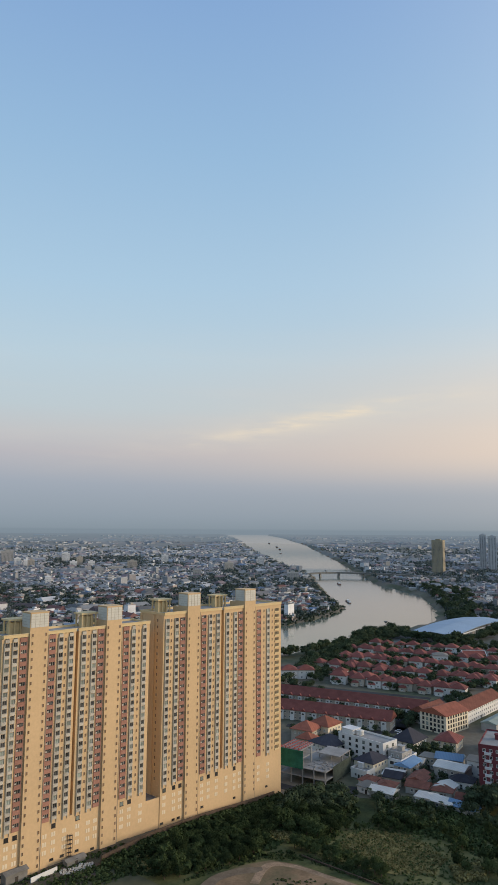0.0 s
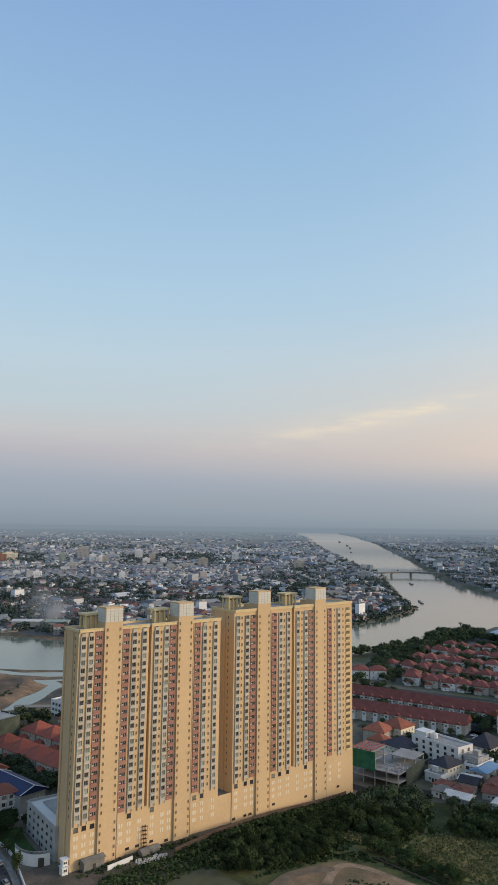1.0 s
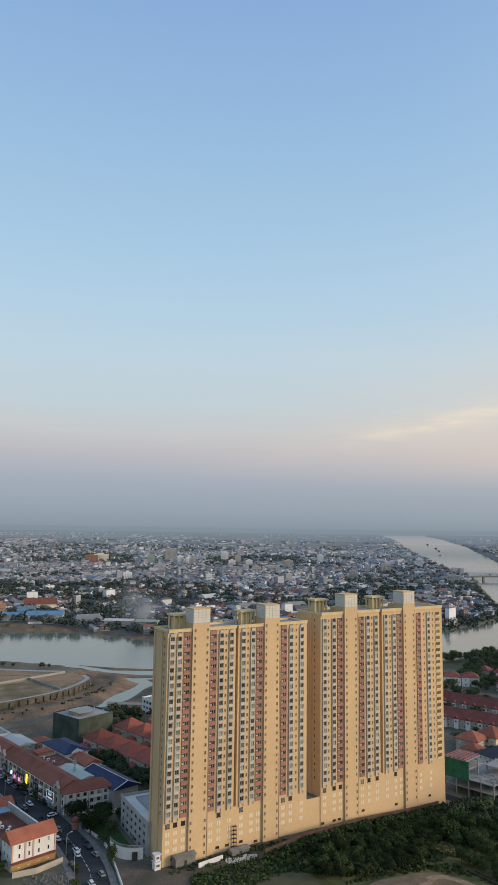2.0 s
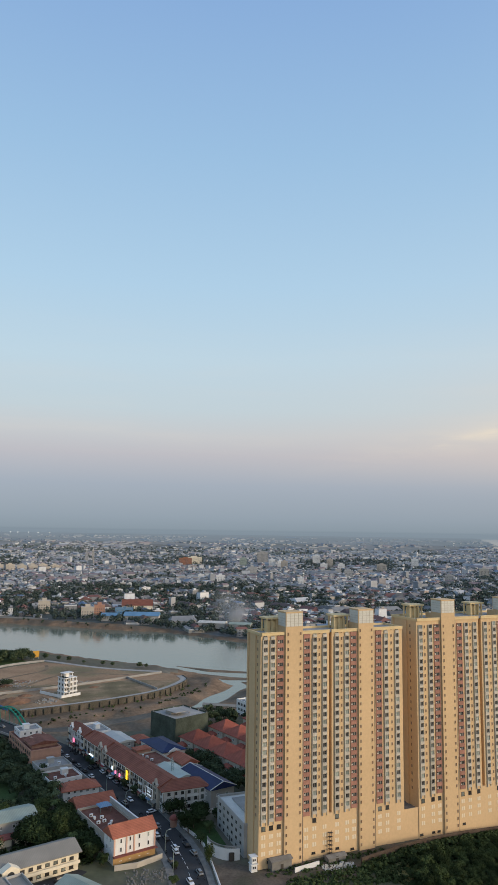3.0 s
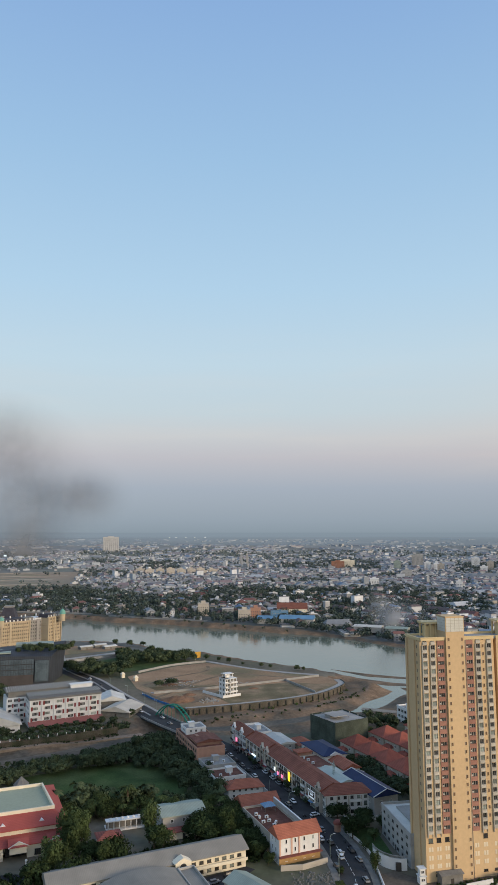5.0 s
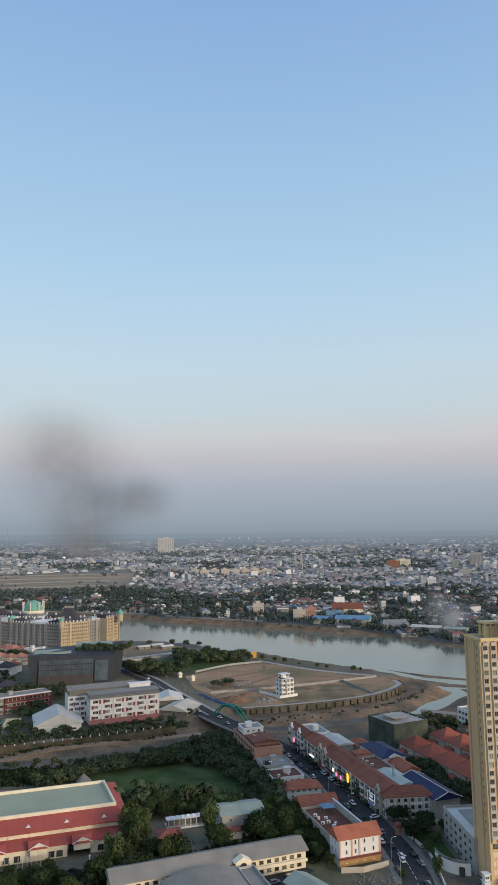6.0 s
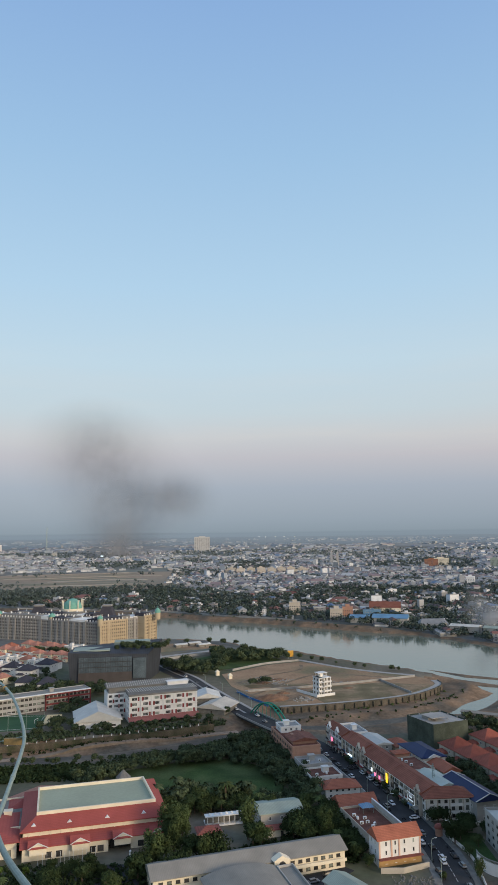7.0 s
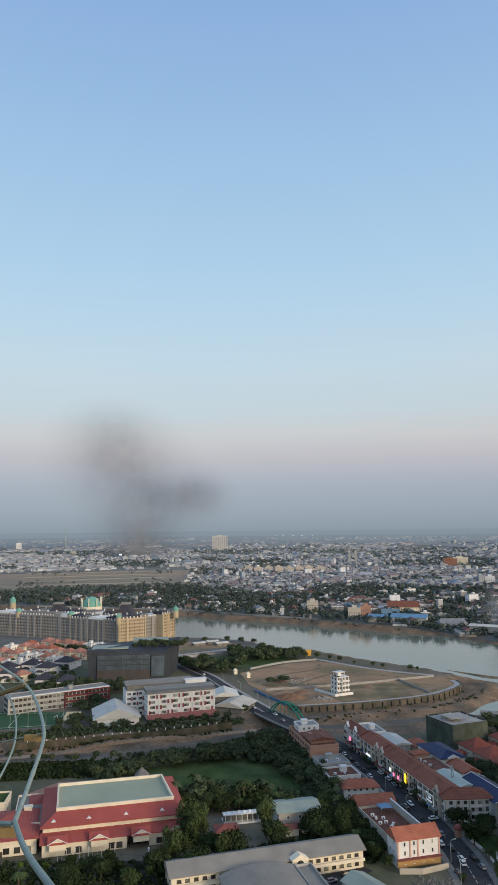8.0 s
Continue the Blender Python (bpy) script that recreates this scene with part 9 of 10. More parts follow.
BRIDGE_LINE = [(1330, 1600), (1432, 1497), (1490, 1480), (1544, 1456), (1585, 1397), (1610, 1318), (1604, 1263), (1641, 1208), (1700, 1130)]

crng = np.random.default_rng(2024)


def scatter(n, r0, r1, a0, a1, power=1.0):
    """Random places in a sector seen from the high balcony; angles to the left of north."""
    r = np.sqrt(crng.uniform(r0 ** 2, r1 ** 2, n)) if power == 1.0 else r0 + (r1 - r0) * crng.uniform(0, 1, n) ** power
    a = np.radians(crng.uniform(a0, a1, n))
    return -r * np.sin(a), r * np.cos(a)


def lattice_noise(x, y, size, seed):
    """Soft patches from 0 to 1 over the plan."""
    g = np.random.default_rng(seed).uniform(0, 1, (64, 64))
    u, v = (x / size) % 63, (y / size) % 63
    i, j = u.astype(int), v.astype(int)
    fu, fv = smooth(u - i), smooth(v - j)
    return (g[i, j] * (1 - fu) + g[i + 1, j] * fu) * (1 - fv) + (g[i, j + 1] * (1 - fu) + g[i + 1, j + 1] * fu) * fv


def city_places(n, r0, r1, power=1.0, gap=12.0):
    x, y = scatter(n, r0, r1, -64, 26, power)
    d = np.hypot(x, y)
    head = np.degrees(np.arctan2(-x, y))
    s = river_side(x, y)
    north = inside(x, y, FAR_BANK + [(6000, 6000), (-6000, 6000), (-6000, 1800)])
    east = ~north & (d > 900) & (x > 880) & (s < 0)
    keep = (north | east) & (s < -22)
    # open fields to the north-west and wooded belts thin the houses out
    field = smooth((head - 3.5) / 4) * smooth((d - 1250) / 350) * (1 - smooth((d - 2500) / 300))
    keep &= crng.uniform(0, 1, n) > field * 1.02
    keep &= crng.uniform(0, 1, n) > 0.62 * smooth((head + 1) / 4) * (1 - smooth((d - 1700) / 200))
    belt = lattice_noise(x + 9000, y + 9000, 170, 5)
    keep &= crng.uniform(0, 1, n) < np.where(belt > 0.53, 0.15, 1.0)
    # leafy quarters by the river, a thinning edge of the city far away, and no houses at the bridge
    leafy = (1 - smooth((-s - 120) / 160)) * smooth((x + 700) / 300) * (1 - smooth((x - 420) / 120))
    keep &= crng.uniform(0, 1, n) > 0.62 * leafy
    keep &= crng.uniform(0, 1, n) > 0.78 * smooth((d - 2900) / 1500)
    keep &= seg_distance(x, y, BRIDGE_LINE) > 95
    x, y = x[keep], y[keep]
    cell = {}
    ok = np.zeros(len(x), bool)
    for i, (a, b) in enumerate(zip((x / gap).astype(int), (y / gap).astype(int))):
        if (a, b) not in cell:
            cell[(a, b)] = ok[i] = True
    return x[ok], y[ok]


def city(name, x, y, label, windowed, mats, scale=1.0):
    h = Heap()
    n = len(x)
    d = np.hypot(x, y)
    z = land(x, y)
    quarter = (lattice_noise(x + 5000, y + 5000, 420, 9) * 8).astype(int)
    rot = quarter * 0.39 + crng.normal(0, 0.05, n) + (crng.uniform(0, 1, n) < 0.5) * math.pi / 2
    hw, hd = crng.uniform(3.0, 6.4, n) * scale, crng.uniform(4.5, 11.0, n) * scale
    big = crng.uniform(0, 1, n) < 0.06
    hw, hd = np.where(big, hw * 1.9, hw), np.where(big, hd * 2.2, hd)
    height = crng.choice([3.0, 3.8, 5.2, 6.6, 8.4, 10, 12.5], n, p=[0.30, 0.27, 0.21, 0.12, 0.06, 0.03, 0.01]) * crng.uniform(0.9, 1.1, n)
    tall = crng.uniform(0, 1, n) < 0.006
    height = np.where(tall, crng.uniform(14, 22, n), height)
    height = np.where(big & ~tall, np.minimum(height, 8.5), height)
    height *= 1 - 0.45 * smooth((d - 2700) / 1200)
    hd = hd * (1 + 0.4 * smooth((d - 2700) / 1200))
    h.add(prisms(x, y, z - 2, z + height, hw, hd, rot), 0)
    pitched = (crng.uniform(0, 1, n) < np.where(big, 0.85, 0.5)) & ~tall
    p = pitched
    ins = (np.where(hw[p] > hd[p], 0.75, 0.06), np.where(hw[p] > hd[p], 0.06, 0.8))
    h.add(prisms(x[p], y[p], z[p] + height[p] + 0.02, z[p] + height[p] + np.minimum(hw[p], hd[p]) * 0.5, hw[p] + 0.6, hd[p] + 0.6, rot[p], ins), 2)
    f = ~pitched
    h.add(prisms(x[f], y[f], z[f] + height[f] + 0.02, z[f] + height[f] + 0.9, hw[f] + 0.1, hd[f] + 0.1, rot[f]), 0)
    h.add(prisms(x[f], y[f], z[f] + height[f] + 0.92, z[f] + height[f] + 0.98, hw[f] - 0.25, hd[f] - 0.25, rot[f]), 1)
    g = f & (crng.uniform(0, 1, n) < 0.7)
    o = crng.uniform(-0.4, 0.4, (n, 2))
    gx, gy = x + o[:, 0] * hw, y + o[:, 1] * hd
    h.add(prisms(gx[g], gy[g], z[g] + height[g] + 0.99, z[g] + height[g] + crng.uniform(2.6, 3.6, g.sum()), np.minimum(2.2, hw[g] * 0.5), np.minimum(2.4, hd[g] * 0.5), rot[g]), 0)
    if windowed:
        for side in (0, 1, 2, 3):
            for fl in range(3):
                for k in (-0.45, 0.4):
                    w = (height > 3.0 * fl + 3.2) & (crng.uniform(0, 1, n) < 0.8)
                    c, s = np.cos(rot[w] + side * math.pi / 2), np.sin(rot[w] + side * math.pi / 2)
                    half, depth_ = (hw, hd) if side % 2 == 0 else (hd, hw)
                    lx, ly = half[w] * k, -(depth_[w] + 0.04)
                    h.add(prisms(x[w] + lx * c - ly * s, y[w] + lx * s + ly * c, z[w] + 3.0 * fl + 1.0, z[w] + 3.0 * fl + 2.5, half[w] * 0.17, np.full(w.sum(), 0.06), rot[w] + side * math.pi / 2), 3)
    return quads_object(name, h.v, h.f, mats, h.m, label, "city")


# each farther ring of houses takes more haze into its colours
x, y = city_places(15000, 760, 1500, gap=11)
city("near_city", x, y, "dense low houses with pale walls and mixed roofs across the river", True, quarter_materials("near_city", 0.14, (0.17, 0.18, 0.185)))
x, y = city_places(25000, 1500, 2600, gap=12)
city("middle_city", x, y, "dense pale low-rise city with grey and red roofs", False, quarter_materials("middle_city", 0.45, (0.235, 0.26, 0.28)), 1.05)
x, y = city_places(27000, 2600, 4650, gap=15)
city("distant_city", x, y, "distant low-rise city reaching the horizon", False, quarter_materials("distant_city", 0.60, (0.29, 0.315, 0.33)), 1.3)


def city_trees(name, n, r0, r1, label, sprays, size, dense, mat_):
    x, y = scatter(n, r0, r1, -64, 26)
    s = river_side(x, y)
    d = np.hypot(x, y)
    head = np.degrees(np.arctan2(-x, y))
    north = inside(x, y, FAR_BANK + [(6000, 6000), (-6000, 6000), (-6000, 1800)])
    east = ~north & (x > 930) & (d > 1000)
    belt = lattice_noise(x + 9000, y + 9000, 170, 5)
    strip = (s > -60) & (s < -12) & (north | east)
    leafy = (1 - smooth((-s - 150) / 160)) * smooth((x + 700) / 300) * (1 - smooth((x - 420) / 120))
    leafy = np.maximum(leafy, 0.45 * smooth((head - 2) / 3) * smooth((d - 1300) / 100) * (1 - smooth((d - 1650) / 120)))
    field = smooth((head - 3.5) / 4) * smooth((d - 1650) / 150) * (1 - smooth((d - 2600) / 350))
    keep = (north | east) & (s < -12) & ((belt > 0.53) | (crng.uniform(0, 1, n) < dense) | (crng.uniform(0, 1, n) < 0.6 * leafy) | (strip & (crng.uniform(0, 1, n) < np.where(x > 480, 0.95, 0.3)))) & (crng.uniform(0, 1, n) > field * np.where(lattice_noise(x + 9000, y + 9000, 90, 12) > 0.72, 0.6, 0.995)) & (seg_distance(x, y, BRIDGE_LINE) > 50)
    return tree_clumps(name, x[keep], y[keep], label, sprays, size, mat_, 2.8, 5.8)


def tree_clumps(name, x, y, label, sprays, size, mat_, small, large):
    k = len(x)
    z = np.repeat(land(x, y), sprays)
    r = np.repeat(crng.uniform(small, large, k), sprays)
    cx, cy = np.repeat(x, sprays), np.repeat(y, sprays)
    m = k * sprays
    dd = crng.normal(size=(m, 3))
    dd /= np.linalg.norm(dd, axis=1, keepdims=True)
    p = np.stack([cx, cy, z + r * 1.25], 1) + dd * (r * crng.uniform(0.45, 1.05, m))[:, None] * (1.1, 1.1, 0.85)
    a = np.cross(dd, crng.normal(size=(m, 3)))
    a /= np.linalg.norm(a, axis=1, keepdims=True)
    b = np.cross(dd, a)
    sz = (r * size * crng.uniform(0.6, 1.2, m))[:, None]
    v = np.stack([p - a * sz, p + b * sz * 0.8 + dd * sz * 0.2, p + a * sz, p - b * sz * 0.8], 1).reshape(-1, 3)
    f = np.arange(len(v)).reshape(-1, 4)
    return quads_object(name, [v], [f], [mat_], [np.zeros(m)], label, "trees")


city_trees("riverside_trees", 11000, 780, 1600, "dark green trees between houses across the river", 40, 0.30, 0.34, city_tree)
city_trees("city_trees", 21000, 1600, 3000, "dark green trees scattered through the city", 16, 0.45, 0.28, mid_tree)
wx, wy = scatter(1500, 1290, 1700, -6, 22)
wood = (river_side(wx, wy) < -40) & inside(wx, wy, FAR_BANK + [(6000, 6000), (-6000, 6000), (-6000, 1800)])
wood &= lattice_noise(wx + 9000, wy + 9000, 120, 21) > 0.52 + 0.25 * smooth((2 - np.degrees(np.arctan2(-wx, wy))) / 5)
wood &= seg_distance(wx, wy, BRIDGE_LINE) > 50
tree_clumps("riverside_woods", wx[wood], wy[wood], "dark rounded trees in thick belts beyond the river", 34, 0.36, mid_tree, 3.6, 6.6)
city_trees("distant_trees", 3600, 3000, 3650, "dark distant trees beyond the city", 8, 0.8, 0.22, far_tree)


# landmarks that stand out of the city
def tower_block(label, x, y, w, d, h, rot, wall, step=4.0, storey=3.3, extra=0.0):
    z = float(land(np.array([x]), np.array([y]))[0])
    ob = root("tower_block", label, "tower block", pose(x, y, z, 0, 0, rot), "distant tower blocks")
    bm = bmesh.new()
    box(bm, -w / 2, w / 2, 0, d, -2, h)
    box(bm, -w / 2 - 0.3, w / 2 + 0.3, -0.3, d + 0.3, h, h + 1.5)
    box(bm, -w * 0.2, w * 0.2, d * 0.3, d * 0.7, h + 1.5, h + 5)
    part("wall", bm, wall, ob)
    bm = bmesh.new()
    n = max(2, int(w / step))
    for k in range(n):
        s = -w / 2 + w * (k + 0.5) / n
        for fl in range(int(h / storey) - 1):
            box(bm, s - step * 0.2, s + step * 0.2, -0.15, 0.0, 2.2 + fl * storey, 3.7 + fl * storey)
    nd = max(2, int(d / step))
    for k in range(nd):
        s = d * (k + 0.5) / nd
        for fl in range(int(h / storey) - 1):
            box(bm, -w / 2 - 0.15, -w / 2, s - step * 0.26, s + step * 0.26, 2.2 + fl * storey, 3.7 + fl * storey)
            box(bm, w / 2, w / 2 + 0.15, s - step * 0.26, s + step * 0.26, 2.2 + fl * storey, 3.7 + fl * storey)
    ob2 = part("window_grid", bm, window_city, ob)
    ob2["kind"] = "stuff"
    return ob


dull_gold = material("dull_gold_cladding", (0.37, 0.315, 0.215), 0.75, vary=0.1, scale=0.05)
burnt_orange = material("burnt_orange_cladding", (0.31, 0.15, 0.095), 0.8, vary=0.12, scale=0.05)
bright_blue = material("bright_blue_metal_roof", (0.13, 0.25, 0.37), 0.6, vary=0.12, scale=0.1, stripes=("X", 0.8, 0.1), per_object=0.12)
ledge_pale = material("pale_tower_concrete", (0.46, 0.46, 0.45), 0.85, vary=0.1, scale=0.05)


def far_spot(head, dist):
    return -dist * math.sin(radians(head)), dist * math.cos(radians(head))


tower_block("pale tall tower block far beyond the river", -268, 3653, 80, 30, 72, 3.5, ledge_pale, 10)
tower_block("thin pale tower, one of a pair", 304, 2744, 10, 14, 46, -6, wall_city)
tower_block("thin pale tower, one of a pair", 327, 2740, 9, 14, 44, -6, grey_paint)
tower_block("orange and brown block in the city", 617, 2447, 46, 24, 30, -14, burnt_orange)
tower_block("long yellow block in the city", 690, 2602, 60, 20, 24, -15, cream_paint)
tower_block("beige four-storey building on the river bank", 63, 1104, 17, 14, 18, -3, beige_paint, 3.4)
tower_block("pale tower block at the edge of the city", -1315, 3616, 28, 20, 34, 20, white_paint)
tower_block("tall golden tower beside the river bridge", 1801, 1288, 34, 26, 102, -70, dull_gold, 3.6)
tower_block("tall grey twin tower beyond the river", 2180, 1370, 22, 30, 118, -58, ledge_pale, 7)
tower_block("tall grey twin tower beyond the river", 2120, 1297, 27, 30, 114, -58, ledge_pale, 7)
tower_block("tall grey twin tower beyond the river", 2180, 1280, 30, 30, 122, -58, ledge_pale, 7)
tower_block("grey office block in the city", 940, 2524, 42, 26, 46, -20, grey_paint, 4.5)
tower_block("white office block in the city", 905, 2334, 22, 20, 30, -21, white_paint)
tower_block("white office block in the city", 930, 2314, 20, 18, 26, -21, white_paint)
tower_block("teal-clad block in the city", 817, 2393, 25, 16, 32, -19, metal_teal)
tower_block("white slab in the city", 1040, 2190, 24, 16, 22, -26, white_paint)
tower_block("beige slab in the city", 1070, 2205, 22, 16, 36, -26, beige_paint)
tower_block("white slab in the city", 1096, 2170, 24, 16, 22, -26, white_paint)
tower_block("white narrow tower in the city", 652, 1496, 13, 12, 22, -24, white_paint, 3)
for k in range(16):
    tower_block("beige apartment slab in a long estate", -75 + (k % 8) * 33, 2190 + (k // 8) * 90 + (k % 3) * 25, 26, 13, 15, -6 + (k % 4) * 4, beige_paint, 4)
for k in range(12):
    hx, hy = far_spot(-17 - k * 2.6, 1750 + (k * 337) % 1100)
    if river_side(np.array([hx]), np.array([hy]))[0] > -60 or seg_distance(np.array([hx]), np.array([hy]), BRIDGE_LINE)[0] < 90:
        continue
    tower_block("pale office building rising over the city", hx, hy, 20 + (k * 7) % 12, 16, 18 + (k * 5) % 16, -20 - k * 2, (white_paint, grey_paint, beige_paint)[k % 3], 3.8)
tower_block("tan unfinished block on the far river bank", 119, 1032, 18, 14, 15, -7, beige_paint, 3.2)
tower_block("tan unfinished block with open floors on the far bank", 136, 1036, 15, 12, 17, -7, pink_brick, 3.0)
house("river_hall", "hall with a red roof and cream gable across the river", "hall", 182, 1122, 0, -11, 48, 34, 8, cream_paint, "gable", tile_brown, rise=8, rng=er, floors=2, step=6)
house("river_shed", "broad blue metal roof on the far bank", "shed", 134, 1000, 0, -14, 26, 22, 7, grey_paint, "gable", bright_blue, rise=3.4, rng=None, floors=1, faces=())
house("river_shed", "long blue metal roof on the far bank", "shed", 164, 992, 0, -18, 48, 26, 7.5, grey_paint, "gable", bright_blue, rise=4.2, rng=None, floors=1, faces=())
house("river_house", "blue and white building on the far bank", "building", 159, 1040, 0, -9, 26, 14, 12, bright_blue, "flat", concrete, rng=er, floors=3, step=4)
house("river_shed", "long pale roof on the far bank", "shed", 250, 914, 0, -30, 36, 18, 5.5, grey_paint, "gable", metal_white, rise=2, rng=None, floors=1, faces=())
house("river_shed", "pale green roof on the far bank", "shed", 285, 889, 0, -30, 28, 18, 5.5, grey_paint, "gable", metal_teal, rise=2, rng=None, floors=1, faces=())
mast2 = root("radio_mast", "tall thin lattice mast far beyond the river", "mast", pose(-963, 3258, gz(-963, 3258)))
for k in range(3):
    bm = bmesh.new()
    tube(bm, [(4 * math.cos(2.1 * k), 4 * math.sin(2.1 * k), 0), (0.8 * math.cos(2.1 * k), 0.8 * math.sin(2.1 * k), 142)], 0.4, 5)
    part("leg", bm, steel, mast2)
# embankment road on the far bank
ribbon("embankment_road", [(-420, 1262), (-153, 1178), (-55, 1112), (64, 1044)], 9, paving, "pale embankment road on the far bank", "road", lift=0.6, thick=2)
ribbon("embankment_wall", [(-420, 1254), (-153, 1170), (-55, 1104), (64, 1036)], 0.8, concrete, "pale wall along the embankment", "wall", lift=2.0, thick=3)
dry_field = material("dry_field", (0.33, 0.25, 0.175), 0.95, vary=0.15, scale=0.004, fine=0.05, second=(0.235, 0.205, 0.155), second_amount=0.8)
fx = [far_spot(h_, d_) for h_, d_ in ((6.5, 1720), (5.0, 2150), (5.6, 2480), (10, 2500), (14, 2480), (25, 2480), (25, 1680), (14, 1640))]
sheet("dry_field", fx, dry_field, "wide dry brown field beyond the river", "field", 0.6)
hedge_soil = material("olive_field_strip", (0.20, 0.19, 0.135), 0.95, vary=0.2, scale=0.01, fine=0.1)
pale_strip = material("pale_field_track", (0.40, 0.34, 0.26), 0.95, vary=0.15, scale=0.01, fine=0.1)
field_rng = random.Random(71)
for k in range(13):
    d_ = 1690 + k * 62 + field_rng.uniform(-20, 20)
    h0, h1 = 6.2 + field_rng.uniform(0, 5), 13 + field_rng.uniform(0, 11)
    line = [far_spot(h0 + (h1 - h0) * i / 5, d_ + field_rng.uniform(-26, 26)) for i in range(6)]
    ribbon("field_strip", line, field_rng.uniform(12, 34), hedge_soil if k % 3 else pale_strip, "strip of rough grass across a dry field" if k % 3 else "pale sandy track across a dry field", "field strip", lift=0.9 + 0.02 * k, thick=0.6, n=3)

# ---- the river bridge and boats ----
bridge = root("river_bridge", "long grey concrete bridge over the river", "bridge", pose(0, 0, 0))
BR = smooth_line(BRIDGE_LINE, 6)
bm = bmesh.new()
prev = None
for k, (x, y) in enumerate(BR):
    a, b = BR[max(k - 1, 0)], BR[min(k + 1, len(BR) - 1)]
    n = math.hypot(b[0] - a[0], b[1] - a[1])
    nx, ny = -(b[1] - a[1]) / n * 6.5, (b[0] - a[0]) / n * 6.5
    t = k / (len(BR) - 1)
    z = 1.5 + 6.0 * min(1.0, 1.6 * math.sin(math.pi * t))
    ring = [bm.verts.new(p) for p in ((x - nx, y - ny, z), (x + nx, y + ny, z), (x + nx, y + ny, z - 4.2), (x - nx, y - ny, z - 4.2))]
    if prev:
        for i in range(4):
            bm.faces.new((prev[i], prev[(i + 1) % 4], ring[(i + 1) % 4], ring[i]))
    prev = ring
part("deck", bm, concrete_dark, bridge)
for k in range(6, len(BR) - 4, 6):
    bm = bmesh.new()
    x, y = BR[k]
    box(bm, x - 3, x + 3, y - 3, y + 3, -10, 1.5 + 6.0 * min(1.0, 1.6 * math.sin(math.pi * k / (len(BR) - 1))) - 4.2, 0, 0.6)
    part("pier", bm, concrete, bridge)


def barge(x, y, rot, size=1.0):
    z = 109 * (max(math.hypot(x, y) - 2500, 0) / 2400) ** 1.3 - 6.0
    ob = root("barge", "dark low river barge with a cabin", "boat", pose(x, y, z, 0, 0, rot) @ Matrix.Scale(size, 4), "barges")
    bm = bmesh.new()
    ring_prism(bm, [(-18, -3.5), (14, -3.5), (20, 0), (14, 3.5), (-18, 3.5)], -0.5, 1.6)
    part("hull", bm, rust_roof, ob)
    bm = bmesh.new()
    box(bm, -17, -8, -2.6, 2.6, 1.6, 5.2)
    part("cabin", bm, white_paint, ob)
    bm = bmesh.new()
    box(bm, -6, 12, -2.8, 2.8, 1.6, 2.8)
    part("cargo", bm, concrete_dark, ob)


for x, y, r, s in ((2543, 2856, 55, 1.3), (2443, 2722, 55, 1.2), (1321, 1245, 50, 1.0), (1006, 926, 50, 0.8), (990, 908, 54, 0.6), (1020, 938, 40, 0.5), (2700, 3100, 55, 1.3), (2250, 2500, 60, 0.8), (1740, 1700, 50, 0.7)):
    barge(x, y, r, s)
# wet mud along the bottom of the canal
wet_mud = material("wet_canal_mud", (0.10, 0.084, 0.064), 0.55, vary=0.3, scale=0.05, fine=0.4, bump=0.3, second=(0.15, 0.118, 0.082), second_amount=0.8)
ribbon("canal_bed", CANAL[:10], 15, wet_mud, "dark wet mud along a canal bed", "canal bed", lift=0.0, thick=1.2, shift=-3, height=lambda x, y: -5.05)
# bare trodden strip on the canal slope
bare_slope = material("bare_red_earth", (0.30, 0.225, 0.165), 0.95, vary=0.25, scale=0.06, fine=0.5, bump=0.3, second=(0.17, 0.13, 0.09), second_amount=0.7)
ribbon("canal_path", [(-200, 412), (-141, 431), (-111, 445), (-80, 458), (-45, 470), (-12, 483)], 5.5, bare_slope, "bare reddish earth strip along a canal", "path", lift=0.5, thick=1.6, height=lambda x, y: float(ground_height(x, y)))
# mudflats at the canal mouth
for q in ([(150, 668), (176, 650), (205, 622), (226, 612), (222, 604), (196, 612), (168, 640)], [(165, 690), (196, 662), (230, 640), (226, 634), (190, 652)], [(205, 602), (240, 590), (260, 578), (236, 574), (206, 588)]):
    sheet("mudflat", q, mud, "low wet mudflat at the river mouth", "mudflat", 0.0, flat=-5.9)

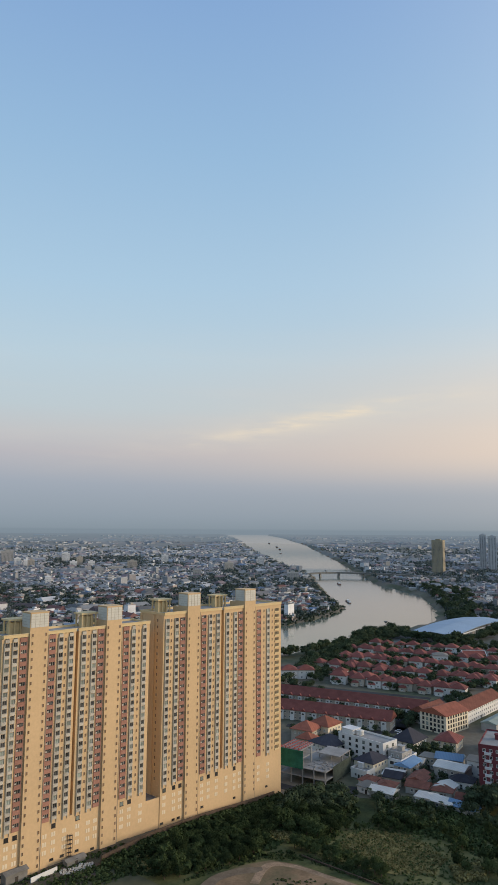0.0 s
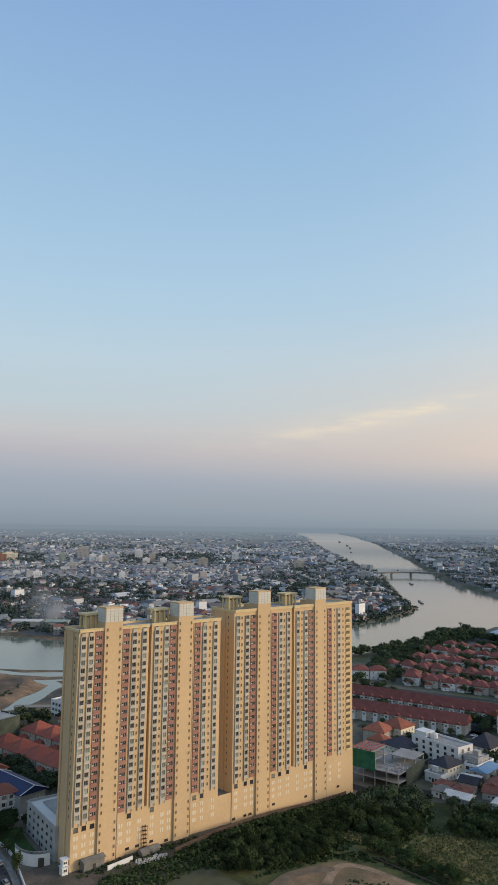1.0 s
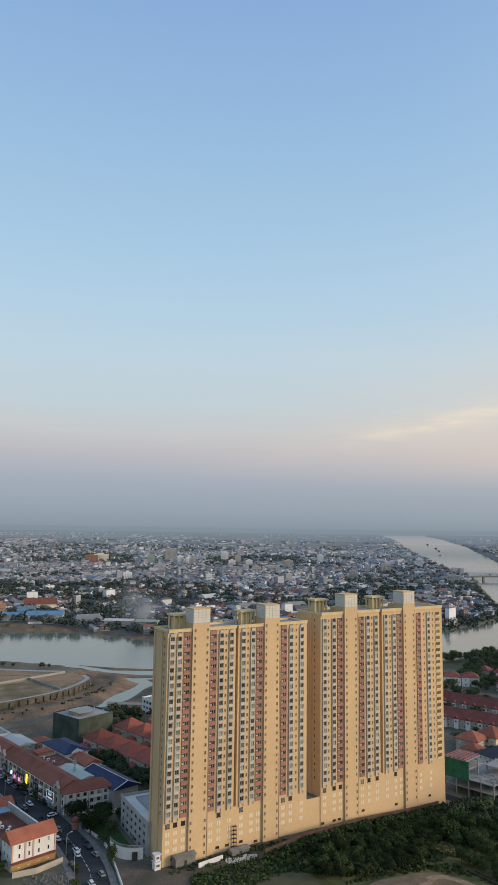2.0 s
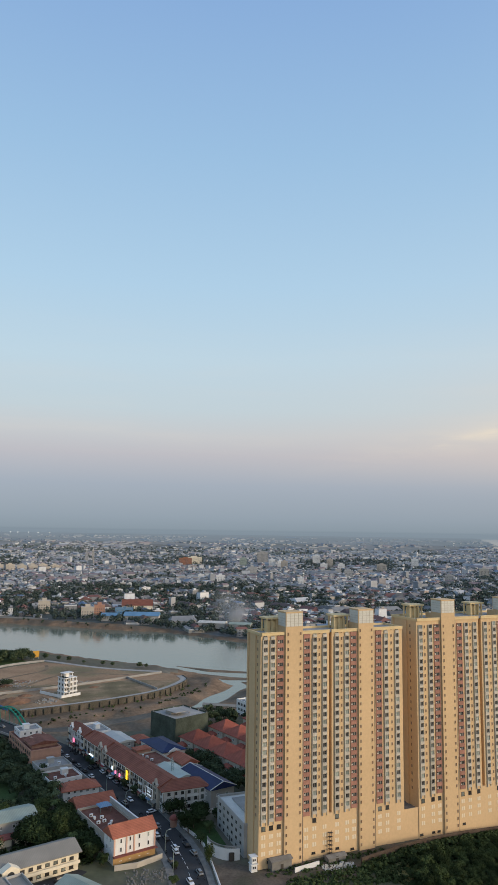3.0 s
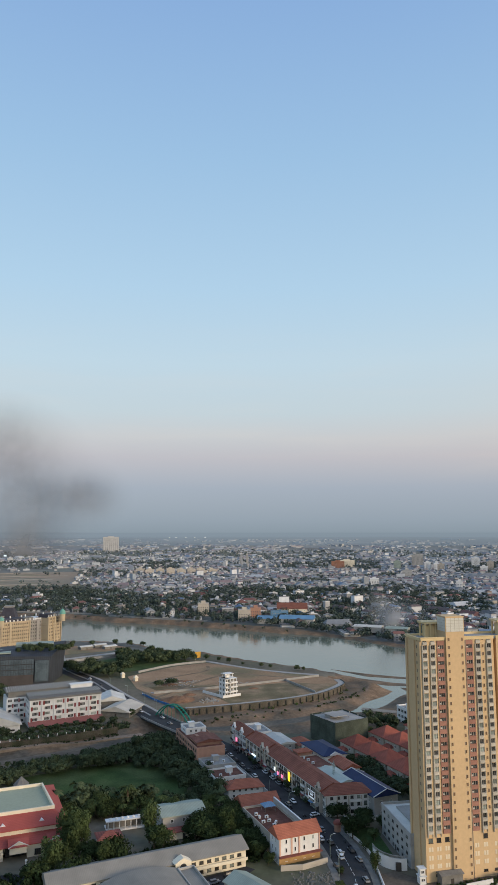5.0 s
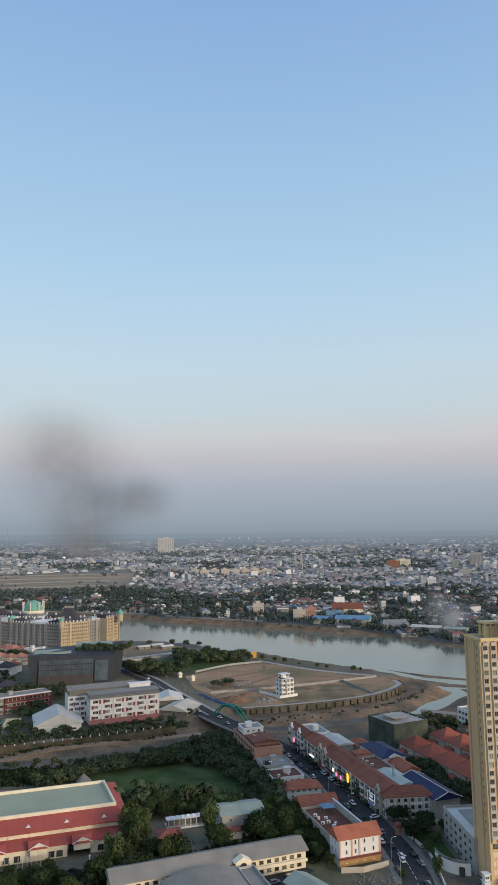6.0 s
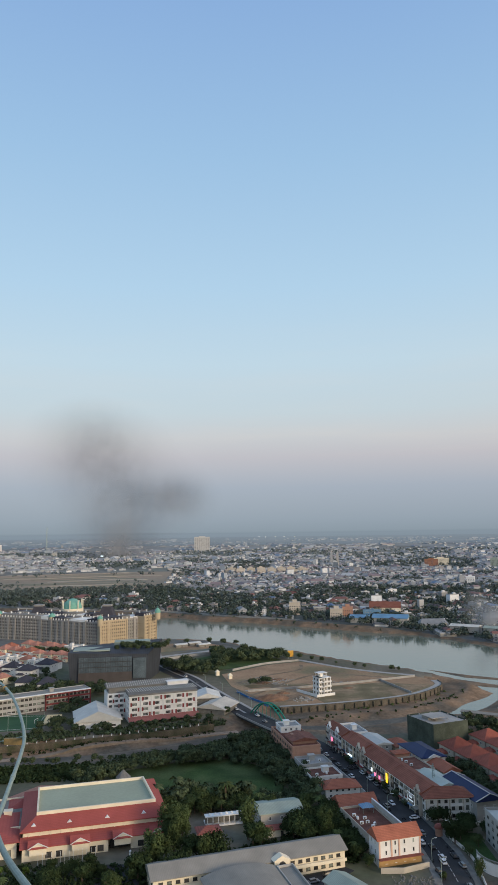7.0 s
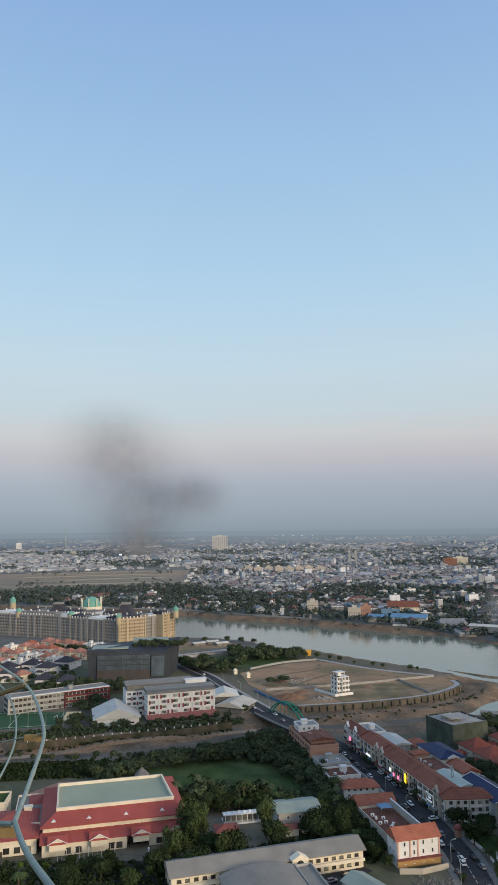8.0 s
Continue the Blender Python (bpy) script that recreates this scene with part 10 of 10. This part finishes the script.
# ---- smoke of a fire beyond the fields ----
def smoke_plume(label, color, lobes, grain, place, x0, x1, z0, z1, bend_):
    """Thin smoke: one soft curved veil whose density follows a few round lobes."""
    smoke = bpy.data.materials.new("smoke")
    smoke.use_nodes = True
    st = smoke.node_tree
    sb_ = st.nodes["Principled BSDF"]
    sb_.inputs["Base Color"].default_value, sb_.inputs["Roughness"].default_value, sb_.inputs["Specular IOR Level"].default_value = (*color, 1), 1.0, 0.0
    stc = st.nodes.new("ShaderNodeTexCoord")

    def smath(op, a, b=0.0, clamp=False):
        n = st.nodes.new("ShaderNodeMath")
        n.operation, n.use_clamp = op, clamp
        for i, v in enumerate((a, b)):
            if isinstance(v, (int, float)):
                n.inputs[i].default_value = v
            else:
                st.links.new(v, n.inputs[i])
        return n.outputs[0]

    sn = st.nodes.new("ShaderNodeTexNoise")
    sn.inputs["Scale"].default_value, sn.inputs["Detail"].default_value = grain, 5.0
    st.links.new(stc.outputs["Object"], sn.inputs["Vector"])
    wobble = st.nodes.new("ShaderNodeMixRGB")
    wobble.blend_type = "LINEAR_LIGHT"
    wobble.inputs[0].default_value = 0.65 / grain
    st.links.new(stc.outputs["Object"], wobble.inputs[1])
    st.links.new(sn.outputs["Color"], wobble.inputs[2])
    ss = st.nodes.new("ShaderNodeSeparateXYZ")
    st.links.new(wobble.outputs[0], ss.inputs[0])
    total = None
    for cx, cz, rx, rz, amp in lobes:
        ux, uz = smath("DIVIDE", smath("SUBTRACT", ss.outputs[0], cx), rx), smath("DIVIDE", smath("SUBTRACT", ss.outputs[2], cz), rz)
        g = smath("MULTIPLY", smath("POWER", 2.718, smath("MULTIPLY", smath("ADD", smath("MULTIPLY", ux, ux), smath("MULTIPLY", uz, uz)), -1.3)), amp)
        total = g if total is None else smath("ADD", total, g)
    thick = st.nodes.new("ShaderNodeMapRange")
    thick.inputs["From Min"].default_value, thick.inputs["From Max"].default_value = 0.25, 0.75
    thick.inputs["To Min"].default_value, thick.inputs["To Max"].default_value = 0.75, 1.05
    st.links.new(sn.outputs["Fac"], thick.inputs["Value"])
    st.links.new(smath("MULTIPLY", smath("SUBTRACT", total, 0.03, True), thick.outputs["Result"], True), sb_.inputs["Alpha"])
    bm = bmesh.new()
    rows = []
    for i in range(25):
        row = []
        for j in range(17):
            xx, zz = x0 + (x1 - x0) * i / 24, z0 + (z1 - z0) * j / 16
            row.append(bm.verts.new((xx, bend_ * noise.noise(Vector((xx * 0.24 / bend_, zz * 0.24 / bend_, 0))), zz)))
        rows.append(row)
    for a, b in zip(rows, rows[1:]):
        for j in range(16):
            bm.faces.new((a[j], b[j], b[j + 1], a[j + 1]))
    plume = new("smoke_plume", finish("smoke_plume", bm, smoke))
    plume.matrix_world = place
    tagged(plume, label, "smoke", kind="stuff")


smoke_plume("grey drifting smoke rising from distant fields", (0.15, 0.162, 0.182), ((-75, 430, 270, 180, 0.50), (285, 255, 150, 110, 0.52), (50, 235, 240, 150, 0.46), (20, 80, 190, 130, 0.46), (20, 0, 120, 90, 0.44), (25, -60, 80, 70, 0.36), (-130, 590, 220, 120, 0.20)), 0.009, pose(-640, 3250, 50, 0, 0, 11), -600, 640, -100, 900, 40)
smoke_plume("pale thin smoke over trees on the far bank", (0.42, 0.45, 0.50), ((0, 12, 22, 18, 0.5), (-14, 34, 20, 20, 0.32), (18, 26, 24, 14, 0.3)), 0.06, pose(300, 905, 0, 0, 0, -18), -60, 70, -4, 75, 6)
lit = root("lit_board", "small bright board in distant fields", "board", pose(-705, 3262, gz(-705, 3262)))
bm = bmesh.new()
box(bm, -6, 6, -0.5, 0.5, 2, 9)
part("panel", bm, sign_white, lit)

# ---- the steel frame on the crown of the camera's own building ----
crown_frame = root("steel_frame", "bent galvanised steel tube frame beside the balcony", "frame", pose(0, 0, EYE))


def bearing(dx, dy, slope, far_):
    return (dx * far_, dy * far_, slope * far_)


outer_line = [bearing(*q) for q in ((-0.3720, 0.9282, -0.160, 17), (-0.3391, 0.9408, -0.1854, 16), (-0.3217, 0.9468, -0.2048, 14.5), (-0.3094, 0.9509, -0.2347, 12.8), (-0.3046, 0.9525, -0.2602, 11.5), (-0.3082, 0.9513, -0.2812, 10.4),
                                   (-0.3169, 0.9485, -0.3086, 9.3), (-0.328, 0.9447, -0.3422, 8.4), (-0.3364, 0.9417, -0.3659, 7.8))]
lower_line = [bearing(*q) for q in ((-0.3364, 0.9417, -0.3659, 7.8), (-0.3265, 0.9452, -0.394, 6.9), (-0.3126, 0.9499, -0.4199, 6.2), (-0.2932, 0.9561, -0.4485, 5.5), (-0.2600, 0.9656, -0.5000, 4.6), (-0.20, 0.98, -0.66, 2.8), (-0.15, 0.9887, -1.6, 1.1))]


def soft3(pts, n=5):
    """A soft curve through places."""
    out = []
    V = [Vector(p) for p in pts]
    for i in range(len(V) - 1):
        p0, p1, p2, p3 = V[max(i - 1, 0)], V[i], V[i + 1], V[min(i + 2, len(V) - 1)]
        for k in range(n):
            t = k / n
            out.append(0.5 * ((2 * p1) + (p2 - p0) * t + (2 * p0 - 5 * p1 + 4 * p2 - p3) * t * t + (3 * p1 - p0 - 3 * p2 + p3) * t ** 3))
    return out + [V[-1]]


bm = bmesh.new()
tube(bm, soft3(outer_line), 0.026, 10)
part("outer_tube", bm, steel, crown_frame)
bm = bmesh.new()
tube(bm, soft3(lower_line), 0.027, 10)
part("lower_tube", bm, steel, crown_frame)
for k in (2, 4, 6):
    bm = bmesh.new()
    p = Vector(outer_line[k])
    d = (Vector(outer_line[k + 1]) - p).normalized()
    tube(bm, [p - d * 0.05, p + d * 0.05], 0.031, 10)
    part("sleeve", bm, steel, crown_frame)
inner = [bearing(*q) for q in ((-0.3600, 0.9330, -0.192, 18), (-0.3480, 0.9375, -0.208, 17), (-0.3395, 0.9406, -0.2345, 15.5), (-0.3388, 0.9409, -0.2640, 14.2), (-0.3468, 0.9380, -0.2910, 13.2), (-0.3620, 0.9322, -0.3220, 12.2))]
bm = bmesh.new()
tube(bm, soft3(inner), 0.018, 8)
part("inner_tube", bm, steel, crown_frame)
for a, b, r in (((-0.3620, 0.9322, -0.2665, 12.5), (-0.3050, 0.9524, -0.2590, 11.5), 0.010), ((-0.3620, 0.9322, -0.3640, 8.2), (-0.3380, 0.9411, -0.3680, 7.8), 0.03), ((-0.3620, 0.9322, -0.2060, 16.5), (-0.3290, 0.9443, -0.1960, 15.2), 0.05)):
    bm = bmesh.new()
    tube(bm, [bearing(*a), bearing(*b)], r, 6)
    part("strut", bm, timber_tan if r == 0.05 else steel, crown_frame)
for c, w_, h_ in (((-0.3170, 0.9484, -0.2640, 11.6), 0.14, 0.045), ((-0.3480, 0.9375, -0.3760, 7.95), 0.12, 0.05)):
    bm = bmesh.new()
    x, y, z = bearing(*c)
    box(bm, x - w_, x + w_, y - 0.03, y + 0.03, z - h_, z + h_)
    part("bracket", bm, timber_tan, crown_frame)

# ---- the camera's own building: a plain tower under the balcony ----
own = root("own_tower", "plain pale high-rise with a balcony slab at the top", "tower block", pose(0, 0, 0, 0, 0, -18))
bm = bmesh.new()
box(bm, -7, 7, -13, -1.2, -2, 122.0)
part("wall", bm, beige_paint, own)
bm = bmesh.new()
box(bm, -3.5, 3.5, -1.2, 1.05, 123.1, 123.4)
part("balcony_slab", bm, concrete, own)
bm = bmesh.new()
box(bm, -7, 7, -13, -1.21, 122.0, 127.0)
part("top_storey", bm, beige_paint, own)

# ---- lamps on masts far away on the plain ----
for k, (x, y) in enumerate(((36, 4460), (78, 4455), (140, 4460), (196, 4450), (262, 4452))):
    z = gz(x, y)
    far_lamp = root("flood_light", "bright flood light on a mast far away", "flood light", pose(x, y, z), "distant flood lights")
    bm = bmesh.new()
    cyl(bm, 0, 0, 0, 24, 0.6, n=6)
    part("mast", bm, steel, far_lamp)
    bm = bmesh.new()
    box(bm, -3.0, 3.0, -0.8, 0.8, 24, 27)
    part("lamp", bm, lamp_white, far_lamp)

# ---- haze past the city, put in as a glowing see-through sheet ----
haze = bpy.data.materials.new("glowing_haze")
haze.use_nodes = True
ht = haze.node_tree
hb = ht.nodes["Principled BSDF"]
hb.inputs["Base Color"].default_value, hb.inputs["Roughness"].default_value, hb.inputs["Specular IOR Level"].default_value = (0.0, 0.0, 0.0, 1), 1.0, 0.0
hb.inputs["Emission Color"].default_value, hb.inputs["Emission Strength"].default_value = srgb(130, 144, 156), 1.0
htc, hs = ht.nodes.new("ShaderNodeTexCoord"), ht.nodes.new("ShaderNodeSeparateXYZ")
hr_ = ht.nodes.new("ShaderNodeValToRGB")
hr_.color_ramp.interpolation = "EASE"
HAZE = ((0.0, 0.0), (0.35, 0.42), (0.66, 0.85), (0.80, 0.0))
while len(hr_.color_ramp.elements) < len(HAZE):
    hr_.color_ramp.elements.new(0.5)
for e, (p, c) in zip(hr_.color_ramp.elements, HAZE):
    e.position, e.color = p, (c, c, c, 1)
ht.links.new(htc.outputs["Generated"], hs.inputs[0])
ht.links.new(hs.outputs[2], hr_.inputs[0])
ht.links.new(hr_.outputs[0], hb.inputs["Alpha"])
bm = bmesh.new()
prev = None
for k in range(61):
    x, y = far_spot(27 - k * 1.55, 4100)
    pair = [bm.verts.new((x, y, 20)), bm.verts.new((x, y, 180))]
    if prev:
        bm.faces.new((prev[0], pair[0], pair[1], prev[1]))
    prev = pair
tagged(new("backdrop", finish("backdrop", bm, haze)), "glowing sheet standing for bluish haze before the far horizon", "backdrop", kind="structure")
